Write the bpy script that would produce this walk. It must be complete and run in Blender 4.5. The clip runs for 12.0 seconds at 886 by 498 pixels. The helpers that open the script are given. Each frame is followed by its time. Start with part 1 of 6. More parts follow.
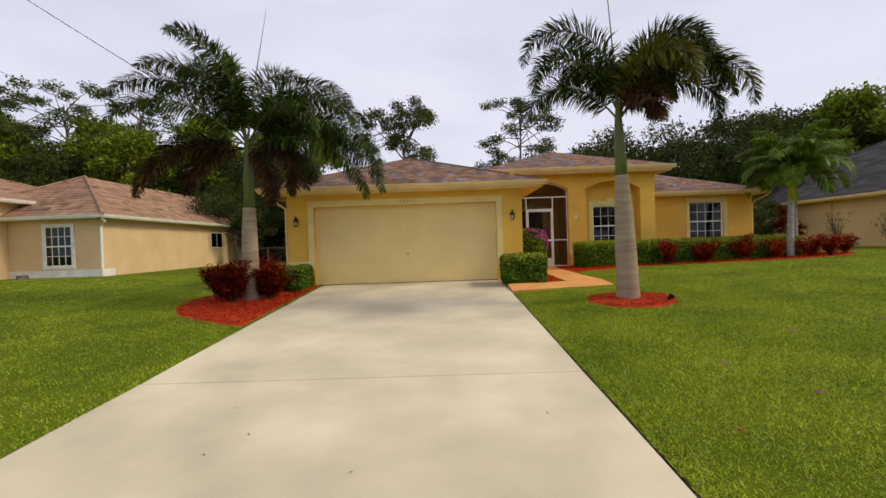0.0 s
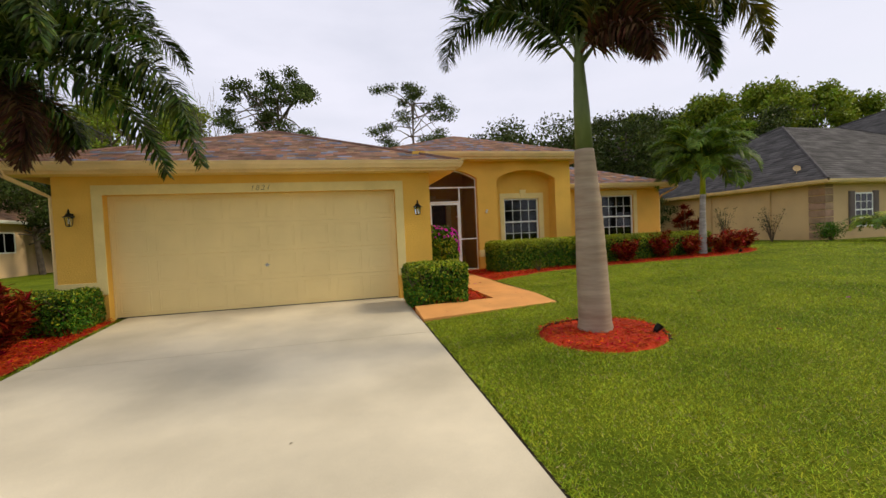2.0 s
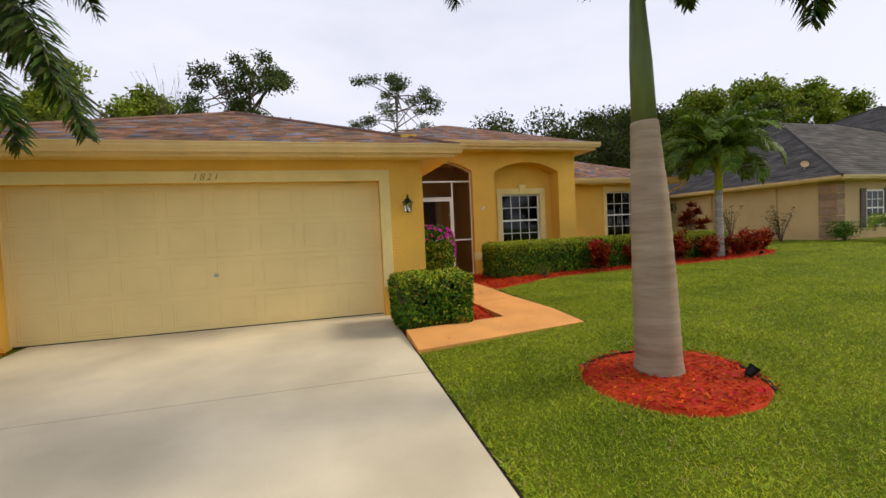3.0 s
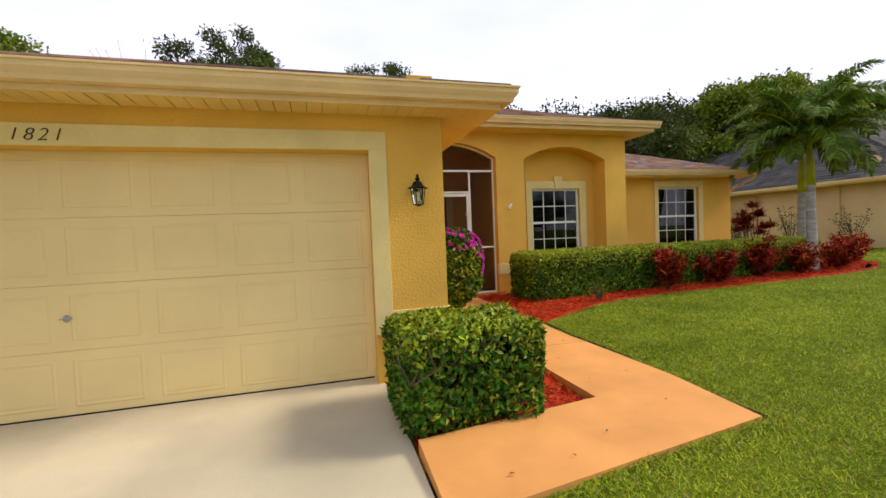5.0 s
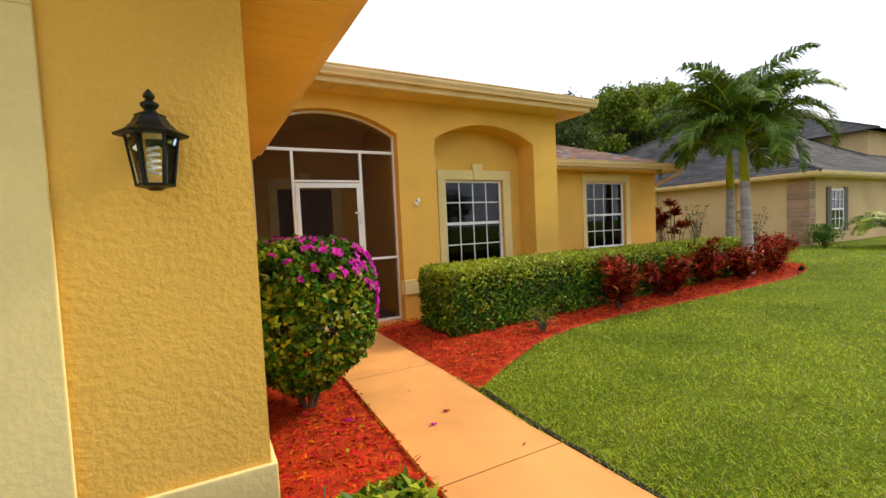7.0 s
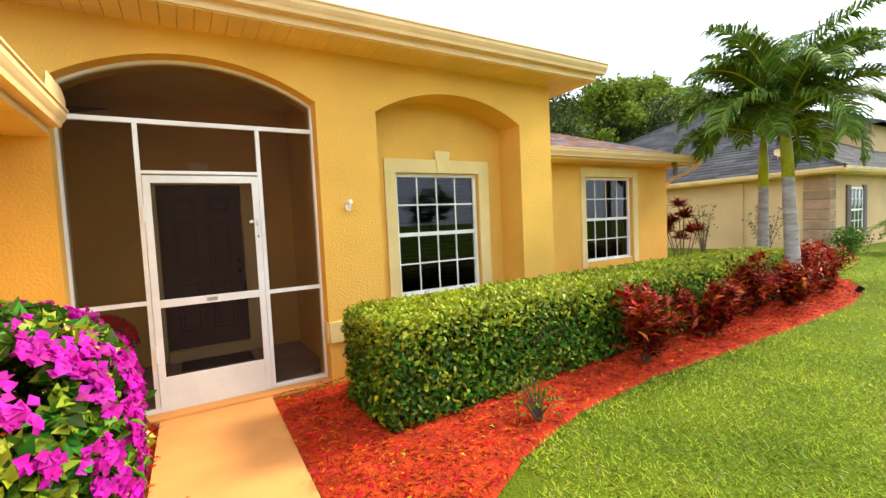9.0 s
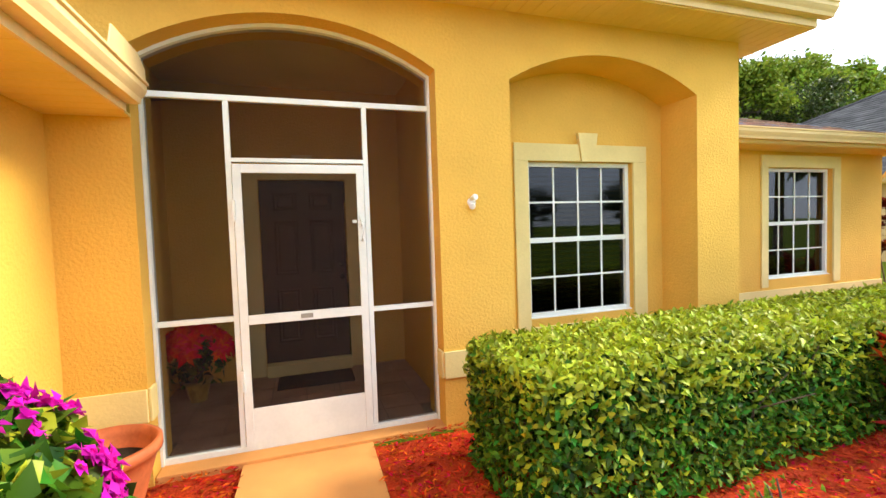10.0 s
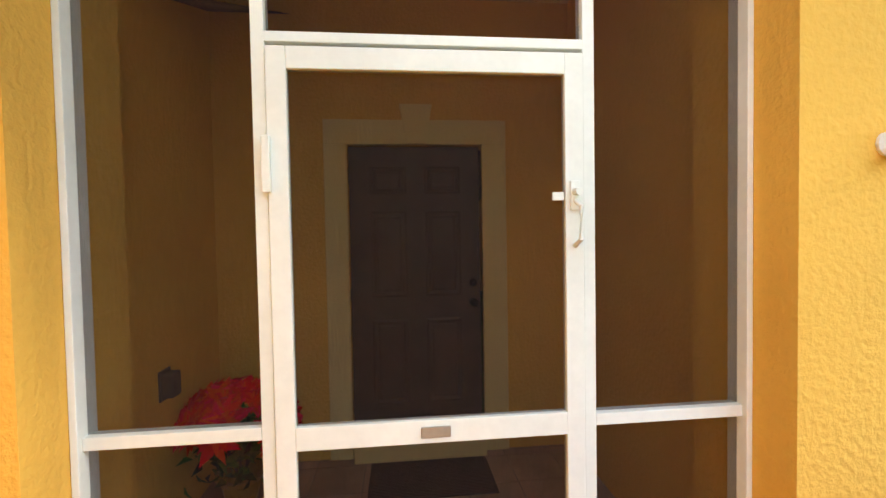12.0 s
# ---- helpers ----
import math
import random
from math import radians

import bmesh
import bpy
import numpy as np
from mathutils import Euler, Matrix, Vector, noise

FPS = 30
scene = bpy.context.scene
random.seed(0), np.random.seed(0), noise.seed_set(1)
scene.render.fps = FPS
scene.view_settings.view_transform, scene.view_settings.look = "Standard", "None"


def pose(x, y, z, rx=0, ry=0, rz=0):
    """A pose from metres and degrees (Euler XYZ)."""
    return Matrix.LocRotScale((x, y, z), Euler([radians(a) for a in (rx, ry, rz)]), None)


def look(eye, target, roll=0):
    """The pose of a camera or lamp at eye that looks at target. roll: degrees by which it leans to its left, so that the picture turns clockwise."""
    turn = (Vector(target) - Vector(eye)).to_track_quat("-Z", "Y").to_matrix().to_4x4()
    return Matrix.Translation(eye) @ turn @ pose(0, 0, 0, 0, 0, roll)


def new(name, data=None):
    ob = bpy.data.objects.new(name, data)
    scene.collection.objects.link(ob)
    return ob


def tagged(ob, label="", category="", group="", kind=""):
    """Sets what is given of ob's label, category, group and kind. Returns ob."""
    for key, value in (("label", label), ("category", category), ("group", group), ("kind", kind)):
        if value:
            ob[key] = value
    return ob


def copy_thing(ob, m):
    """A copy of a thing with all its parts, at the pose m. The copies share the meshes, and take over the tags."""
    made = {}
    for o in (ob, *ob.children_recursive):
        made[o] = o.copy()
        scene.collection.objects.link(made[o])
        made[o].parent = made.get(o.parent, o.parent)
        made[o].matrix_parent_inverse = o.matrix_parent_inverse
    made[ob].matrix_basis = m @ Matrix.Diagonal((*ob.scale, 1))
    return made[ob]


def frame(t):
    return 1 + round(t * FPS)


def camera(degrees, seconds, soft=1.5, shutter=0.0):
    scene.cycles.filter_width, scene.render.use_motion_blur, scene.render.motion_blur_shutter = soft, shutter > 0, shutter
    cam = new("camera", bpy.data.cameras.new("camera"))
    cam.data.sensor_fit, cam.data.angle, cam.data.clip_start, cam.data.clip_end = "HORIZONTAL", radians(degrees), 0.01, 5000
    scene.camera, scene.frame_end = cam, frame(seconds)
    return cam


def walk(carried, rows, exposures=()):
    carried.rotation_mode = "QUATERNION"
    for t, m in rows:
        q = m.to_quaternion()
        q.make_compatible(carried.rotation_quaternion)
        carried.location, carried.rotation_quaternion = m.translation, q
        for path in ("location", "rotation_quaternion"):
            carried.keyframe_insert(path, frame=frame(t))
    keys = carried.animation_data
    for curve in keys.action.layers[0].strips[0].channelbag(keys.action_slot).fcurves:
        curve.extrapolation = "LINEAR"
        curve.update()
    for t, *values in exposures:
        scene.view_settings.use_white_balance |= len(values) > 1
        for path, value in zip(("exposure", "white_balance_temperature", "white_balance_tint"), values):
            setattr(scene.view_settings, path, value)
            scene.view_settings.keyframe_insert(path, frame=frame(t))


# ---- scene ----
cam = camera(90.8, 12.0)
PATH = [
    (0, (1.108, -1.290, 1.034), (1.089, 0.710, 1.009), -1.9),
    (0.5, (1.125, -0.491, 1.107), (1.238, 1.506, 1.069), -2.2),
    (1, (1.168, 0.318, 1.139), (1.432, 2.300, 1.089), -2.3),
    (1.5, (1.222, 1.139, 1.172), (1.615, 3.099, 1.110), -2.5),
    (2, (1.312, 1.970, 1.209), (1.783, 3.913, 1.141), -2.6),
    (2.5, (1.390, 2.787, 1.258), (1.923, 4.713, 1.182), -2.4),
    (3, (1.502, 3.595, 1.285), (2.046, 5.517, 1.204), -2.6),
    (5, (1.970, 6.471, 1.342), (2.524, 8.392, 1.273), -2.3),
    (5.5, (2.147, 7.100, 1.378), (2.715, 9.017, 1.310), -2.3),
    (6, (2.387, 7.687, 1.421), (2.987, 9.593, 1.348), -2.2),
    (6.5, (2.626, 8.271, 1.443), (3.344, 10.137, 1.369), -2.3),
    (7, (2.982, 8.806, 1.455), (3.938, 10.558, 1.356), -2.7),
    (7.2, (3.149, 8.947, 1.475), (4.183, 10.656, 1.379), -3.1),
    (8.8, (4.335, 10.363, 1.624), (5.414, 12.041, 1.500), -2.7),
    (9, (4.421, 10.540, 1.626), (5.440, 12.258, 1.510), -2.7),
    (9.5, (4.559, 11.083, 1.643), (5.390, 12.899, 1.536), -2.2),
    (10, (4.595, 11.686, 1.649), (5.214, 13.585, 1.558), -1.9),
    (10.5, (4.541, 12.280, 1.636), (4.978, 14.230, 1.575), -1.6),
    (11, (4.590, 12.870, 1.597), (4.886, 14.848, 1.566), -1.0),
    (11.5, (4.565, 13.374, 1.585), (4.747, 15.366, 1.568), -0.6),
    (12, (4.520, 13.861, 1.617), (4.720, 15.850, 1.557), -1.0),
]
EXPO = [(0.0, 0.26, 7600, 10), (2.0, 0.36, 7700, 10), (3.0, 0.44, 7600, 10), (5.0, 0.7, 7400, 10), (7.0, 1.02, 7300, 8), (9.0, 1.78, 7000, 4), (10.5, 1.97, 6900, 1), (12.0, 1.95, 6800, 0)]
walk(cam, [(t, look(eye, target, roll)) for t, eye, target, roll in PATH], EXPO)

# ---- world, sun ----
SUN = Vector((1.0, -0.12, 0.8)).normalized()
sun_elevation = math.asin(SUN.z)
sun_rotation = math.atan2(SUN.x, SUN.y)


def build_world():
    w = bpy.data.worlds.new("sky_world")
    w.use_nodes = True
    nt = w.node_tree
    nt.nodes.clear()
    out = nt.nodes.new("ShaderNodeOutputWorld")
    bg = nt.nodes.new("ShaderNodeBackground")
    sky = nt.nodes.new("ShaderNodeTexSky")
    sky.sky_type = "NISHITA"
    sky.sun_disc = False
    sky.sun_elevation, sky.sun_rotation = sun_elevation, sun_rotation
    sky.dust_density, sky.air_density = 2.0, 1.0
    tc = nt.nodes.new("ShaderNodeTexCoord")
    mp = nt.nodes.new("ShaderNodeMapping")
    mp.inputs["Scale"].default_value = (1.2, 1.0, 3.6)
    mp.inputs["Rotation"].default_value = (0.1, 0.12, 0.5)
    n = nt.nodes.new("ShaderNodeTexNoise")
    n.inputs["Scale"].default_value, n.inputs["Detail"].default_value, n.inputs["Roughness"].default_value = 1.6, 6, 0.5
    ramp = nt.nodes.new("ShaderNodeValToRGB")
    ramp.color_ramp.elements[0].position, ramp.color_ramp.elements[1].position = 0.34, 0.62
    ramp.color_ramp.elements[0].color, ramp.color_ramp.elements[1].color = (0.74, 0.74, 0.74, 1), (1, 1, 1, 1)
    mix = nt.nodes.new("ShaderNodeMixRGB")
    mix.inputs["Color2"].default_value = CLOUD
    L = nt.links.new
    L(tc.outputs["Generated"], mp.inputs["Vector"]); L(mp.outputs["Vector"], n.inputs["Vector"])
    L(n.outputs["Fac"], ramp.inputs["Fac"]); L(ramp.outputs["Color"], mix.inputs["Fac"])
    L(sky.outputs["Color"], mix.inputs["Color1"]); L(mix.outputs["Color"], bg.inputs["Color"])
    bg.inputs["Strength"].default_value = SKY
    L(bg.outputs["Background"], out.inputs["Surface"])
    scene.world = w


CLOUD, SKY = (5.6, 6.15, 8.1, 1), 0.11
build_world()
sun = new("sun", bpy.data.lights.new("sun", "SUN"))
sun.data.energy, sun.data.angle, sun.data.color = 1.65, radians(14.0), (1.0, 0.93, 0.8)
sun.matrix_world = look(SUN * 50, (0, 0, 0))

# ---- materials ----
def M(name, c, rough=0.8, var=0.15, scale=3.0, bump=0.3, bscale=60.0, dist=0.004, metal=0.0, rand="", rvar=0.25, detail=3.0, spec=0.22, aniso=None, c2=None, trans=0.0):
    m = bpy.data.materials.new(name)
    m.use_nodes = True
    nt = m.node_tree
    b = nt.nodes["Principled BSDF"]
    L = nt.links.new
    tc = nt.nodes.new("ShaderNodeTexCoord")
    src = tc.outputs["Object"]
    if aniso:
        mp = nt.nodes.new("ShaderNodeMapping")
        mp.inputs["Scale"].default_value = aniso
        L(src, mp.inputs["Vector"])
        src = mp.outputs["Vector"]
    n1 = nt.nodes.new("ShaderNodeTexNoise")
    n1.inputs["Scale"].default_value, n1.inputs["Detail"].default_value = scale, 5
    n2 = nt.nodes.new("ShaderNodeTexNoise")
    n2.inputs["Scale"].default_value, n2.inputs["Detail"].default_value = bscale, detail
    L(src, n1.inputs["Vector"]); L(src, n2.inputs["Vector"])
    d = c2 or tuple(v * (1 - 2 * var) for v in c)
    e = tuple(min(1, v * (1 + var * 0.6)) for v in c) if c2 is None else c
    mix = nt.nodes.new("ShaderNodeMixRGB")
    mix.inputs["Color1"].default_value, mix.inputs["Color2"].default_value = (*d, 1), (*e, 1)
    r = nt.nodes.new("ShaderNodeMapRange")
    r.inputs["From Min"].default_value, r.inputs["From Max"].default_value = 0.3, 0.65
    L(n1.outputs["Fac"], r.inputs["Value"]); L(r.outputs["Result"], mix.inputs["Fac"])
    fm = nt.nodes.new("ShaderNodeMixRGB")
    fm.blend_type = "MULTIPLY"
    fm.inputs["Fac"].default_value = min(1, var * 2)
    L(mix.outputs["Color"], fm.inputs["Color1"]); L(n2.outputs["Fac"], fm.inputs["Color2"])
    g = nt.nodes.new("ShaderNodeMixRGB")
    g.blend_type = "MULTIPLY"
    g.inputs["Fac"].default_value = 1.0
    gain = 1 + min(1, var * 2) * 0.5
    g.inputs["Color2"].default_value = (gain, gain, gain, 1)
    L(fm.outputs["Color"], g.inputs["Color1"])
    col = g.outputs["Color"]
    if rand:
        if rand == "island":
            s = nt.nodes.new("ShaderNodeNewGeometry").outputs["Random Per Island"]
        else:
            s = nt.nodes.new("ShaderNodeObjectInfo").outputs["Random"]
        hv = nt.nodes.new("ShaderNodeMapRange")
        hv.inputs["To Min"].default_value, hv.inputs["To Max"].default_value = 1 - rvar, 1 + rvar
        L(s, hv.inputs["Value"])
        hs = nt.nodes.new("ShaderNodeHueSaturation")
        L(hv.outputs["Result"], hs.inputs["Value"]); L(col, hs.inputs["Color"])
        hh = nt.nodes.new("ShaderNodeMapRange")
        hh.inputs["To Min"].default_value, hh.inputs["To Max"].default_value = 0.5 - rvar * 0.06, 0.5 + rvar * 0.06
        wn = nt.nodes.new("ShaderNodeTexWhiteNoise")
        wn.noise_dimensions = "1D"
        L(s, wn.inputs["W"]); L(wn.outputs["Value"], hh.inputs["Value"]); L(hh.outputs["Result"], hs.inputs["Hue"])
        col = hs.outputs["Color"]
    L(col, b.inputs["Base Color"])
    b.inputs["Roughness"].default_value, b.inputs["Metallic"].default_value = rough, metal
    b.inputs["Specular IOR Level"].default_value = spec
    if bump:
        bp = nt.nodes.new("ShaderNodeBump")
        bp.inputs["Strength"].default_value, bp.inputs["Distance"].default_value = bump, dist
        L(n2.outputs["Fac"], bp.inputs["Height"]); L(bp.outputs["Normal"], b.inputs["Normal"])
    if trans:
        tr = nt.nodes.new("ShaderNodeBsdfTranslucent")
        L(col, tr.inputs["Color"])
        mx = nt.nodes.new("ShaderNodeMixShader")
        mx.inputs["Fac"].default_value = trans
        L(b.outputs["BSDF"], mx.inputs[1]); L(tr.outputs["BSDF"], mx.inputs[2])
        L(mx.outputs["Shader"], nt.nodes["Material Output"].inputs["Surface"])
    return m


def glass_mat(name, clear=0.4):
    m = bpy.data.materials.new(name)
    m.use_nodes = True
    nt = m.node_tree
    nt.nodes.clear()
    out = nt.nodes.new("ShaderNodeOutputMaterial")
    tr, gl, mx = nt.nodes.new("ShaderNodeBsdfTransparent"), nt.nodes.new("ShaderNodeBsdfGlossy"), nt.nodes.new("ShaderNodeMixShader")
    fr = nt.nodes.new("ShaderNodeFresnel")
    fr.inputs["IOR"].default_value = 1.42
    gl.inputs["Roughness"].default_value = 0.01
    gl.inputs["Color"].default_value = (0.9, 0.93, 0.95, 1)
    tr.inputs["Color"].default_value = (clear, clear * 1.05, clear * 1.05, 1)
    nt.links.new(fr.outputs["Fac"], mx.inputs["Fac"]); nt.links.new(tr.outputs["BSDF"], mx.inputs[1])
    nt.links.new(gl.outputs["BSDF"], mx.inputs[2]); nt.links.new(mx.outputs["Shader"], out.inputs["Surface"])
    return m


def screen_mat(name):
    m = bpy.data.materials.new(name)
    m.use_nodes = True
    nt = m.node_tree
    b = nt.nodes["Principled BSDF"]
    b.inputs["Base Color"].default_value, b.inputs["Roughness"].default_value = (0.014, 0.0035, 0.0008, 1), 0.9
    tr, mx = nt.nodes.new("ShaderNodeBsdfTransparent"), nt.nodes.new("ShaderNodeMixShader")
    tc, n = nt.nodes.new("ShaderNodeTexCoord"), nt.nodes.new("ShaderNodeTexNoise")
    mp = nt.nodes.new("ShaderNodeMapping")
    mp.inputs["Scale"].default_value = (60, 1, 6)
    n.inputs["Scale"].default_value, n.inputs["Detail"].default_value = 4, 4
    r = nt.nodes.new("ShaderNodeMapRange")
    r.inputs["To Min"].default_value, r.inputs["To Max"].default_value = SCREEN - 0.05, SCREEN + 0.05
    nt.links.new(tc.outputs["Object"], mp.inputs["Vector"]); nt.links.new(mp.outputs["Vector"], n.inputs["Vector"])
    nt.links.new(n.outputs["Fac"], r.inputs["Value"]); nt.links.new(r.outputs["Result"], mx.inputs["Fac"])
    nt.links.new(tr.outputs["BSDF"], mx.inputs[1]); nt.links.new(b.outputs["BSDF"], mx.inputs[2])
    nt.links.new(mx.outputs["Shader"], nt.nodes["Material Output"].inputs["Surface"])
    return m


SCREEN = 0.28
stucco = M("stucco_ochre", (0.8, 0.465, 0.088), 0.85, 0.06, 1.2, 0.55, 42, 0.014, detail=5)
trim_m = M("stucco_trim_cream", (0.8, 0.64, 0.27), 0.8, 0.06, 2, 0.35, 50, 0.006)
door_m = M("garage_door_cream", (0.84, 0.655, 0.3), 0.6, 0.04, 1.2, 0.05, 120, 0.001)
metal_cream = M("painted_aluminium_cream", (0.82, 0.6, 0.29), 0.6, 0.06, 2, 0.05, 40, 0.002)
soffit_m = M("vinyl_soffit", (0.82, 0.58, 0.19), 0.55, 0.05, 2, 0.05, 40, 0.002)
white_m = M("white_aluminium", (0.82, 0.84, 0.76), 0.35, 0.05, 3, 0.08, 40, 0.002)
white_wood = M("white_paint", (0.78, 0.76, 0.7), 0.5, 0.08, 3, 0.2, 40, 0.003)
shingle_m = M("asphalt_shingle", (0.27, 0.165, 0.12), 0.95, 0.2, 3, 0.6, 250, 0.004, rand="island", rvar=0.3)
shingle_rust = M("asphalt_shingle_rust", (0.38, 0.2, 0.13), 0.95, 0.2, 3, 0.6, 250, 0.004, rand="island", rvar=0.3)
shingle_slate = M("asphalt_shingle_slate", (0.2, 0.22, 0.29), 0.95, 0.2, 3, 0.6, 250, 0.004, rand="island", rvar=0.35)
shingle_brown = M("asphalt_shingle_brown", (0.36, 0.22, 0.145), 0.95, 0.2, 3, 0.6, 250, 0.004, rand="island", rvar=0.13)
shingle_grey = M("asphalt_shingle_grey", (0.095, 0.09, 0.085), 0.95, 0.2, 1.5, 0.6, 200, 0.004, rand="island", rvar=0.3)
concrete = M("driveway_concrete", (0.64, 0.565, 0.4), 0.9, 0.13, 0.8, 0.5, 180, 0.002)
walk_m = M("painted_walk_orange", (0.72, 0.33, 0.1), 0.8, 0.09, 1.6, 0.4, 160, 0.002)
mulch_m = M("red_mulch", (0.52, 0.042, 0.007), 0.9, 0.22, 6, 1.0, 60, 0.02)
chip_m = M("red_mulch_chip", (0.62, 0.06, 0.012), 0.85, 0.3, 8, 0.6, 90, 0.004, rand="island", rvar=0.45, spec=0.05)
soil_grass = M("lawn_ground", (0.15, 0.195, 0.013), 0.95, 0.25, 0.9, 1.0, 45, 0.03, detail=8, c2=(0.085, 0.125, 0.009), spec=0.05)
blade_m = M("grass_blade", (0.35, 0.42, 0.03), 0.7, 0.2, 0.9, 0, 30, 0.002, rand="island", rvar=0.6, trans=0.25, c2=(0.2, 0.29, 0.018), spec=0.1)
dry_blade = M("dry_grass_blade", (0.4, 0.33, 0.13), 0.8, 0.2, 1, 0, 30, 0.002, rand="island", rvar=0.35, trans=0.2)
bark_m = M("palm_trunk_bark", (0.36, 0.285, 0.2), 0.9, 0.2, 1.6, 0.5, 7, 0.012, aniso=(0.6, 0.6, 4.5), c2=(0.24, 0.165, 0.11))
grey_bark = M("grey_palm_trunk", (0.4, 0.37, 0.33), 0.9, 0.25, 2, 0.8, 14, 0.02, aniso=(1, 1, 6), c2=(0.22, 0.2, 0.17))
shaft_m = M("green_crownshaft", (0.13, 0.17, 0.05), 0.5, 0.2, 3, 0.2, 20, 0.004, aniso=(1, 1, 0.3), c2=(0.1, 0.13, 0.05))
frond_m = M("palm_leaflet", (0.05, 0.085, 0.01), 0.5, 0.25, 3, 0, 30, 0.002, rand="island", rvar=0.8, trans=0.2, spec=0.12)
frond_g = M("palm_leaflet_green", (0.13, 0.22, 0.025), 0.45, 0.25, 3, 0, 30, 0.002, rand="island", rvar=0.55, trans=0.25, spec=0.1)
frond_y = M("palm_leaflet_yellowing", (0.16, 0.15, 0.018), 0.45, 0.25, 3, 0, 30, 0.002, rand="island", rvar=0.5, trans=0.25)
frond_d = M("dead_palm_leaflet", (0.11, 0.05, 0.02), 0.85, 0.3, 3, 0, 30, 0.002, rand="island", rvar=0.6, trans=0.15)
hedge_m = M("hedge_leaf", (0.072, 0.17, 0.014), 0.4, 0.2, 3, 0, 30, 0.002, rand="island", rvar=0.8, trans=0.25, spec=0.12)
hedge_y = M("hedge_leaf_yellow_green", (0.38, 0.44, 0.03), 0.4, 0.2, 3, 0, 30, 0.002, rand="island", rvar=0.4, trans=0.25)
croton_m = M("red_croton_leaf", (0.18, 0.02, 0.005), 0.75, 0.3, 5, 0, 30, 0.002, rand="island", rvar=0.4, trans=0.2, spec=0.05)
croton_o = M("orange_croton_leaf", (0.5, 0.06, 0.012), 0.6, 0.3, 5, 0, 30, 0.002, rand="island", rvar=0.5, trans=0.2)
magenta_m = M("magenta_bract", (0.66, 0.01, 0.42), 0.55, 0.15, 5, 0, 30, 0.002, rand="island", rvar=0.4, trans=0.35)
poin_m = M("poinsettia_bract", (0.95, 0.008, 0.008), 0.6, 0.06, 5, 0, 30, 0.002, rand="island", rvar=0.25, trans=0.1, spec=0.05)
# hedge leaf green darkened to stand for shade inside the hedges
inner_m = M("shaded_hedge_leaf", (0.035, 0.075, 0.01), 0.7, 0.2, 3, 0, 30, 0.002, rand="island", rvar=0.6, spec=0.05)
twig_m = M("twig_bark", (0.13, 0.09, 0.06), 0.9, 0.2, 10, 0.5, 40, 0.005)
tree_leaf = M("tree_leaf", (0.055, 0.08, 0.016), 0.5, 0.25, 0.3, 0, 30, 0.002, rand="island", rvar=0.55, trans=0.25, spec=0.1)
tree_leaf_y = M("tree_leaf_bright", (0.2, 0.27, 0.025), 0.5, 0.25, 0.3, 0, 30, 0.002, rand="island", rvar=0.5, trans=0.3, spec=0.1)
pine_leaf = M("pine_needles", (0.075, 0.11, 0.025), 0.6, 0.25, 0.3, 0, 30, 0.002, rand="island", rvar=0.55, trans=0.2, spec=0.1)
tree_bark = M("tree_bark", (0.16, 0.13, 0.1), 0.95, 0.3, 3, 0.8, 14, 0.03)
bronze_m = M("brown_door_paint", (0.07, 0.05, 0.036), 0.5, 0.1, 4, 0.2, 60, 0.002)
black_m = M("black_metal", (0.018, 0.02, 0.018), 0.4, 0.15, 8, 0.3, 60, 0.002, metal=0.6)
chrome_m = M("dull_steel", (0.45, 0.43, 0.4), 0.35, 0.1, 8, 0.1, 60, 0.001, metal=0.9)
rubber_m = M("black_rubber", (0.015, 0.015, 0.015), 0.8, 0.1, 8, 0.2, 60, 0.001)
mat_m = M("doormat_fibre", (0.03, 0.026, 0.022), 0.95, 0.2, 20, 0.8, 200, 0.004)
tile_m = M("porch_tile", (0.36, 0.23, 0.15), 0.4, 0.15, 3, 0.1, 30, 0.001, rand="object", rvar=0.12)
grout_m = M("tile_grout", (0.2, 0.16, 0.12), 0.9, 0.1, 8, 0.2, 80, 0.001)
terra_m = M("terracotta", (0.5, 0.13, 0.05), 0.6, 0.15, 5, 0.3, 40, 0.003)
gold_m = M("gold_foil", (0.7, 0.5, 0.12), 0.3, 0.15, 12, 0.6, 30, 0.01, metal=0.8)
nb_wall = M("stucco_peach", (0.72, 0.52, 0.3), 0.85, 0.08, 1.0, 0.7, 30, 0.012, c2=(0.62, 0.44, 0.24))
nb_wall2 = M("stucco_beige", (0.62, 0.44, 0.21), 0.85, 0.1, 0.8, 0.7, 30, 0.012, c2=(0.5, 0.35, 0.17))
stone_m = M("quoin_stone", (0.36, 0.23, 0.14), 0.9, 0.15, 3, 0.6, 40, 0.01, rand="object", rvar=0.2)
shutter_m = M("brown_shutter", (0.14, 0.11, 0.09), 0.6, 0.1, 3, 0.2, 40, 0.004)
asphalt_m = M("road_asphalt", (0.055, 0.055, 0.055), 0.95, 0.15, 2, 0.6, 200, 0.004)
soil_m = M("dark_soil_edge", (0.03, 0.02, 0.013), 0.95, 0.3, 8, 1.0, 60, 0.01)
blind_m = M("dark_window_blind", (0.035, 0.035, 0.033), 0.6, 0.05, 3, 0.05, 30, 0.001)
dark_in = M("unlit_interior", (0.09, 0.08, 0.07), 0.9, 0.1, 3, 0.1, 30, 0.001)
porch_in = M("porch_stucco", (0.62, 0.33, 0.07), 0.85, 0.08, 1.2, 0.6, 26, 0.015, detail=4)
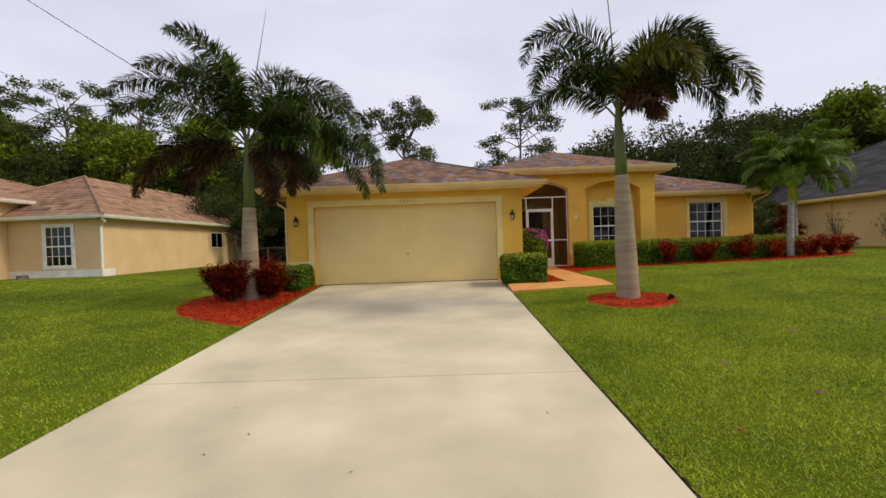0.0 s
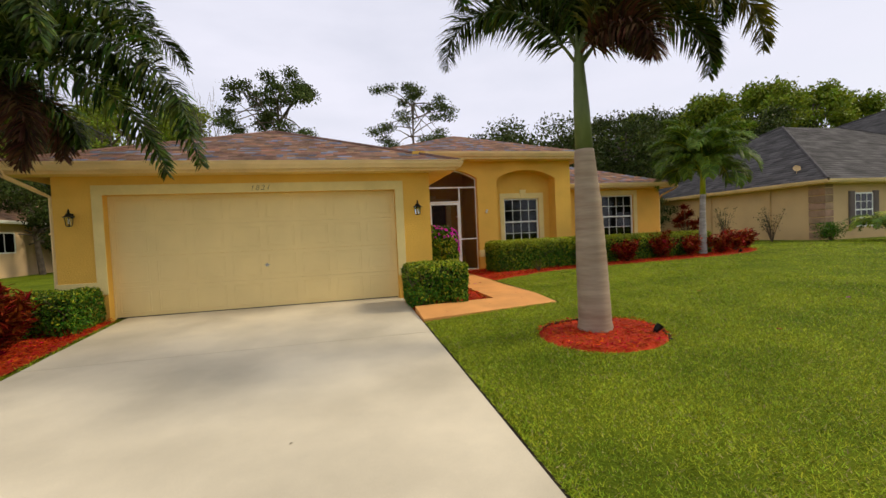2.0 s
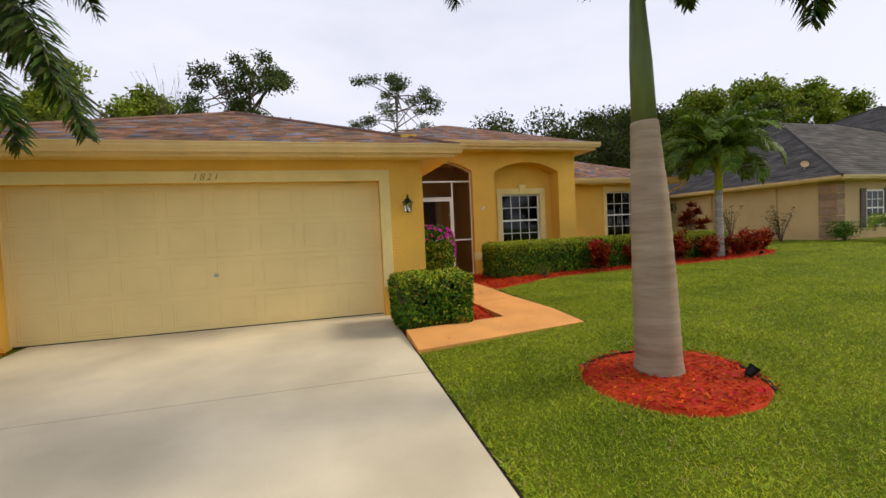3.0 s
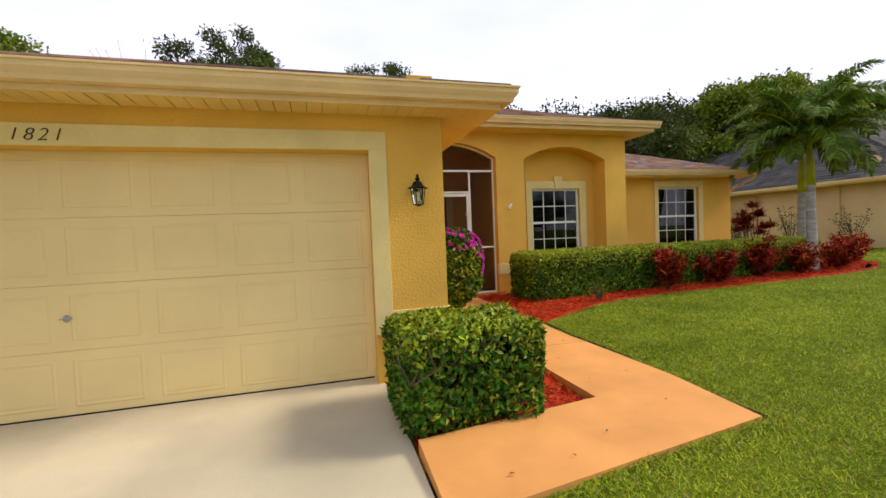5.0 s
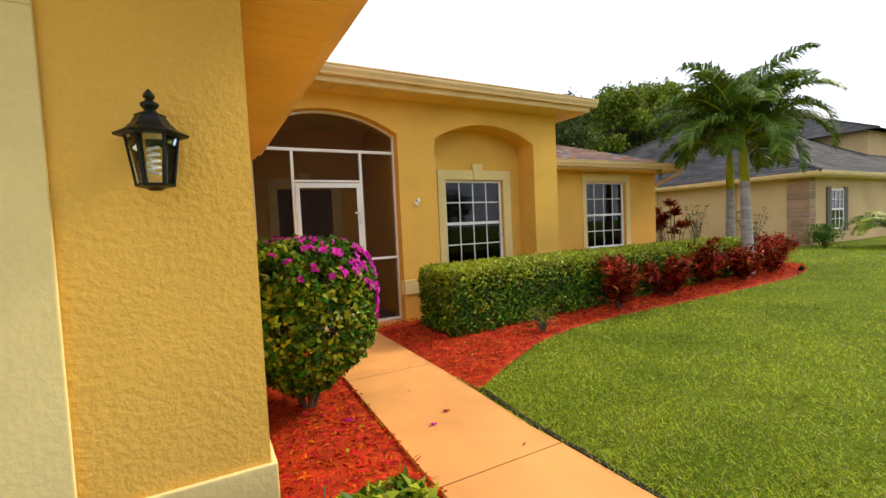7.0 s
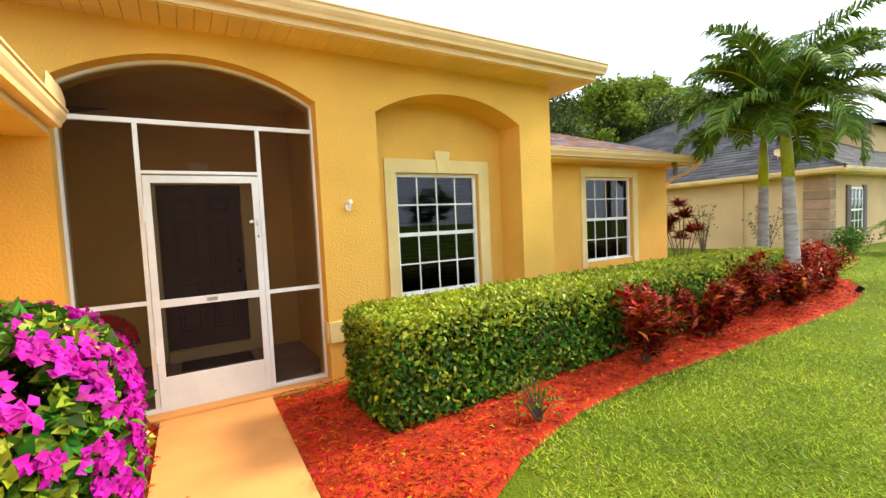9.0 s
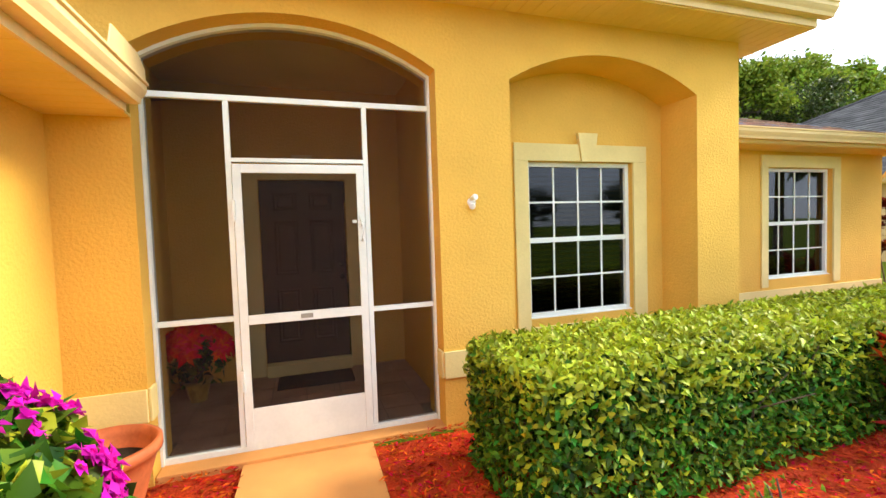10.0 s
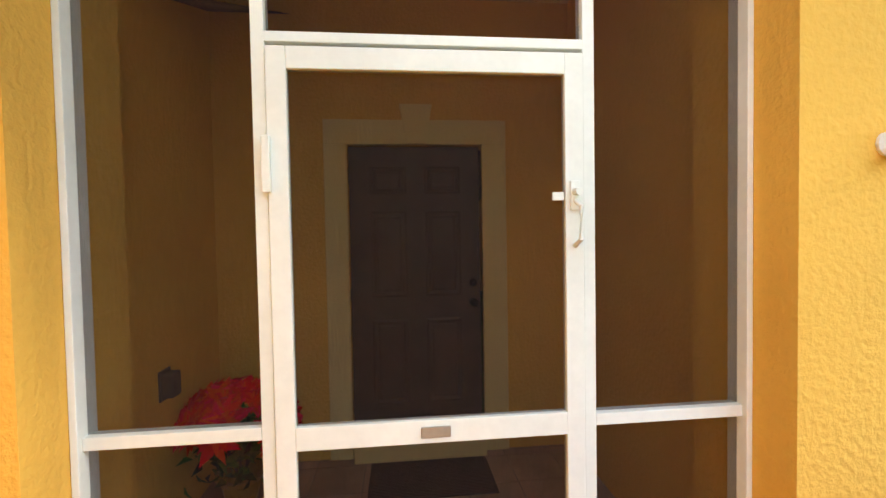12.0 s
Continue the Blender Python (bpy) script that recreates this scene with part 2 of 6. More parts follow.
lamp_glass = glass_mat("lantern_glass", 0.9)
glass = glass_mat("window_glass", 0.25)
screen_m = screen_mat("insect_screen")
wire_m = M("cable_sheath", (0.04, 0.04, 0.045), 0.6, 0.05, 3, 0.05, 30, 0.001)
label_m = M("metal_label", (0.35, 0.33, 0.28), 0.4, 0.1, 8, 0.1, 60, 0.001, metal=0.5)
number_m = M("bronze_number", (0.06, 0.035, 0.02), 0.45, 0.1, 8, 0.1, 60, 0.001)


# ---- building tools ----
def thing(name, at=(0, 0, 0), label="", category="", group="", kind="", rz=0.0):
    e = new(name)
    e.matrix_world = pose(*at, 0, 0, rz)
    e.empty_display_size = 0.2
    return tagged(e, label, category, group, kind)


def ob_of(name, bm, material, parent=None, label="", kind="", smooth=False):
    me = bpy.data.meshes.new(name)
    bmesh.ops.recalc_face_normals(bm, faces=bm.faces)
    bm.to_mesh(me)
    bm.free()
    for m in (material if isinstance(material, (list, tuple)) else [material]):
        me.materials.append(m)
    if smooth:
        me.shade_smooth()
    o = new(name, me)
    if parent:
        o.parent = parent
    return tagged(o, label, kind=kind)


def part(name, bm, material, parent, label="", kind="", smooth=False):
    return ob_of(name, bm, material, parent, label, kind, smooth)


def raw(name, verts, faces, material, parent=None, label="", kind="", category="", mat_index=None, smooth=False):
    """A mesh from arrays: verts n x 3, faces m x k of one corner count."""
    me = bpy.data.meshes.new(name)
    v, f = np.asarray(verts, dtype=np.float32), np.asarray(faces, dtype=np.int32)
    k = f.shape[1]
    me.vertices.add(len(v)); me.vertices.foreach_set("co", v.ravel())
    me.loops.add(f.size); me.loops.foreach_set("vertex_index", f.ravel())
    me.polygons.add(len(f)); me.polygons.foreach_set("loop_start", np.arange(0, f.size, k, dtype=np.int32))
    for m in (material if isinstance(material, (list, tuple)) else [material]):
        me.materials.append(m)
    if mat_index is not None:
        me.polygons.foreach_set("material_index", np.asarray(mat_index, dtype=np.int32))
    me.update(calc_edges=True)
    if smooth:
        me.shade_smooth()
    o = new(name, me)
    if parent:
        o.parent = parent
    return tagged(o, label, category, kind=kind)


def box(bm, x0, x1, y0, y1, z0, z1, bevel=0.0):
    vs = [bm.verts.new((x, y, z)) for x in (x0, x1) for y in (y0, y1) for z in (z0, z1)]
    fs = [bm.faces.new([vs[i] for i in q]) for q in ((0, 1, 3, 2), (4, 6, 7, 5), (0, 4, 5, 1), (2, 3, 7, 6), (0, 2, 6, 4), (1, 5, 7, 3))]
    if bevel:
        es = list({e for f in fs for e in f.edges})
        bmesh.ops.bevel(bm, geom=es, offset=bevel, segments=2, affect="EDGES", profile=0.6)
    return vs


def prism(bm, pts, axis, a, b):
    """A polygon of (u, v) pushed from a to b along axis: y takes (x, z), x takes (y, z), z takes (x, y)."""
    put = {"y": lambda u, v, w: (u, w, v), "x": lambda u, v, w: (w, u, v), "z": lambda u, v, w: (u, v, w)}[axis]
    lo, hi = [bm.verts.new(put(u, v, a)) for u, v in pts], [bm.verts.new(put(u, v, b)) for u, v in pts]
    bm.faces.new(lo); bm.faces.new(hi[::-1])
    for i in range(len(pts)):
        j = (i + 1) % len(pts)
        bm.faces.new((lo[i], hi[i], hi[j], lo[j]))


def tube(bm, pts, radii, sides=8, cap=True):
    rings = []
    up = Vector((0.0, 0.0, 1.0))
    pts = [Vector(p) for p in pts]
    for i, p in enumerate(pts):
        d = (pts[min(i + 1, len(pts) - 1)] - pts[max(i - 1, 0)]).normalized()
        a = d.cross(up if abs(d.z) < 0.95 else Vector((1, 0, 0))).normalized()
        c = d.cross(a)
        r = radii[i] if hasattr(radii, "__len__") else radii
        rings.append([bm.verts.new(p + (a * math.cos(2 * math.pi * k / sides) + c * math.sin(2 * math.pi * k / sides)) * r) for k in range(sides)])
    for q, s in zip(rings, rings[1:]):
        for k in range(sides):
            bm.faces.new((q[k], q[(k + 1) % sides], s[(k + 1) % sides], s[k]))
    if cap:
        bm.faces.new(rings[0][::-1]); bm.faces.new(rings[-1])


def lathe(bm, prof, sides=16, at=(0, 0, 0)):
    rings = [[bm.verts.new((at[0] + r * math.cos(2 * math.pi * k / sides), at[1] + r * math.sin(2 * math.pi * k / sides), at[2] + z)) for k in range(sides)] for r, z in prof]
    for q, s in zip(rings, rings[1:]):
        for k in range(sides):
            bm.faces.new((q[k], q[(k + 1) % sides], s[(k + 1) % sides], s[k]))
    bm.faces.new(rings[0][::-1]); bm.faces.new(rings[-1])


def leaf_mesh(pts, direc, nor, length, width, fold=0.25):
    """Folded leaves: six corners, four triangles each. All arrays are n x 3, length and width n."""
    n = len(pts)
    direc = direc / np.linalg.norm(direc, axis=1, keepdims=True)
    side = np.cross(direc, nor)
    side /= np.linalg.norm(side, axis=1, keepdims=True) + 1e-9
    up = np.cross(side, direc)
    l, w = length[:, None], width[:, None]
    v = np.empty((n, 6, 3), dtype=np.float32)
    v[:, 0] = pts
    v[:, 1] = pts + direc * l * 0.45 + side * w * 0.5 + up * w * fold
    v[:, 2] = pts + direc * l * 0.5
    v[:, 3] = pts + direc * l * 0.45 - side * w * 0.5 + up * w * fold
    v[:, 4] = pts + direc * l - up * l * 0.12
    v[:, 5] = v[:, 2]
    f = np.array([[0, 1, 2], [1, 4, 2], [0, 2, 3], [2, 4, 3]])
    faces = (f[None] + (np.arange(n) * 6)[:, None, None]).reshape(-1, 3)
    return v.reshape(-1, 3), faces


RNG = np.random.default_rng(11)


def unit(n, rng=RNG):
    v = rng.normal(size=(n, 3))
    return v / np.linalg.norm(v, axis=1, keepdims=True)


# ---- ground ----
def smooth(t):
    t = min(1.0, max(0.0, t))
    return t * t * (3 - 2 * t)


def ramp(y):
    return -0.055 * max(0.0, 10.4 - y) if y > -8.0 else -1.01


def ground_z(x, y):
    z = ramp(y)
    if x > 2.55:
        z += 0.08 * smooth((x - 2.6) / 1.6) * smooth((9.8 - y) / 2.5) + 0.02 * max(0.0, min(x, 16) - 4.2)
    elif x < -2.7:
        z += 0.014 * max(0.0, min(-x, 14) - 3)
    return z * (1.0 if y > -6 else smooth((y + 14) / 8)) + (0 if y > -6 else ramp(-6) * (1 - smooth((y + 14) / 8)))


def pave(name, poly, top, material, skirt=0.15, label="", res=1.0, category="", parent=None, kind="structure"):
    """A slab over a polygon, following the ground, raised by top."""
    bm = bmesh.new()
    lo = [bm.verts.new((x, y, ground_z(x, y) + top)) for x, y in poly]
    f = bm.faces.new(lo)
    bmesh.ops.triangulate(bm, faces=[f])
    ex = bmesh.ops.extrude_face_region(bm, geom=list(bm.faces))
    for v in ex["geom"]:
        if isinstance(v, bmesh.types.BMVert):
            v.co.z -= skirt
    return ob_of(name, bm, material, parent, label, kind)


def ground_sheet():
    xs = np.unique(np.concatenate([np.linspace(-900, -40, 12), np.linspace(-40, -14, 14), np.linspace(-14, 24, 96), np.linspace(24, 60, 12), np.linspace(60, 900, 12)]))
    ys = np.unique(np.concatenate([np.linspace(-900, -60, 10), np.linspace(-60, -16, 8), np.linspace(-16, 20, 91), np.linspace(20, 60, 12), np.linspace(60, 900, 12)]))
    v = [(x, y, ground_z(x, y) - (0.035 if HOLE(x, y) else 0.0)) for y in ys for x in xs]
    w = len(xs)
    f = [(j * w + i, j * w + i + 1, (j + 1) * w + i + 1, (j + 1) * w + i) for j in range(len(ys) - 1) for i in range(w - 1)]
    raw("ground", v, f, soil_grass, kind="structure", label="clipped green lawn sloping down to the street", smooth=True)


DRIVE = (-2.27, 2.52)
WALK = [(2.54, 8.48), (4.93, 8.78), (4.93, 9.6), (4.93, 11.2), (5.0, 12.3), (5.06, 15.1), (4.14, 15.1), (4.1, 12.5), (4.04, 11.0), (4.01, 9.4), (2.54, 9.2)]
BED_A = [(2.54, 9.22), (4.0, 9.42), (4.03, 11.0), (4.09, 12.5), (4.13, 15.04), (3.14, 15.04), (3.14, 10.43), (2.54, 10.43)]
BED_B = [(5.02, 12.0), (5.35, 12.2), (5.75, 12.45), (6.3, 12.75), (7.1, 12.98), (8.2, 13.05), (9.6, 12.98), (11.2, 12.95), (12.8, 12.95), (14.0, 13.15), (14.9, 13.6), (15.4, 14.4), (15.2, 15.2), (14.0, 16.0), (8.8, 16.0), (8.8, 14.9), (5.06, 14.95)]
BED_L = [(-2.38, 5.95), (-3.1, 6.35), (-4.1, 7.0), (-4.6, 7.8), (-4.75, 8.7), (-4.4, 9.6), (-3.9, 10.43), (-2.38, 10.43)]
BED_P = [(4.47 + 0.76 * math.cos(a) * (1 + 0.05 * math.sin(3 * a)), 6.75 + 0.74 * math.sin(a) * (1 + 0.04 * math.cos(2 * a))) for a in np.linspace(0, 2 * math.pi, 25)[:-1]]


def inside(x, y, poly):
    c = False
    for (x0, y0), (x1, y1) in zip(poly, poly[1:] + poly[:1]):
        if (y0 > y) != (y1 > y) and x < (x1 - x0) * (y - y0) / (y1 - y0) + x0:
            c = not c
    return c


def HOLE(x, y):
    return (DRIVE[0] + 0.1 < x < DRIVE[1] - 0.1 and -9 < y < 10.9) or any(inside(x, y, p) for p in (WALK, BED_A, BED_B, BED_L, BED_P))


ground_sheet()


def driveway():
    drive = thing("driveway", kind="structure", label="pale broom-finished concrete driveway with saw-cut joints")
    joints = [-8.0, -5.0, -1.1, 3.4, 7.9, 10.62]
    for a, b in zip(joints, joints[1:]):
        bm = bmesh.new()
        n = 6
        rows = []
        for i in range(n + 1):
            y = a + 0.005 + (b - a - 0.01) * i / n
            rows.append([bm.verts.new((x, y, ramp(y) + 0.004 - (0.006 if i in (0, n) and y < 10 else 0))) for x in (DRIVE[0], DRIVE[1])])
        for p, q in zip(rows, rows[1:]):
            bm.faces.new((p[0], p[1], q[1], q[0]))
        ex = bmesh.ops.extrude_face_region(bm, geom=list(bm.faces))
        for v in ex["geom"]:
            if isinstance(v, bmesh.types.BMVert):
                v.co.z -= 0.12
        part("concrete_slab", bm, concrete, drive)
    bm = bmesh.new()
    for s in (DRIVE[0] - 0.035, DRIVE[1]):
        prof = [(y, ramp(y) - 0.012) for y in np.linspace(-8, 9.0, 12)]
        prism(bm, prof + [(y, z - 0.1) for y, z in prof[::-1]], "x", s, s + 0.035)
    part("soil_edge", bm, soil_m, drive)


driveway()


def walkway():
    w = thing("front_walk", kind="structure", label="orange painted concrete walk leading to the screened entry")
    lo = [(2.54, 8.48), (4.93, 8.78), (4.93, 9.6), (4.94, 10.9), (4.03, 10.9), (4.01, 9.4), (2.54, 9.2)]
    hi = [(4.94, 10.91), (4.93, 11.2), (5.0, 12.3), (5.02, 12.9), (4.11, 12.9), (4.09, 12.5), (4.03, 11.0), (4.03, 10.91)]
    hh = [(5.02, 12.91), (5.06, 15.08), (4.14, 15.08), (4.11, 12.91)]
    for p in (lo, hi, hh):
        bm = bmesh.new()
        prism(bm, p, "z", -0.12, 0.02)
        bmesh.ops.triangulate(bm, faces=[f for f in bm.faces if len(f.verts) > 4])
        if p is lo:
            for v in bm.verts:
                if v.co.y < 9.2:
                    v.co.z -= 0.125 * (9.2 - v.co.y)
        part("walk_slab", bm, walk_m, w)
    bm = bmesh.new()
    box(bm, 3.6, 5.662, 15.02, 15.2, -0.1, 0.045, 0.008)
    part("entry_step", bm, walk_m, w)


walkway()


def lawn_edge(pts, label, w=0.035):
    """A narrow spaded gap of dark soil along a line of (x, y)."""
    bm = bmesh.new()
    P = []
    for (xa, ya), (xb, yb) in zip(pts, pts[1:]):
        k = max(1, int(math.hypot(xb - xa, yb - ya) / 0.3))
        P += [(xa + (xb - xa) * i / k, ya + (yb - ya) * i / k) for i in range(k)]
    P.append(pts[-1])
    rows = []
    for i, (x, y) in enumerate(P):
        a, b = P[max(0, i - 1)], P[min(len(P) - 1, i + 1)]
        d = Vector((b[0] - a[0], b[1] - a[1], 0)).normalized()
        nn = Vector((d.y, -d.x, 0))
        q = w * (1 + 0.35 * noise.noise(Vector((x * 3, y * 3, 0))))
        z = ground_z(x, y)
        rows.append([bm.verts.new((x + nn.x * u, y + nn.y * u, z + v)) for u, v in ((0, 0.009), (q, 0.009), (q, -0.06), (0, -0.06))])
    for r0, r1 in zip(rows, rows[1:]):
        for k in range(4):
            bm.faces.new((r0[k], r0[(k + 1) % 4], r1[(k + 1) % 4], r1[k]))
    ob_of("lawn_edge", bm, soil_m, None, label, "structure")


lawn_edge([(4.945, 8.78), (4.945, 9.6), (4.95, 11.2), (5.03, 12.0)], "dark soil gap along the walk")
lawn_edge(BED_P[-3:] + BED_P[:10], "dark soil edge round the palm bed", 0.032)


def bed(name, poly, rise, label):
    bm = bmesh.new()
    ring = []
    for (x0, y0), (x1, y1) in zip(poly, poly[1:] + poly[:1]):
        k = max(1, int(math.hypot(x1 - x0, y1 - y0) / 0.15))
        ring += [(x0 + (x1 - x0) * i / k, y0 + (y1 - y0) * i / k) for i in range(k)]
    vs = [bm.verts.new((x, y, ground_z(x, y) - 0.01)) for x, y in ring]
    es = [bm.edges.new((vs[i], vs[(i + 1) % len(vs)])) for i in range(len(vs))]
    bmesh.ops.triangle_fill(bm, use_beauty=True, edges=es)
    bmesh.ops.subdivide_edges(bm, edges=[e for e in bm.edges if e.calc_length() > 0.5], cuts=3, use_grid_fill=True)
    edge = set(id(v) for v in vs)
    for v in bm.verts:
        if v.is_boundary:
            continue
        v.co.z = ground_z(v.co.x, v.co.y) + rise + 0.012 * noise.noise(v.co * 4)
    ob_of(name, bm, mulch_m, None, label, "structure", smooth=True)
    # chips
    x0, x1 = min(p[0] for p in poly), max(p[0] for p in poly)
    y0, y1 = min(p[1] for p in poly), max(p[1] for p in poly)
    rng = np.random.default_rng(len(poly))
    area = (x1 - x0) * (y1 - y0)
    pts = [(x, y) for x, y in zip(rng.uniform(x0, x1, int(area * 900)), rng.uniform(y0, y1, int(area * 900))) if inside(x, y, poly)]
    m = len(pts)
    p = np.array([(x, y, ground_z(x, y) + rise + 0.008) for x, y in pts])
    a = rng.uniform(0, 2 * math.pi, m)
    d = np.stack([np.cos(a), np.sin(a), rng.normal(0, 0.25, m)], 1)
    nn = np.stack([rng.normal(0, 0.4, m), rng.normal(0, 0.4, m), np.ones(m)], 1)
    v, f = leaf_mesh(p, d, nn, rng.uniform(0.03, 0.085, m), rng.uniform(0.008, 0.02, m), 0.35)
    raw("wood_mulch", v, f, chip_m, kind="stuff", category="mulch", label="shredded red-dyed wood mulch covering the planting bed")


bed("planting_bed_garage", BED_A, 0.015, "narrow bed of red mulch beside the garage")
bed("planting_bed_front", BED_B, 0.03, "curved bed of red mulch along the house front")
bed("planting_bed_drive", BED_L, 0.02, "bed of red mulch beside the driveway")
bed("planting_bed_palm", BED_P, 0.03, "round bed of red mulch round the palm")


def road():
    bm = bmesh.new()
    box(bm, -200, 200, -17, -9.5, -1.4, -0.98)
    ob_of("road", bm, asphalt_m, None, "", "structure")


road()

# ---- the house ----
G, E_, W_ = 10.43, 15.0, 16.0


def arch_pts(x0, x1, spring, top, n=18):
    """Segmental arch from left spring to right."""
    h, w = top - spring, (x1 - x0) / 2
    r = (w * w + h * h) / (2 * h)
    cx, cz = (x0 + x1) / 2, top - r
    a0 = math.asin(w / r)
    return [(cx + r * math.sin(a), cz + r * math.cos(a)) for a in np.linspace(-a0, a0, n)]


def above_arch(bm, x0, x1, spring, top, wall_top, y0, y1):
    pts = arch_pts(x0, x1, spring, top)
    for (xa, za), (xb, zb) in zip(pts, pts[1:]):
        prism(bm, [(xa, za), (xb, zb), (xb, wall_top), (xa, wall_top)], "y", y0, y1)




def wall(name, build, material=None, label=""):
    bm = bmesh.new()
    build(bm)
    bm.verts.index_update()
    bmesh.ops.remove_doubles(bm, verts=bm.verts, dist=0.0005)
    bm.verts.index_update()
    seen = {}
    for f in bm.faces:
        seen.setdefault(frozenset(v.index for v in f.verts), []).append(f)
    bmesh.ops.delete(bm, geom=[f for fs in seen.values() if len(fs) > 1 for f in fs], context="FACES_ONLY")
    return ob_of(name, bm, material or stucco, None, label, "structure")


def garage_front(bm):
    z1 = 2.43
    box(bm, -3.17, -2.46, G, G + 0.25, -0.3, z1)
    box(bm, 2.46, 3.14, G, G + 0.25, -0.3, z1)
    box(bm, -2.46, 2.46, G, G + 0.25, 2.115, z1)


wall("wall_garage_front", garage_front, label="rough ochre stucco wall round the garage door")
wall("wall_garage_side", lambda bm: box(bm, 2.89, 3.14, G + 0.25, E_ + 0.45, -0.3, 2.9))
wall("wall_garage_left", lambda bm: box(bm, -3.17, -2.92, G + 0.25, 26, -0.3, 2.43))
wall("wall_back", lambda bm: box(bm, -3.17, 13.13, 26, 26.25, -0.3, 2.6))


def entry_front(bm):
    z1 = 3.42
    for x0, x1 in ((3.14, 3.595), (5.655, 6.3), (8.32, 8.87)):
        box(bm, x0, x1, E_, E_ + 0.45, -0.3, z1)
    above_arch(bm, 3.595, 5.655, 2.9, 3.2, z1, E_, E_ + 0.45)
    above_arch(bm, 6.3, 8.32, 2.87, 3.15, z1, E_, E_ + 0.45)
    box(bm, 0.6, 3.14, E_, E_ + 0.45, 2.9, z1)


wall("wall_entry", entry_front, label="ochre stucco entry wall with two segmental arches")


def niche_back(bm):
    y0, y1 = E_ + 0.45, E_ + 0.7
    box(bm, 6.0, 6.7, y0, y1, -0.3, 3.36)
    box(bm, 7.93, 8.87, y0, y1, -0.3, 3.36)
    box(bm, 6.7, 7.93, y0, y1, -0.3, 0.735)
    box(bm, 6.7, 7.93, y0, y1, 2.275, 3.36)


wall("wall_niche", niche_back, label="recessed stucco wall with a window")
wall("wall_entry_side", lambda bm: box(bm, 8.62, 8.87, E_ + 0.7, 26, -0.3, 3.36))


def wing_front(bm):
    box(bm, 8.87, 10.68, W_, W_ + 0.25, -0.3, 2.62)
    box(bm, 12.0, 13.13, W_, W_ + 0.25, -0.3, 2.62)
    box(bm, 10.68, 12.0, W_, W_ + 0.25, -0.3, 0.8)
    box(bm, 10.68, 12.0, W_, W_ + 0.25, 2.34, 2.62)


wall("wall_wing", wing_front, label="ochre stucco wall of the side wing")
wall("wall_wing_side", lambda bm: box(bm, 12.88, 13.13, W_ + 0.25, 26, -0.3, 2.62))


def porch():
    def f(bm):
        box(bm, 3.14, 3.27, E_ + 0.45, 17.0, -0.1, 3.3)
        box(bm, 5.78, 6.0, E_ + 0.45, 17.0, -0.1, 3.3)
        box(bm, 3.14, 4.17, 17.0, 17.2, -0.1, 3.3)
        box(bm, 5.16, 6.0, 17.0, 17.2, -0.1, 3.3)
        box(bm, 4.17, 5.16, 17.0, 17.2, 2.27, 3.3)
    wall("wall_porch", f, stucco)
    bm = bmesh.new()
    box(bm, 3.14, 6.0, E_ + 0.45, 17.2, 3.3, 3.34)
    ob_of("ceiling_porch", bm, trim_m, None, "plain porch ceiling", "structure")
    bm = bmesh.new()
    box(bm, 3.27, 5.78, 15.2, 17.0, -0.05, 0.03)
    fl = ob_of("floor_porch", bm, grout_m, None, "brown tiled porch floor", "structure")
    me = None
    s = 0.33
    for i in range(8):
        for j in range(6):
            x0, y0 = 3.275 + i * s, 15.24 + j * s
            x1, y1 = min(x0 + s - 0.008, 5.775), min(y0 + s - 0.008, 16.995)
            if x1 - x0 < 0.03 or y1 - y0 < 0.03 or (y0 < 15.46 and (x0 < 3.59 or x1 > 5.67)):
                continue
            bm = bmesh.new()
            box(bm, x0, x1, y0, y1, 0.03, 0.038)
            part("tile", bm, tile_m, fl)


porch()


def band(name, spans, z0=0.44, z1=0.66, out=0.02):
    """Proud stucco band along walls: (axis, from, to, plane, sign)."""
    for ax, a, b, p, s in spans:
        bm = bmesh.new()
        if ax == "x":
            box(bm, a, b, min(p, p + s * out) , max(p, p + s * out), z0, z1, 0.006)
        else:
            box(bm, min(p, p + s * out), max(p, p + s * out), a, b, z0, z1, 0.006)
        ob_of(name, bm, trim_m, None, "cream stucco band", "structure")


band("trim", [("x", 2.6, 3.16, G, -1), ("x", -3.19, -2.58, G, -1), ("y", G, E_ - 0.02, 3.14, 1), ("x", 3.165, 3.595, E_, -1), ("x", 5.655, 6.3, E_, -1), ("x", 8.32, 8.89, E_, -1), ("y", E_ - 0.02, W_ - 0.02, 8.87, 1), ("x", 8.89, 13.13, W_, -1), ("y", E_ + 0.003, E_ + 0.13, 5.655, -1), ("y", E_ + 0.003, E_ + 0.13, 3.595, 1), ("x", 6.3, 8.32, E_ + 0.45, -1)])


def garage_trim():
    t = thing("garage_door_trim", kind="structure", label="flat cream stucco surround of the garage door")
    for x0, x1, z0, z1 in ((-2.61, -2.45, 0.45, 2.115), (2.45, 2.61, 0.45, 2.115), (-2.61, 2.61, 2.115, 2.28)):
        bm = bmesh.new()
        box(bm, x0, x1, G - 0.022, G - 0.0015, z0, z1, 0.005)
        part("trim_board", bm, trim_m, t)


garage_trim()


# ---- roofs ----
PITCH = 0.37


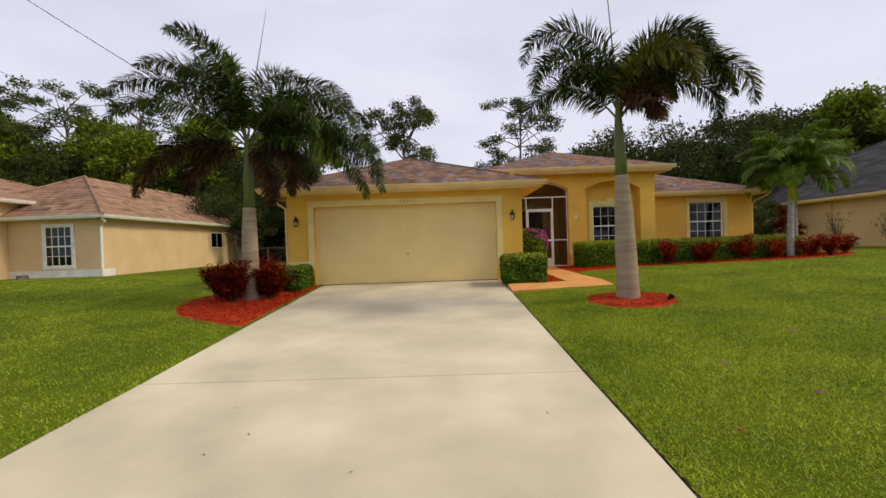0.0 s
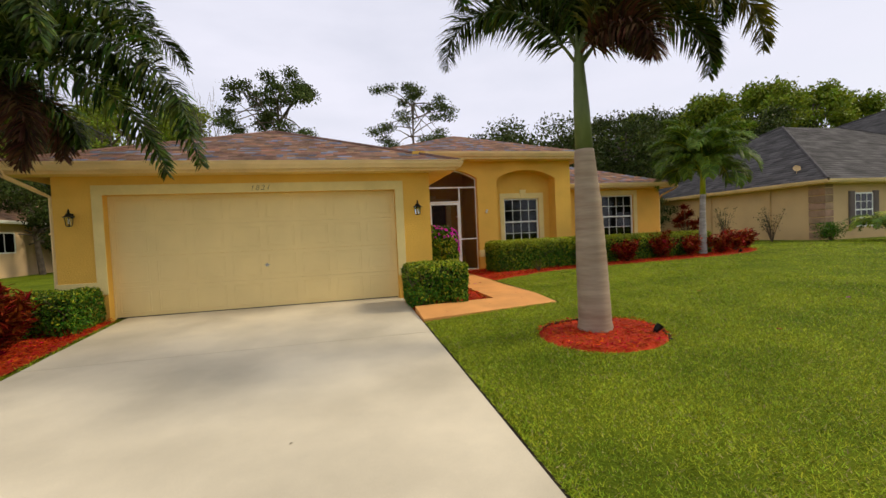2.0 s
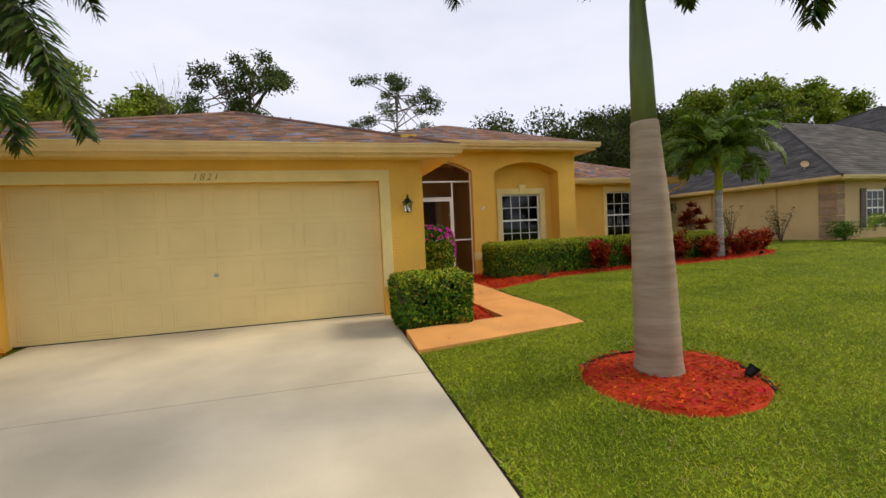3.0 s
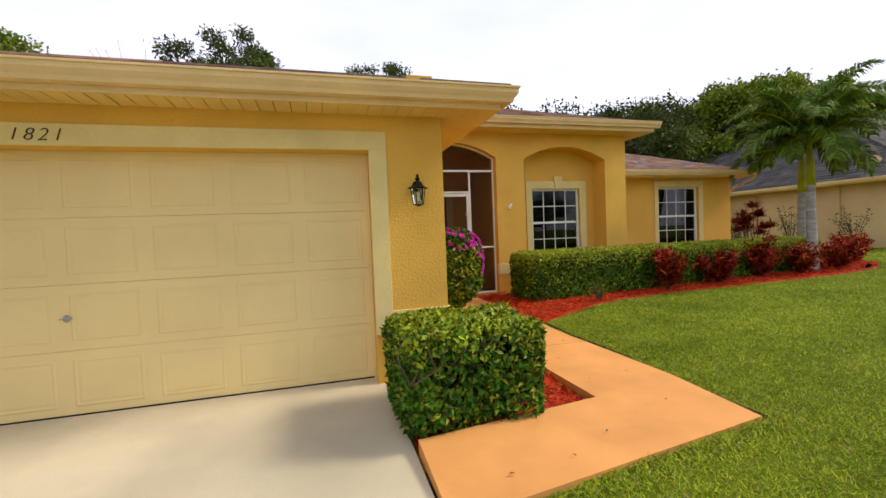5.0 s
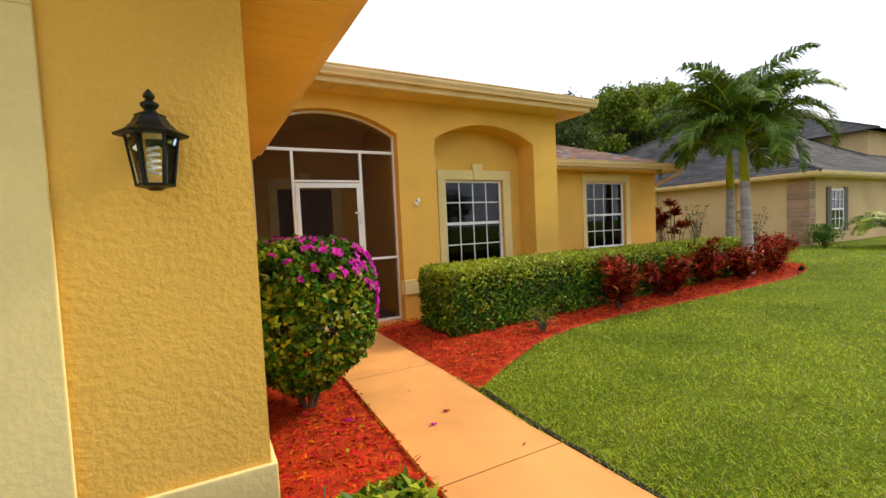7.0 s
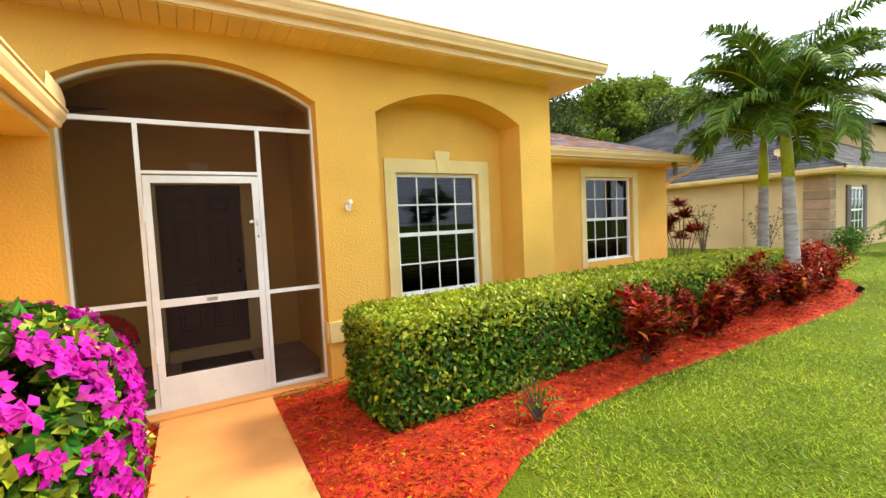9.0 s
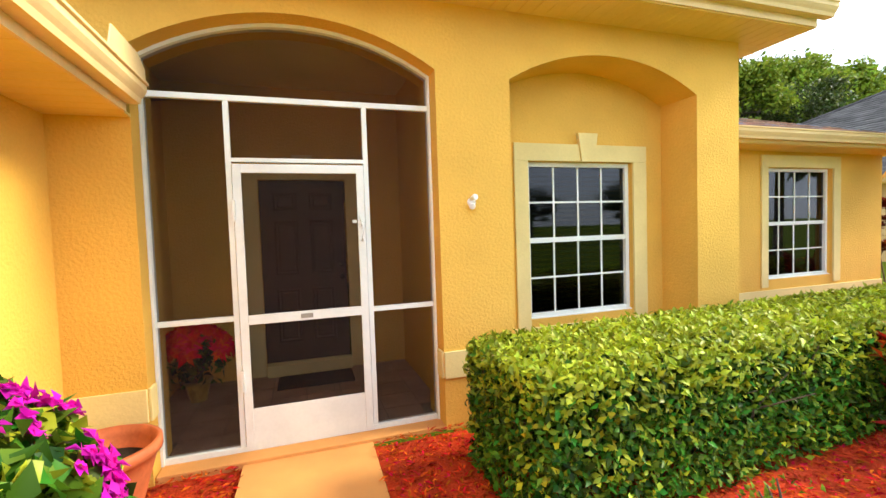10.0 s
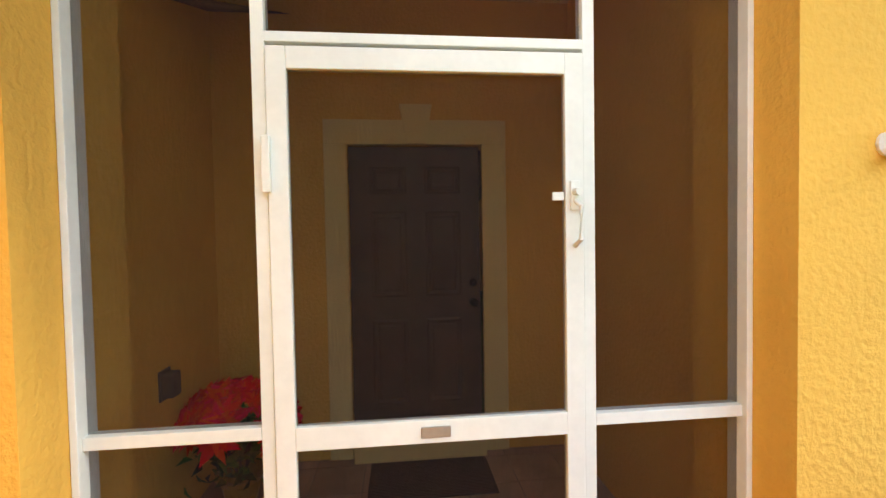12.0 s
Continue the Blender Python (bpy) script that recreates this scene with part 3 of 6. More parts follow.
def shingles(parent, corners, seed, mats=(0, 1, 2), exposure=0.135, tab=0.21, single=0, weights=(0.55, 0.27, 0.18), materials=None):
    """Courses of tabs over one roof plane. corners: eave left, eave right, top right, top left (top two may be one point)."""
    a, b, c, d = [Vector(p) for p in corners]
    rng = random.Random(seed)
    u = (b - a).normalized()
    n = u.cross((d - a)).normalized()
    if n.z < 0:
        n = -n
    v = n.cross(u)
    if v.z < 0:
        v = -v
    height = (d - a).dot(v)
    verts, faces, mi = [], [], []
    rows = int(height / exposure)
    for r in range(rows):
        s = r * exposure
        k = s / height
        x0 = (d - a).dot(u) * k
        x1 = (b - a).length + ((c - b).dot(u)) * k
        x = x0 - rng.random() * tab
        while x < x1:
            w = tab * rng.uniform(0.5, 1.3)
            xa, xb = max(x, x0), min(x + w - 0.006, x1)
            x += w
            if xb - xa < 0.02:
                continue
            lift = 0.007 + rng.random() * 0.006
            base = len(verts)
            k2 = min(1.0, (s + exposure) / height)
            t0, t1 = (d - a).dot(u) * k2, (b - a).length + ((c - b).dot(u)) * k2
            xc, xd = min(max(xb, t0 + 0.001), max(t1, t0 + 0.002)), min(max(xa, t0), t1)
            p = [a + u * xa + v * (s - 0.004 * rng.random()), a + u * xb + v * (s - 0.004 * rng.random()), a + u * xc + v * (s + exposure), a + u * xd + v * (s + exposure)]
            verts += [p[0] + n * 0.001, p[1] + n * 0.001, p[2] + n * 0.002, p[3] + n * 0.002, p[0] + n * lift, p[1] + n * lift]
            faces += [(base + 4, base + 5, base + 2, base + 3), (base, base + 1, base + 5, base + 4)]
            m = rng.choices(mats, weights)[0]
            mi += [m, m]
    raw("shingles", verts, faces, materials or [shingle_m, shingle_rust, shingle_slate], parent, "mixed brown, rust and slate-blue shingle tabs", "stuff", mat_index=mi)


def deck(parent, polys, material=None, thick=0.06, name="roof_deck"):
    bm = bmesh.new()
    for poly in polys:
        vs = [bm.verts.new(p) for p in poly]
        bm.faces.new(vs)
    bmesh.ops.remove_doubles(bm, verts=bm.verts, dist=0.001)
    part(name, bm, material or shingle_m, parent)


def gutter(parent, p, q, outward, name="gutter", mat=None, size=0.13, mitre_p=(0, 0, 0), mitre_q=(0, 0, 0)):
    """K-style gutter along p to q, with its back at the fascia."""
    p, q, o = Vector(p), Vector(q), Vector(outward)
    prof = [(0, 0), (0.075, 0), (0.085, 0.03), (0.1, 0.05), (0.115, 0.075), (0.115, 0.11), (0.128, 0.115), (0.128, 0.13), (0.108, 0.13), (0.1, 0.09), (0.06, 0.02), (0.01, 0.02), (0.01, 0.13), (0, 0.13)]
    bm = bmesh.new()
    a = [bm.verts.new(p + (o + Vector(mitre_p)) * u * size / 0.13 + Vector((0, 0, w * size / 0.13 - size))) for u, w in prof]
    b = [bm.verts.new(q + (o + Vector(mitre_q)) * u * size / 0.13 + Vector((0, 0, w * size / 0.13 - size))) for u, w in prof]
    bm.faces.new(a); bm.faces.new(b[::-1])
    for i in range(len(prof)):
        j = (i + 1) % len(prof)
        bm.faces.new((a[i], b[i], b[j], a[j]))
    part(name, bm, mat or metal_cream, parent)


def fascia(parent, x0, x1, y0, y1, z0, z1, mat=None):
    bm = bmesh.new()
    box(bm, x0, x1, y0, y1, z0, z1, 0.003)
    part("fascia", bm, mat or metal_cream, parent)


def soffit(parent, x0, x1, y0, y1, z, along, name="soffit"):
    """Grooved vinyl panels; along: the way that the grooves run."""
    bm = bmesh.new()
    s, a = 0.125, (x0 if along == "y" else y0)
    end = x1 if along == "y" else y1
    while a < end - 0.01:
        e = min(a + s, end)
        if along == "y":
            prism(bm, [(a, z + 0.02), (a, z + 0.006), (a + 0.007, z), (e - 0.004, z), (e - 0.004, z + 0.02)], "y", y0, y1)
        else:
            prism(bm, [(a, z + 0.02), (a, z + 0.006), (a + 0.007, z), (e - 0.004, z), (e - 0.004, z + 0.02)], "x", x0, x1)
        a = e
    part(name, bm, soffit_m, parent)


def garage_roof():
    r = thing("roof_garage", kind="structure", label="hipped shingle roof over the garage, with cream gutters")
    ez, x0, x1, y0 = 2.6, -3.76, 3.68, 10.05
    cx, half = (x0 + x1) / 2, (x1 - x0) / 2
    ay, az = y0 + half, 2.6 + half * PITCH
    yb = 19.0
    A, B, T = (x0, y0, ez), (x1, y0, ez), (cx, ay, az)
    C, D, T2 = (x1, yb, ez), (x0, yb, ez), (cx, yb, az)
    k = (x1 - 3.14) * PITCH
    deck(r, [(A, B, T), (B, (x1, 15.0, ez), (3.14, 15.0, ez + k), (3.14, yb, ez + k), T2, T), (A, T, T2, D)])
    shingles(r, (A, B, T, T), 1)
    shingles(r, (B, (x1, 15.0, ez), (cx, 15.0, az), T), 2)
    shingles(r, ((x0, yb, ez), A, T, (cx, yb, az)), 3)
    for q in ((A, T), (B, T)):
        bm = bmesh.new()
        tube(bm, [Vector(q[0]) + Vector((0, 0, 0.01)), Vector(q[1]) + Vector((0, 0, 0.012))], 0.035, 6)
        part("hip_cap", bm, shingle_m, r)
    bm = bmesh.new()
    box(bm, x0 + 0.08, x1 - 0.08, y0 + 0.06, y0 + 0.08, ez - 0.17, ez - 0.005)
    box(bm, x1 - 0.08, x1 - 0.06, y0 + 0.08, 14.86, ez - 0.17, ez - 0.005)
    box(bm, x0 + 0.06, x0 + 0.08, y0 + 0.08, 26, ez - 0.17, ez - 0.005)
    part("fascia", bm, metal_cream, r)
    gutter(r, (x0 + 0.06, y0 + 0.06, ez + 0.01), (x1 - 0.06, y0 + 0.06, ez + 0.01), (0, -1, 0), mitre_p=(-1, 0, 0), mitre_q=(1, 0, 0))
    gutter(r, (x1 - 0.06, y0 + 0.06, ez + 0.01), (x1 - 0.06, 14.86, ez + 0.01), (1, 0, 0), mitre_p=(0, -1, 0))
    gutter(r, (x0 + 0.06, 26, ez + 0.01), (x0 + 0.06, y0 + 0.06, ez + 0.01), (-1, 0, 0), mitre_q=(0, -1, 0))
    bm = bmesh.new()
    prism(bm, [(14.28, 2.56), (14.36, 2.75), (14.74, 2.75), (14.86, 2.69), (14.86, 2.56)], "x", x1 + 0.045, x1 + 0.052)
    part("splash_guard", bm, metal_cream, r)
    soffit(r, x0 + 0.08, x1 - 0.08, y0 + 0.08, G + 0.01, ez - 0.17, "y")
    soffit(r, 3.14, x1 - 0.08, G + 0.01, E_ - 0.002, ez - 0.17, "x")


garage_roof()


def main_roof():
    r = thing("roof_main", kind="structure", label="raised hipped shingle roof over the entry, with cream gutters")
    ez, x0, x1, y0 = 3.62, 2.3, 9.38, 14.5
    half = (x1 - x0) / 2
    cx, ay, az = (x0 + x1) / 2, y0 + half, ez + half * 0.36
    yb = 26.3
    A, B, T, C, D, T2 = (x0, y0, ez), (x1, y0, ez), (cx, ay, az), (x1, yb, ez), (x0, yb, ez), (cx, yb, az)
    deck(r, [(A, B, T), (B, C, T2, T), (A, T, T2, D)])
    shingles(r, (A, B, T, T), 4, weights=(0.45, 0.35, 0.2))
    shingles(r, (B, C, T2, T), 5, exposure=0.2, tab=0.5)
    shingles(r, (D, A, T, T2), 6, exposure=0.2, tab=0.5)
    bm = bmesh.new()
    box(bm, x0 + 0.08, x1 - 0.08, y0 + 0.06, y0 + 0.08, ez - 0.19, ez - 0.005)
    box(bm, x1 - 0.08, x1 - 0.06, y0 + 0.08, 26, ez - 0.19, ez - 0.005)
    box(bm, x0 + 0.06, x0 + 0.08, y0 + 0.08, 26, ez - 0.19, ez - 0.005)
    part("fascia", bm, metal_cream, r)
    gutter(r, (x0 - 0.03, y0 + 0.06, ez + 0.01), (x1 + 0.03, y0 + 0.06, ez + 0.01), (0, -1, 0))
    soffit(r, x0 + 0.08, x1 - 0.08, y0 + 0.08, E_ + 0.01, ez - 0.2, "y")
    soffit(r, 8.87, x1 - 0.08, E_ + 0.01, 26, ez - 0.2, "x")
    bm = bmesh.new()
    box(bm, 2.32, 2.44, E_ + 0.46, 26, 2.6, ez - 0.1)
    part("gable_wall", bm, stucco, r)
    # main ridge behind
    A, B, T, S = (-3.76, 15.5, 2.6), (-3.76, 26.5, 2.6), (1.9, 21.0, 4.65), (6.0, 21.0, 4.65)
    deck(r, [(A, (3.0, 15.5, 2.6), S, T), (A, T, B), (B, T, S, (9.0, 26.5, 2.6))], name="rear_deck")


main_roof()


def wing_roof():
    r = thing("roof_wing", kind="structure", label="low hipped shingle roof of the side wing, with a cream gutter")
    ez, x0, x1, y0 = 2.72, 8.87, 13.48, 15.5
    t = 4.2
    A, B, T, S = (x0, y0, ez), (x1, y0, ez), (x1 - t, y0 + t, ez + t * PITCH), (x0, y0 + t, ez + t * PITCH)
    C, D = (x1, 26.3, ez), (x1 - t, 26.3, ez + t * PITCH)
    deck(r, [(A, B, T, S), (B, C, D, T)])
    shingles(r, (A, B, T, S), 7, weights=(0.5, 0.32, 0.18))
    bm = bmesh.new()
    box(bm, x0 + 0.002, x1 - 0.08, y0 + 0.06, y0 + 0.08, ez - 0.15, ez - 0.005)
    box(bm, x1 - 0.08, x1 - 0.06, y0 + 0.08, 26, ez - 0.15, ez - 0.005)
    part("fascia", bm, metal_cream, r)
    gutter(r, (x0 + 0.005, y0 + 0.06, ez + 0.01), (x1 + 0.03, y0 + 0.06, ez + 0.01), (0, -1, 0))
    soffit(r, x0 + 0.002, x1 - 0.08, y0 + 0.08, W_ + 0.01, ez - 0.16, "y")
    soffit(r, 13.13, x1 - 0.08, W_ + 0.01, 26, ez - 0.16, "x")


wing_roof()


# ---- doors, windows, lamps of the house ----
def garage_door():
    d = thing("garage_door", (0, 10.62, 0), "closed cream sectional garage door with raised panels", "garage door")
    h, n = 2.115 / 4, 8
    w = 4.88 / n
    for s in range(4):
        bm = bmesh.new()
        box(bm, -2.44, 2.44, 0, 0.05, s * h + 0.001 if s else 0.015, (s + 1) * h - 0.001, 0.003)
        sec = part("door_section", bm, door_m, d)
        for i in range(n):
            bm = bmesh.new()
            x0, x1, z0, z1 = -2.44 + i * w + 0.06, -2.44 + (i + 1) * w - 0.06, s * h + 0.075, (s + 1) * h - 0.07
            a = [bm.verts.new(p) for p in ((x0, 0.0, z0), (x1, 0.0, z0), (x1, 0.0, z1), (x0, 0.0, z1))]
            b = [bm.verts.new(p) for p in ((x0 + .012, -0.005, z0 + .012), (x1 - .012, -0.005, z0 + .012), (x1 - .012, -0.005, z1 - .012), (x0 + .012, -0.005, z1 - .012))]
            c = [bm.verts.new(p) for p in ((x0 + .03, -0.002, z0 + .03), (x1 - .03, -0.002, z0 + .03), (x1 - .03, -0.002, z1 - .03), (x0 + .03, -0.002, z1 - .03))]
            e = [bm.verts.new(p) for p in ((x0 + .05, -0.005, z0 + .05), (x1 - .05, -0.005, z0 + .05), (x1 - .05, -0.005, z1 - .05), (x0 + .05, -0.005, z1 - .05))]
            for q, r_ in ((a, b), (b, c), (c, e)):
                for k in range(4):
                    bm.faces.new((q[k], q[(k + 1) % 4], r_[(k + 1) % 4], r_[k]))
            bm.faces.new(e)
            part("raised_panel", bm, door_m, sec)
    bm = bmesh.new()
    box(bm, -2.44, 2.44, -0.005, 0.05, 0.0, 0.016)
    part("bottom_seal", bm, rubber_m, d, "black rubber seal")
    bm = bmesh.new()
    lathe(bm, [(0.028, 0), (0.028, 0.008), (0.012, 0.012)], 12)
    box(bm, -0.045, 0.045, -0.006, 0.006, 0.012, 0.022, 0.003)
    box(bm, -0.006, 0.006, -0.03, 0.03, 0.012, 0.02, 0.002)
    bmesh.ops.transform(bm, matrix=pose(0.04, -0.002, 0.79, 90), verts=bm.verts)
    part("handle", bm, chrome_m, d, "dull steel T-handle lock")
    bm = bmesh.new()
    box(bm, -2.458, -2.44, -0.02, 0.03, 0, 2.1); box(bm, 2.44, 2.458, -0.02, 0.03, 0, 2.1); box(bm, -2.44, 2.44, -0.02, 0.0, 2.085, 2.113)
    part("door_stop", bm, door_m, d)


garage_door()


def curve_text(body, size, loc, material, name, label, parent=None, rot=(90, 0, 0), shear=0.25):
    cu = bpy.data.curves.new(name, "FONT")
    cu.body, cu.size, cu.extrude, cu.offset, cu.align_x, cu.shear, cu.space_character = body, size, 0.005, -0.0035, "CENTER", shear, 1.25
    o = new(name, cu)
    me = bpy.data.meshes.new_from_object(o)
    bpy.data.objects.remove(o)
    me.materials.clear()
    me.materials.append(material)
    o = new(name, me)
    o.matrix_world = pose(*loc, *rot)
    if parent:
        o.parent = parent
    return tagged(o, label)


def numbers():
    h = thing("house_number", (0.02, G - 0.022, 2.15), "dark bronze house number 1821 on the cream trim", "house number")
    for i, c in enumerate("1821"):
        curve_text(c, 0.135, (-0.135 + i * 0.09, -0.006, 0), number_m, "digit", "", h, shear=0.3)


numbers()


def window(name, x0, x1, z0, z1, y, wall_out, label, cols=4, keystone=True, trim_w=0.17, trim_y=None):
    t = thing(name, label=label, kind="structure")
    fr = bmesh.new()
    f = 0.045
    for a, b, c, d in ((x0, x0 + f, z0, z1), (x1 - f, x1, z0, z1), (x0 + f, x1 - f, z1 - f, z1), (x0 + f, x1 - f, z0, z0 + f)):
        box(fr, a, b, y, y + 0.07, c, d, 0.004)
    part("window_frame", fr, white_m, t, "white aluminium frame")
    zm = (z0 + z1) / 2
    bm = bmesh.new()
    box(bm, x0 + f, x1 - f, y + 0.01, y + 0.06, zm - 0.025, zm + 0.025, 0.003)
    part("meeting_rail", bm, white_m, t)
    bm = bmesh.new()
    box(bm, x0 - 0.01, x1 + 0.01, y - 0.03, y, z0 - 0.03, z0 + 0.012, 0.004)
    part("window_sill", bm, white_m, t)
    gx0, gx1 = x0 + f, x1 - f
    for s, (a, b) in enumerate(((z0 + f, zm - 0.025), (zm + 0.025, z1 - f))):
        yy = y + 0.03 if s else y + 0.04
        for i in range(cols):
            for j in range(2):
                u0, u1 = gx0 + (gx1 - gx0) * i / cols, gx0 + (gx1 - gx0) * (i + 1) / cols
                w0, w1 = a + (b - a) * j / 2, a + (b - a) * (j + 1) / 2
                bm = bmesh.new()
                box(bm, u0, u1, yy, yy + 0.004, w0, w1)
                p = part("pane", bm, glass, t)
                p.visible_shadow = False
        for i in range(1, cols):
            u = gx0 + (gx1 - gx0) * i / cols
            bm = bmesh.new()
            box(bm, u - 0.008, u + 0.008, yy - 0.01, yy - 0.001, a, b)
            part("muntin", bm, white_m, t)
        bm = bmesh.new()
        box(bm, gx0, gx1, yy - 0.012, yy - 0.003, (a + b) / 2 - 0.009, (a + b) / 2 + 0.009)
        part("muntin", bm, white_m, t)
    # surround
    p = (trim_y if trim_y is not None else wall_out)
    for q, (a, b, c, d) in enumerate(((x0 - trim_w + 0.02, x0 - 0.002, z0 - 0.1, z1 + 0.002), (x1 + 0.002, x1 + trim_w + 0.1 * 0, z0 - 0.1, z1 + 0.002), (x0 - trim_w + 0.02, x1 + trim_w, z1 + 0.002, z1 + 0.17))):
        bm = bmesh.new()
        box(bm, a, b, p - 0.025, p - 0.0015, c, d, 0.005)
        part("surround", bm, trim_m, t, "cream stucco surround")
    if keystone:
        cx = (x0 + x1) / 2 + 0.05
        bm = bmesh.new()
        prism(bm, [(cx - 0.075, z1), (cx + 0.075, z1), (cx + 0.115, z1 + 0.28), (cx - 0.115, z1 + 0.28)], "y", p - 0.045, p - 0.002)
        part("keystone", bm, trim_m, t)
    return t


def blind(x0, x1, z0, z1, y):
    b = thing("window_blind", (x0, y, z0), "lowered horizontal blind behind the window glass", "blind")
    bm = bmesh.new()
    for k in range(int((z1 - z0) / 0.05)):
        z = k * 0.05 + 0.01
        prism(bm, [(0.0, z), (0.022, z + 0.03), (0.024, z + 0.03), (0.002, z)], "x", 0.01, x1 - x0 - 0.01)
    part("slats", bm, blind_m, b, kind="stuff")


window("window_niche", 6.7, 7.93, 0.735, 2.275, E_ + 0.5, E_ + 0.45, "white twelve-light sash window with a cream keystone surround")
window("window_wing", 10.68, 12.0, 0.8, 2.34, W_ + 0.06, W_, "white sash window with glazing bars and a cream surround", keystone=False, trim_w=0.15)
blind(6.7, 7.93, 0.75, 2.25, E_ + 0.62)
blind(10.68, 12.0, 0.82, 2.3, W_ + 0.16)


def lantern(x, label):
    K = 0.78
    l = thing("wall_lantern", (x, G, 1.665), label, "wall lantern", "lanterns beside the garage door")
    bm = bmesh.new()
    box(bm, -0.032, 0.032, -0.022, -0.002, 0.1, 0.2, 0.01)
    part("backplate", bm, black_m, l)
    bm = bmesh.new()
    tube(bm, [(0, -0.02, 0.13), (0, -0.05, 0.19), (0, -0.1, 0.21), (0, -0.13, 0.19)], 0.009, 8)
    part("arm", bm, black_m, l)
    bm = bmesh.new()
    lathe(bm, [(0.118, 0.118), (0.122, 0.126), (0.085, 0.145), (0.062, 0.168), (0.05, 0.19), (0.052, 0.196), (0.028, 0.202), (0.018, 0.215), (0.03, 0.23), (0.03, 0.24), (0.012, 0.252), (0.02, 0.264), (0.016, 0.275), (0.003, 0.292)], 6, (0, -0.13, 0))
    part("roof_cap", bm, black_m, l)
    bm = bmesh.new()
    lathe(bm, [(0.02, -0.082), (0.03, -0.075), (0.064, -0.068), (0.066, -0.058), (0.03, -0.055)], 6, (0, -0.13, 0))
    part("base_plate", bm, black_m, l)
    for k in range(6):
        a = math.pi / 3 * k
        bm = bmesh.new()
        tube(bm, [(0.06 * math.cos(a), -0.13 + 0.06 * math.sin(a), -0.06), (0.085 * math.cos(a), -0.13 + 0.085 * math.sin(a), 0.125)], 0.005, 4)
        part("cage_bar", bm, black_m, l)
    bm = bmesh.new()
    lathe(bm, [(0.057, -0.056), (0.083, 0.116)], 6, (0, -0.13, 0))
    part("glass_shade", bm, lamp_glass, l).visible_shadow = False
    bm = bmesh.new()
    pts = [(0.018 * math.cos(k * 0.9), -0.13 + 0.018 * math.sin(k * 0.9), -0.02 + k * 0.0035) for k in range(30)]
    tube(bm, pts, 0.006, 6)
    part("bulb", bm, white_wood, l, "white spiral bulb")
    l.scale = (K, K, K)


lantern(2.87, "black hexagonal wall lantern with clear glass, beside the garage door")
lantern(-2.9, "black hexagonal wall lantern with clear glass, beside the garage door")


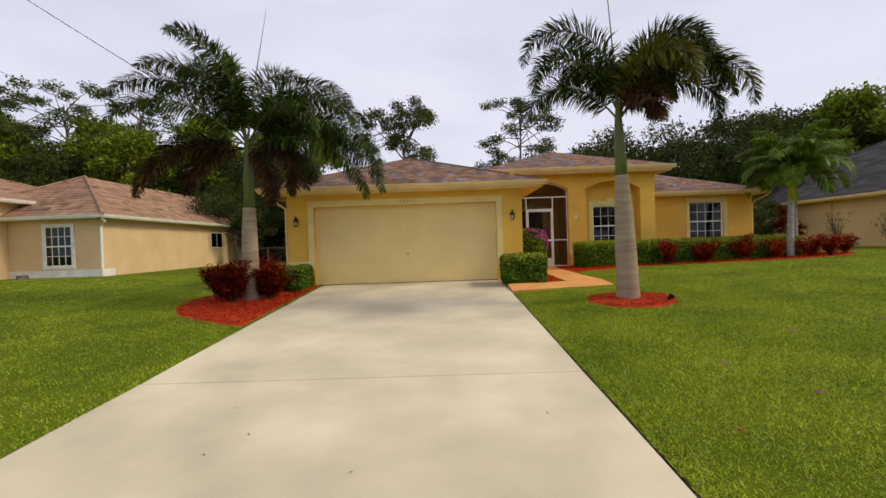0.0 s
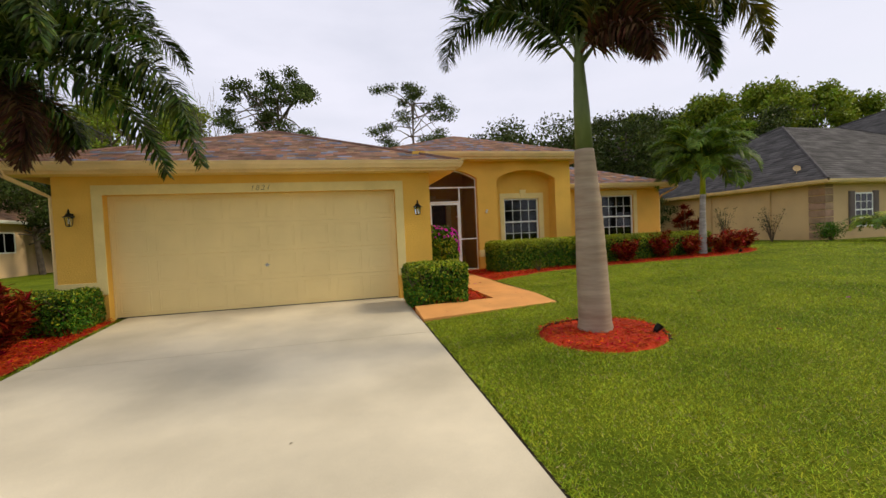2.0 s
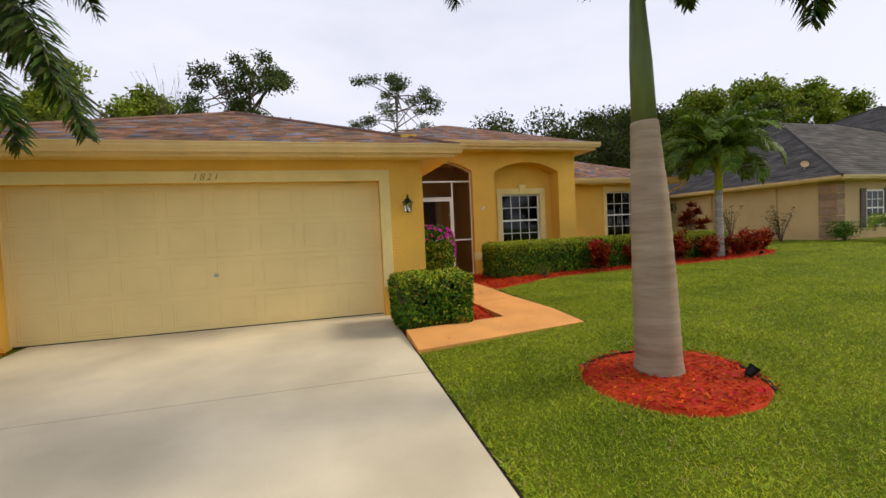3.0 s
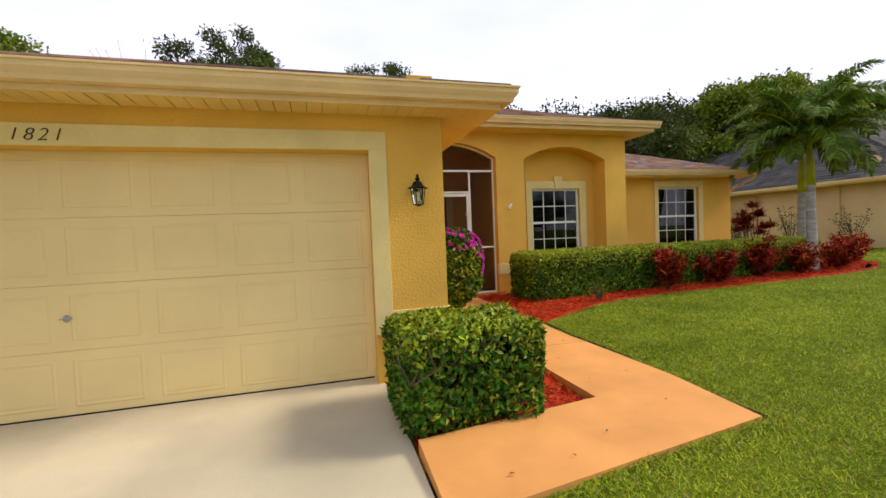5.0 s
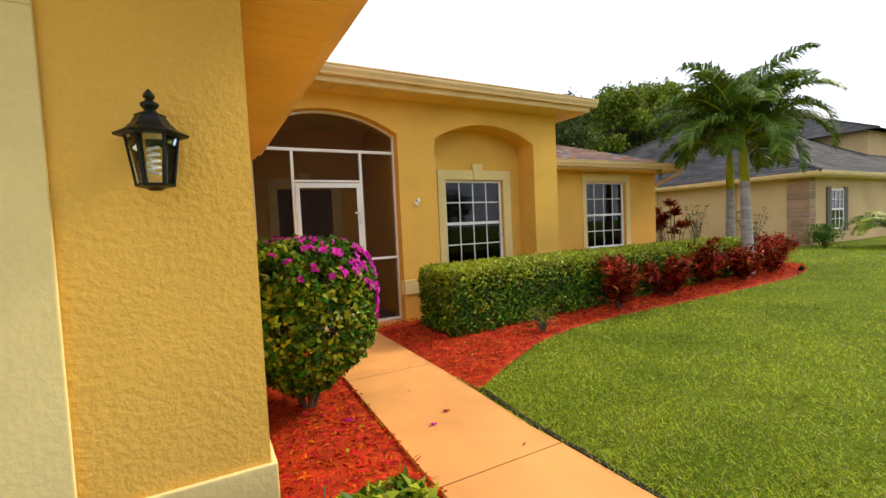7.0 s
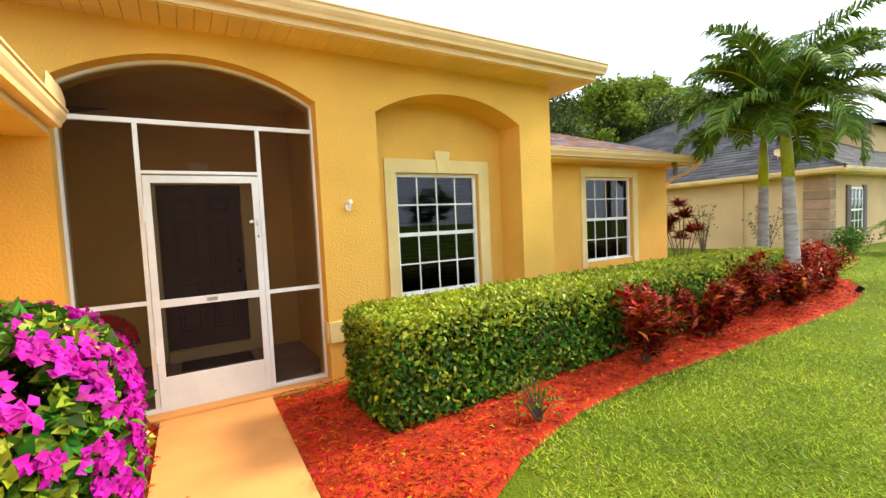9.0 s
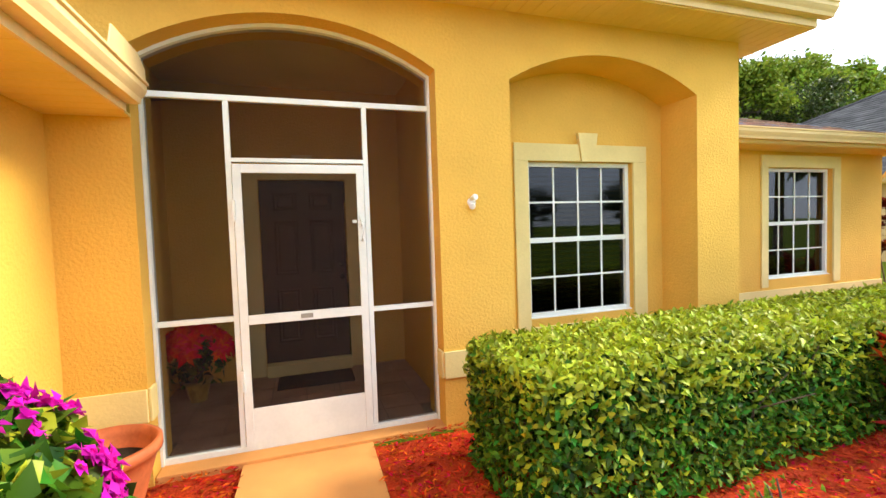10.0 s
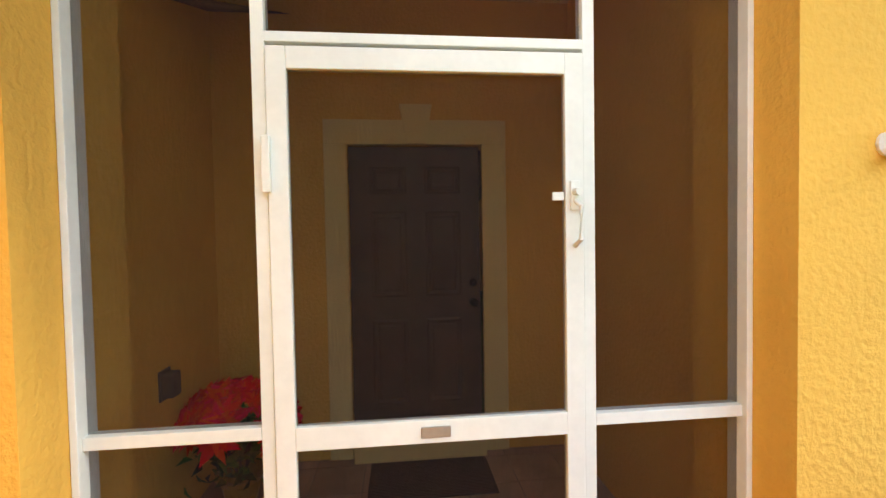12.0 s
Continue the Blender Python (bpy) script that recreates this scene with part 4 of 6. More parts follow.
def screen_enclosure():
    y = 15.2
    s = thing("screen_enclosure", kind="structure", label="white aluminium frame with dark insect screen closing the porch")

    def bar(name, x0, x1, z0, z1, d=0.05, yy=0.0, mat=None, par=None):
        bm = bmesh.new()
        box(bm, x0, x1, y + yy - d / 2, y + yy + d / 2, z0, z1, 0.003)
        return part(name, bm, mat or white_m, par or s)
    bar("post", 3.597, 3.618, 0.045, 2.9, 0.085)
    bar("post", 5.632, 5.653, 0.045, 2.9, 0.085)
    bar("sill_rail", 3.618, 5.632, 0.045, 0.085, 0.06)
    bar("transom", 3.618, 5.632, 2.62, 2.662)
    bar("post", 4.108, 4.146, 0.085, 2.62)
    bar("post", 5.094, 5.132, 0.085, 2.62)
    bar("rail", 3.618, 4.108, 1.025, 1.063)
    bar("rail", 5.132, 5.632, 1.007, 1.045)
    bar("header", 4.145, 5.095, 2.185, 2.215)
    bm = bmesh.new()
    pts = arch_pts(3.597, 5.653, 2.9, 3.2)
    for (xa, za), (xb, zb) in zip(pts, pts[1:]):
        prism(bm, [(xa, za - 0.03), (xb, zb - 0.03), (xb, zb - 0.002), (xa, za - 0.002)], "y", y - 0.04, y + 0.04)
    part("arch_rail", bm, white_m, s)

    def net(x0, x1, z0, z1, par=None, yy=0.0):
        bm = bmesh.new()
        box(bm, x0, x1, y + yy - 0.001, y + yy + 0.001, z0, z1)
        o = part("insect_screen", bm, screen_m, par or s, "dark insect mesh")
        return o
    net(3.618, 4.108, 0.085, 1.025); net(3.618, 4.108, 1.063, 2.62)
    net(5.132, 5.632, 0.085, 1.007); net(5.132, 5.632, 1.045, 2.62)
    net(4.146, 5.094, 2.215, 2.62)
    bm = bmesh.new()
    inner = [(x, z - 0.03) for x, z in pts if 3.64 < x < 5.61]
    prism(bm, [(5.632, 2.662), (3.618, 2.662)] + [(3.618, inner[0][1])] + inner + [(5.632, inner[-1][1])], "y", y - 0.001, y + 0.001)
    part("insect_screen", bm, screen_m, s)
    d = thing("screen_door", (0, 0, 0), "closed white aluminium screen door with a solid kick panel", "screen door")
    a, b = 4.149, 5.091
    st = 0.058
    bar("stile", a, a + st, 0.07, 2.17, 0.03, -0.02, None, d); bar("stile", b - st, b, 0.07, 2.17, 0.03, -0.02, None, d)
    bar("rail", a + st, b - st, 2.105, 2.17, 0.03, -0.02, None, d)
    mr = bar("rail", a + st, b - st, 0.99, 1.06, 0.034, -0.02, None, d)
    bar("kick_panel", a + st, b - st, 0.08, 0.36, 0.02, -0.02, None, d)
    net(a + st, b - st, 0.36, 0.99, d, -0.02); net(a + st, b - st, 1.06, 2.105, d, -0.02)
    bar("name_plate", 4.575, 4.665, 1.008, 1.042, 0.003, -0.04, label_m, d)
    for z in (1.75, 0.5):
        bar("hinge", a - 0.012, a + 0.012, z, z + 0.16, 0.02, -0.045, None, d)
    bm = bmesh.new()
    tube(bm, [(b - 0.03, y - 0.04, 1.58), (b - 0.03, y - 0.085, 1.6), (b - 0.03, y - 0.085, 1.7), (b - 0.03, y - 0.04, 1.72)], 0.008, 8)
    box(bm, b - 0.045, b - 0.015, y - 0.045, y - 0.035, 1.69, 1.78, 0.003)
    tube(bm, [(b - 0.03, y - 0.045, 1.745), (b - 0.03, y - 0.075, 1.745)], 0.012, 8)
    box(bm, b - 0.1, b - 0.065, y - 0.04, y - 0.034, 1.72, 1.745)
    part("door_handle", bm, white_m, d, "white pull handle with thumb latch")


screen_enclosure()


def front_door():
    y = 17.03
    d = thing("front_door", (4.655, y, 0.2), "closed dark brown six-panel entry door", "door")
    bm = bmesh.new()
    box(bm, -0.482, 0.455, 0, 0.045, -0.028, 2.06, 0.002)
    slab = part("door_leaf", bm, bronze_m, d)
    for cx in (-0.205, 0.185):
        for z0, z1 in ((1.72, 1.92), (0.98, 1.6), (0.2, 0.82)):
            bm = bmesh.new()
            w = 0.13
            a = [bm.verts.new((cx + u * w, 0.0, z0 if v < 0 else z1)) for u, v in ((-1, -1), (1, -1), (1, 1), (-1, 1))]
            b = [bm.verts.new((cx + u * (w - 0.018), -0.01, (z0 + .018) if v < 0 else (z1 - .018))) for u, v in ((-1, -1), (1, -1), (1, 1), (-1, 1))]
            c = [bm.verts.new((cx + u * (w - 0.04), -0.002, (z0 + .04) if v < 0 else (z1 - .04))) for u, v in ((-1, -1), (1, -1), (1, 1), (-1, 1))]
            e = [bm.verts.new((cx + u * (w - 0.055), -0.009, (z0 + .055) if v < 0 else (z1 - .055))) for u, v in ((-1, -1), (1, -1), (1, 1), (-1, 1))]
            for q, r_ in ((a, b), (b, c), (c, e)):
                for k in range(4):
                    bm.faces.new((q[k], q[(k + 1) % 4], r_[(k + 1) % 4], r_[k]))
            bm.faces.new(e)
            part("raised_panel", bm, bronze_m, slab)
    bm = bmesh.new()
    lathe(bm, [(0.03, 0), (0.03, 0.01), (0.012, 0.02), (0.012, 0.045), (0.028, 0.06), (0.03, 0.075), (0.015, 0.088)], 12)
    bmesh.ops.transform(bm, matrix=pose(0.4, 0, 0.93, 90), verts=bm.verts)
    part("door_knob", bm, black_m, d)
    bm = bmesh.new()
    lathe(bm, [(0.03, 0), (0.028, 0.02), (0.01, 0.03)], 12)
    bmesh.ops.transform(bm, matrix=pose(0.4, 0, 1.07, 90), verts=bm.verts)
    part("deadbolt", bm, black_m, d)
    for z in (0.15, 0.95, 1.8):
        bm = bmesh.new()
        box(bm, -0.5, -0.482, -0.02, 0.0, z, z + 0.1, 0.003)
        part("hinge", bm, black_m, d)
    t = thing("door_surround", kind="structure", label="cream stucco surround with keystone round the entry door")
    for a, b, z0, z1 in ((4.01, 4.168, 0.038, 2.268), (5.123, 5.3, 0.038, 2.268), (4.01, 5.3, 2.268, 2.44)):
        bm = bmesh.new()
        box(bm, a, b, 16.975, 16.998, z0, z1, 0.004)
        part("surround", bm, trim_m, t)
    bm = bmesh.new()
    prism(bm, [(4.59, 2.27), (4.72, 2.27), (4.77, 2.545), (4.54, 2.545)], "y", 16.955, 16.997)
    part("keystone", bm, trim_m, t)
    bm = bmesh.new()
    box(bm, 4.18, 5.12, 16.9, 17.08, 0.038, 0.17, 0.006)
    part("door_step", bm, trim_m, t, "cream concrete door step")


front_door()


# ---- plants ----
def quads(pts, direc, nor, length, width):
    n = len(pts)
    side = np.cross(direc, nor)
    side /= np.linalg.norm(side, axis=1, keepdims=True) + 1e-9
    l, w = length[:, None], width[:, None]
    v = np.stack([pts, pts + direc * l * 0.5 + side * w * 0.5, pts + direc * l, pts + direc * l * 0.5 - side * w * 0.5], 1)
    f = np.arange(n * 4).reshape(-1, 4)
    return v.reshape(-1, 3), f


def frond_mesh(rng, length, rise, droop, plume=1.0, leaf_len=0.42, leaf_w=0.03, pairs=75, twist=0.0, hang=0.5, late=1.3):
    """A feather frond from the origin along +x: stalk points, leaflets."""
    n = 22
    ts = np.linspace(0, 1, n)
    ang = rise - droop * ts ** late
    step = length / (n - 1)
    x = np.concatenate([[0], np.cumsum(np.cos(ang[:-1]) * step)])
    z = np.concatenate([[0], np.cumsum(np.sin(ang[:-1]) * step)])
    y = twist * ts ** 2 * length
    spine = np.stack([x, y, z], 1)
    k = pairs * 2
    t = np.repeat(np.linspace(0.14, 0.995, pairs), 2)
    p = np.stack([np.interp(t, ts, spine[:, i]) for i in range(3)], 1)
    a = np.interp(t, ts, ang)
    fwd = np.stack([np.cos(a), np.zeros(k), np.sin(a)], 1)
    up = np.stack([-np.sin(a), np.zeros(k), np.cos(a)], 1)
    side = np.tile([0.0, 1.0, 0.0], (k, 1)) * np.where(np.arange(k) % 2, 1, -1)[:, None]
    roll = rng.uniform(-1.1, 1.3, k) * plume + 0.15
    d = side * np.cos(roll)[:, None] + up * np.sin(roll)[:, None] + fwd * rng.uniform(0.45, 0.8, k)[:, None]
    d[:, 2] -= hang * rng.uniform(0.5, 1.2, k)
    d /= np.linalg.norm(d, axis=1, keepdims=True)
    shape = np.sin(np.clip(t, 0, 1) * math.pi * 0.86 + 0.35) ** 0.6
    L = leaf_len * shape * rng.uniform(0.8, 1.15, k)
    tip = d.copy()
    tip[:, 2] -= 0.55 * hang + 0.25
    tip /= np.linalg.norm(tip, axis=1, keepdims=True)
    w = leaf_w * rng.uniform(0.7, 1.2, k)
    s = np.cross(d, up + 0.3 * unit(k, rng))
    s /= np.linalg.norm(s, axis=1, keepdims=True)
    m = p + d * (L * 0.55)[:, None]
    e = m + tip * (L * 0.45)[:, None]
    v = np.stack([p - s * (w * 0.25)[:, None], p + s * (w * 0.25)[:, None], m + s * (w * 0.5)[:, None], m - s * (w * 0.5)[:, None], e], 1)
    b = np.arange(k) * 5
    f = np.concatenate([np.stack([b, b + 1, b + 2], 1), np.stack([b, b + 2, b + 3], 1), np.stack([b + 3, b + 2, b + 4], 1)])
    return spine, v.reshape(-1, 3), f


def add_frond(palm, at, azimuth, rng, length=2.2, rise=1.0, droop=1.8, mat=None, name="frond", label="", r=0.022, **kw):
    spine, v, f = frond_mesh(rng, length, rise, droop, **kw)
    bm = bmesh.new()
    tube(bm, [tuple(p) for p in spine[::2]], list(np.linspace(r, 0.004, len(spine[::2]))), 5)
    fr = part(name, bm, shaft_m if mat is not frond_d else frond_d, palm, label)
    fr.location, fr.rotation_euler = at, (rng.uniform(-0.2, 0.2), 0, azimuth)
    raw("frond_blade", v, f, mat or frond_m, fr, kind="stuff")
    return fr


def trunk_mesh(pts, radii, ring=0.09, sides=18, seed=0):
    """A ringed palm trunk through pts."""
    bm = bmesh.new()
    pts = [Vector(p) for p in pts]
    total = sum((b - a).length for a, b in zip(pts, pts[1:]))
    n = int(total / 0.045)
    P, R = [], []
    rng = random.Random(seed)
    acc = [0]
    for a, b in zip(pts, pts[1:]):
        acc.append(acc[-1] + (b - a).length)
    for i in range(n + 1):
        s = total * i / n
        k = max(j for j in range(len(acc)) if acc[j] <= s + 1e-6)
        k = min(k, len(pts) - 2)
        u = (s - acc[k]) / (acc[k + 1] - acc[k])
        P.append(pts[k].lerp(pts[k + 1], u))
        R.append((radii[k] * (1 - u) + radii[k + 1] * u) * (1.012 if (i % 3 == 0) else 0.997) + rng.uniform(-0.0015, 0.0015))
    tube(bm, P, R, sides)
    return bm


def foxtail(at, lean, trunk_h, shaft_h, r0, r1, seed, spec, label, spear=0.16):
    """at: base; lean: offset of the crown."""
    rng = np.random.default_rng(seed)
    palm = thing("foxtail_palm", at, label, "palm tree", "foxtail palms beside the driveway")
    lx, ly = lean
    q = trunk_h / (trunk_h + shaft_h)
    pts = [(0, 0, -0.1), (0.0, 0.0, 0.12), (lx * 0.25 * q, ly * 0.25 * q, trunk_h * 0.35), (lx * 0.6 * q, ly * 0.6 * q, trunk_h * 0.7), (lx * q, ly * q, trunk_h)]
    part("trunk", trunk_mesh(pts, [r0 * 1.15, r0, r0 * 0.93, (r0 + r1) / 2, r1], seed=seed), bark_m, palm, "grey-brown ringed trunk", smooth=True)
    bm = bmesh.new()
    top = trunk_h + shaft_h
    tube(bm, [(lx * q, ly * q, trunk_h - 0.01), (lx * (q + 1) / 2, ly * (q + 1) / 2, trunk_h + shaft_h * 0.5), (lx, ly, top), (lx, ly, top + 0.25)], [r1 * 0.92, r1 * 0.82, r1 * 0.55, r1 * 0.3], 14)
    part("crownshaft", bm, shaft_m, palm, "smooth green crownshaft", smooth=True)
    for az, length, rise, droop, mat in spec:
        add_frond(palm, (lx, ly, top + rng.uniform(-0.08, 0.1)), radians(az), rng, length, rise, droop, mat, pairs=300, leaf_len=0.44, leaf_w=0.026, plume=1.35, hang=0.4, late=1.7)
    bm = bmesh.new()
    tube(bm, [(lx, ly, top), (lx + spear * 0.35, ly, top + 1.3), (lx + spear, ly, top + 3.1)], [0.02, 0.014, 0.003], 6)
    part("spear_leaf", bm, shaft_m, palm, "unopened pale spear leaf")
    return palm


F, Y, D = frond_m, frond_y, frond_d
foxtail((4.47, 6.92, -0.1), (-0.06, 0.08), 2.3, 1.1, 0.205, 0.12, 5,
        [(178, 3.3, 1.58, 3.3, F), (190, 2.6, 1.25, 3.2, F), (170, 2.3, 0.9, 2.7, F), (120, 2.4, 1.35, 2.4, F), (-8, 2.9, 1.45, 3.0, F), (4, 3.4, 1.1, 2.8, F), (-48, 2.7, 1.45, 3.2, F),
         (-58, 2.3, 1.1, 3.2, Y), (-25, 2.6, 1.15, 3.2, F), (30, 2.7, 1.25, 2.8, F), (-75, 1.4, 0.4, 2.3, D), (-14, 2.4, 0.8, 2.9, F), (-22, 3.1, 0.95, 2.9, Y)],
        "tall foxtail palm with ringed trunk and arching fronds, in the lawn", spear=-0.2)
foxtail((-3.38, 8.6, -0.11), (0.02, 0.05), 2.1, 1.4, 0.2, 0.135, 6,
        [(172, 3.4, 1.25, 2.3, F), (150, 3.3, 1.5, 2.2, F), (120, 3.3, 1.5, 1.6, F), (60, 3.1, 1.5, 1.9, F), (196, 3.4, 1.0, 1.9, F), (215, 3.0, 0.75, 1.9, F), (-110, 3.2, 1.5, 2.2, F), (-150, 3.1, 1.35, 2.1, F),
         (5, 3.3, 1.2, 2.4, F), (18, 3.5, 0.95, 2.3, F), (-14, 3.4, 0.8, 2.2, F), (-25, 4.3, 0.32, 1.75, F), (-21, 4.1, 0.22, 1.7, F), (-29, 3.9, 0.15, 1.6, F), (-40, 3.3, 0.6, 2.1, F), (-20, 3.4, 0.4, 1.9, F), (180, 2.6, 0.25, 1.5, F),
         (190, 2.9, 0.1, 1.5, D), (176, 2.0, 0.0, 1.7, D), (-22, 2.2, 0.0, 2.2, D), (-8, 2.0, 0.0, 2.0, D), (-32, 1.8, -0.5, 1.4, D), (-5, 2.0, 0.0, 1.5, F)],
        "foxtail palm with green fronds above a skirt of dead brown fronds", spear=0.55)


def manila_frond(palm, at, azimuth, rng, length, rise, droop):
    """A stiff arching frond with a raised V of close leaflets whose tips hang."""
    n, pairs = 22, 84
    ts = np.linspace(0, 1, n)
    ang = rise - droop * ts ** 1.6
    step = length / (n - 1)
    spine = np.stack([np.concatenate([[0], np.cumsum(np.cos(ang[:-1]) * step)]), np.zeros(n), np.concatenate([[0], np.cumsum(np.sin(ang[:-1]) * step)])], 1)
    k = pairs * 2
    t = np.repeat(np.linspace(0.12, 0.99, pairs), 2)
    p = np.stack([np.interp(t, ts, spine[:, i]) for i in range(3)], 1)
    a = np.interp(t, ts, ang)
    fwd = np.stack([np.cos(a), np.zeros(k), np.sin(a)], 1)
    up = np.stack([-np.sin(a), np.zeros(k), np.cos(a)], 1)
    side = np.tile([0.0, 1.0, 0.0], (k, 1)) * np.where(np.arange(k) % 2, 1, -1)[:, None]
    d = side * 0.85 + up * rng.uniform(0.15, 0.6, k)[:, None] + fwd * rng.uniform(0.4, 0.7, k)[:, None]
    d /= np.linalg.norm(d, axis=1, keepdims=True)
    L = 0.5 * np.sin(np.clip(t, 0, 1) * math.pi * 0.8 + 0.42) ** 0.7 * rng.uniform(0.85, 1.1, k)
    tip = d * 0.55 + fwd * 0.25
    tip[:, 2] -= rng.uniform(0.55, 1.25, k)
    tip /= np.linalg.norm(tip, axis=1, keepdims=True)
    s = np.cross(d, up)
    s /= np.linalg.norm(s, axis=1, keepdims=True)
    w = (0.032 * rng.uniform(0.8, 1.15, k))[:, None]
    m = p + d * (L * 0.5)[:, None]
    q = m + (d * 0.4 + tip * 0.6) * (L * 0.3)[:, None]
    e = q + tip * (L * 0.35)[:, None]
    v = np.stack([p - s * w * 0.3, p + s * w * 0.3, m + s * w * 0.5, m - s * w * 0.5, q + s * w * 0.4, q - s * w * 0.4, e], 1)
    b = np.arange(k) * 7
    f = np.concatenate([np.stack(c, 1) for c in ((b, b + 1, b + 2), (b, b + 2, b + 3), (b + 3, b + 2, b + 4), (b + 3, b + 4, b + 5), (b + 5, b + 4, b + 6))])
    bm = bmesh.new()
    tube(bm, [tuple(c) for c in spine[::2]], list(np.linspace(0.024, 0.004, len(spine[::2]))), 5)
    fr = part("frond", bm, hedge_y, palm)
    fr.location, fr.rotation_euler = at, (rng.uniform(-0.25, 0.25), 0, azimuth)
    raw("frond_blade", v.reshape(-1, 3), f, frond_g, fr, kind="stuff")


def feather_palm(at, lean, h, seed, r0, fronds, label):
    rng = np.random.default_rng(seed)
    palm = thing("feather_palm", at, label, "palm tree", "palms at the corner of the house")
    lx, ly = lean
    pts = [(0, 0, -0.1), (lx * 0.18, ly * 0.2, h * 0.25), (lx * 0.42, ly * 0.45, h * 0.5), (lx * 0.62, ly * 0.6, h * 0.66)]
    part("trunk", trunk_mesh(pts, [r0 * 1.2, r0, r0 * 0.85, r0 * 0.8], seed=seed, sides=14), grey_bark, palm, "grey ringed trunk", smooth=True)
    bm = bmesh.new()
    tube(bm, [(lx * 0.62, ly * 0.6, h * 0.655), (lx * 0.82, ly * 0.8, h * 0.84), (lx, ly, h)], [r0 * 0.84, r0 * 0.78, r0 * 0.4], 12)
    part("crownshaft", bm, hedge_y, palm, "yellow-green crownshaft", smooth=True)
    for i in range(fronds):
        k = i / (fronds - 1)
        manila_frond(palm, (lx, ly, h - 0.05), i * 2.4 + rng.uniform(-0.2, 0.2), rng, rng.uniform(1.9, 2.2) * (1 - 0.1 * k), 1.56 - 1.15 * k, 1.45 + 1.0 * k)
    return palm


feather_palm((13.5, 14.4, 0.18), (0.04, 0.0), 2.8, 21, 0.095, 16, "slender feather palm with drooping fronds beside the clipped hedge")
feather_palm((12.74, 13.64, 0.17), (0.32, 0.26), 2.95, 22, 0.105, 22, "leaning feather palm with a full crown beside the hedge")


def rounded_box_points(rng, n, sx, sy, sz, rnd=0.12, bumps=0.03, freq=3.0):
    """Points and normals on a clipped hedge of half-sizes sx, sy and height sz, without its underside."""
    areas = np.array([2 * sy * sz, 2 * sy * sz, 2 * sx * sz, 2 * sx * sz, 4 * sx * sy])
    f = rng.choice(5, n, p=areas / areas.sum())
    u, v = rng.uniform(-1, 1, n), rng.uniform(-1, 1, n)
    p, nn = np.zeros((n, 3)), np.zeros((n, 3))
    for k, (ax, s) in enumerate(((0, 1), (0, -1), (1, 1), (1, -1), (2, 1))):
        m = f == k
        if ax == 0:
            p[m] = np.stack([np.full(m.sum(), s * sx), u[m] * sy, (v[m] + 1) / 2 * sz], 1)
        elif ax == 1:
            p[m] = np.stack([u[m] * sx, np.full(m.sum(), s * sy), (v[m] + 1) / 2 * sz], 1)
        else:
            p[m] = np.stack([u[m] * sx, v[m] * sy, np.full(m.sum(), sz)], 1)
        nn[m, ax] = s
    core = np.stack([np.clip(p[:, 0], -sx + rnd, sx - rnd), np.clip(p[:, 1], -sy + rnd, sy - rnd), np.clip(p[:, 2], rnd, sz - rnd)], 1)
    d = p - core
    L = np.linalg.norm(d, axis=1, keepdims=True) + 1e-9
    nn2 = d / L
    q = core + nn2 * rnd
    low = p[:, 2] < rnd
    q[low, 2] = p[low, 2]
    return q, nn2


def foliage(rng, p, nn, depth, size, wid, bump_f=3.0, bump_a=0.05, up=0.35, out=0.6):
    n = len(p)
    b = np.array([noise.noise(Vector(x) * bump_f) for x in p[:: max(1, n // 4000)]])
    b = np.repeat(b, max(1, n // 4000))[:n] if len(b) * max(1, n // 4000) >= n else np.zeros(n)
    q = p + nn * (bump_a * b[:, None] - (rng.random((n, 1)) ** 2) * depth)
    d = unit(n, rng) + nn * out
    d[:, 2] += up
    d /= np.linalg.norm(d, axis=1, keepdims=True)
    nor = nn + 0.6 * unit(n, rng) + np.array([0, 0, 0.4])
    return leaf_mesh(q - d * size * 0.4, d, nor, rng.uniform(0.6, 1.25, n) * size, rng.uniform(0.7, 1.2, n) * wid)


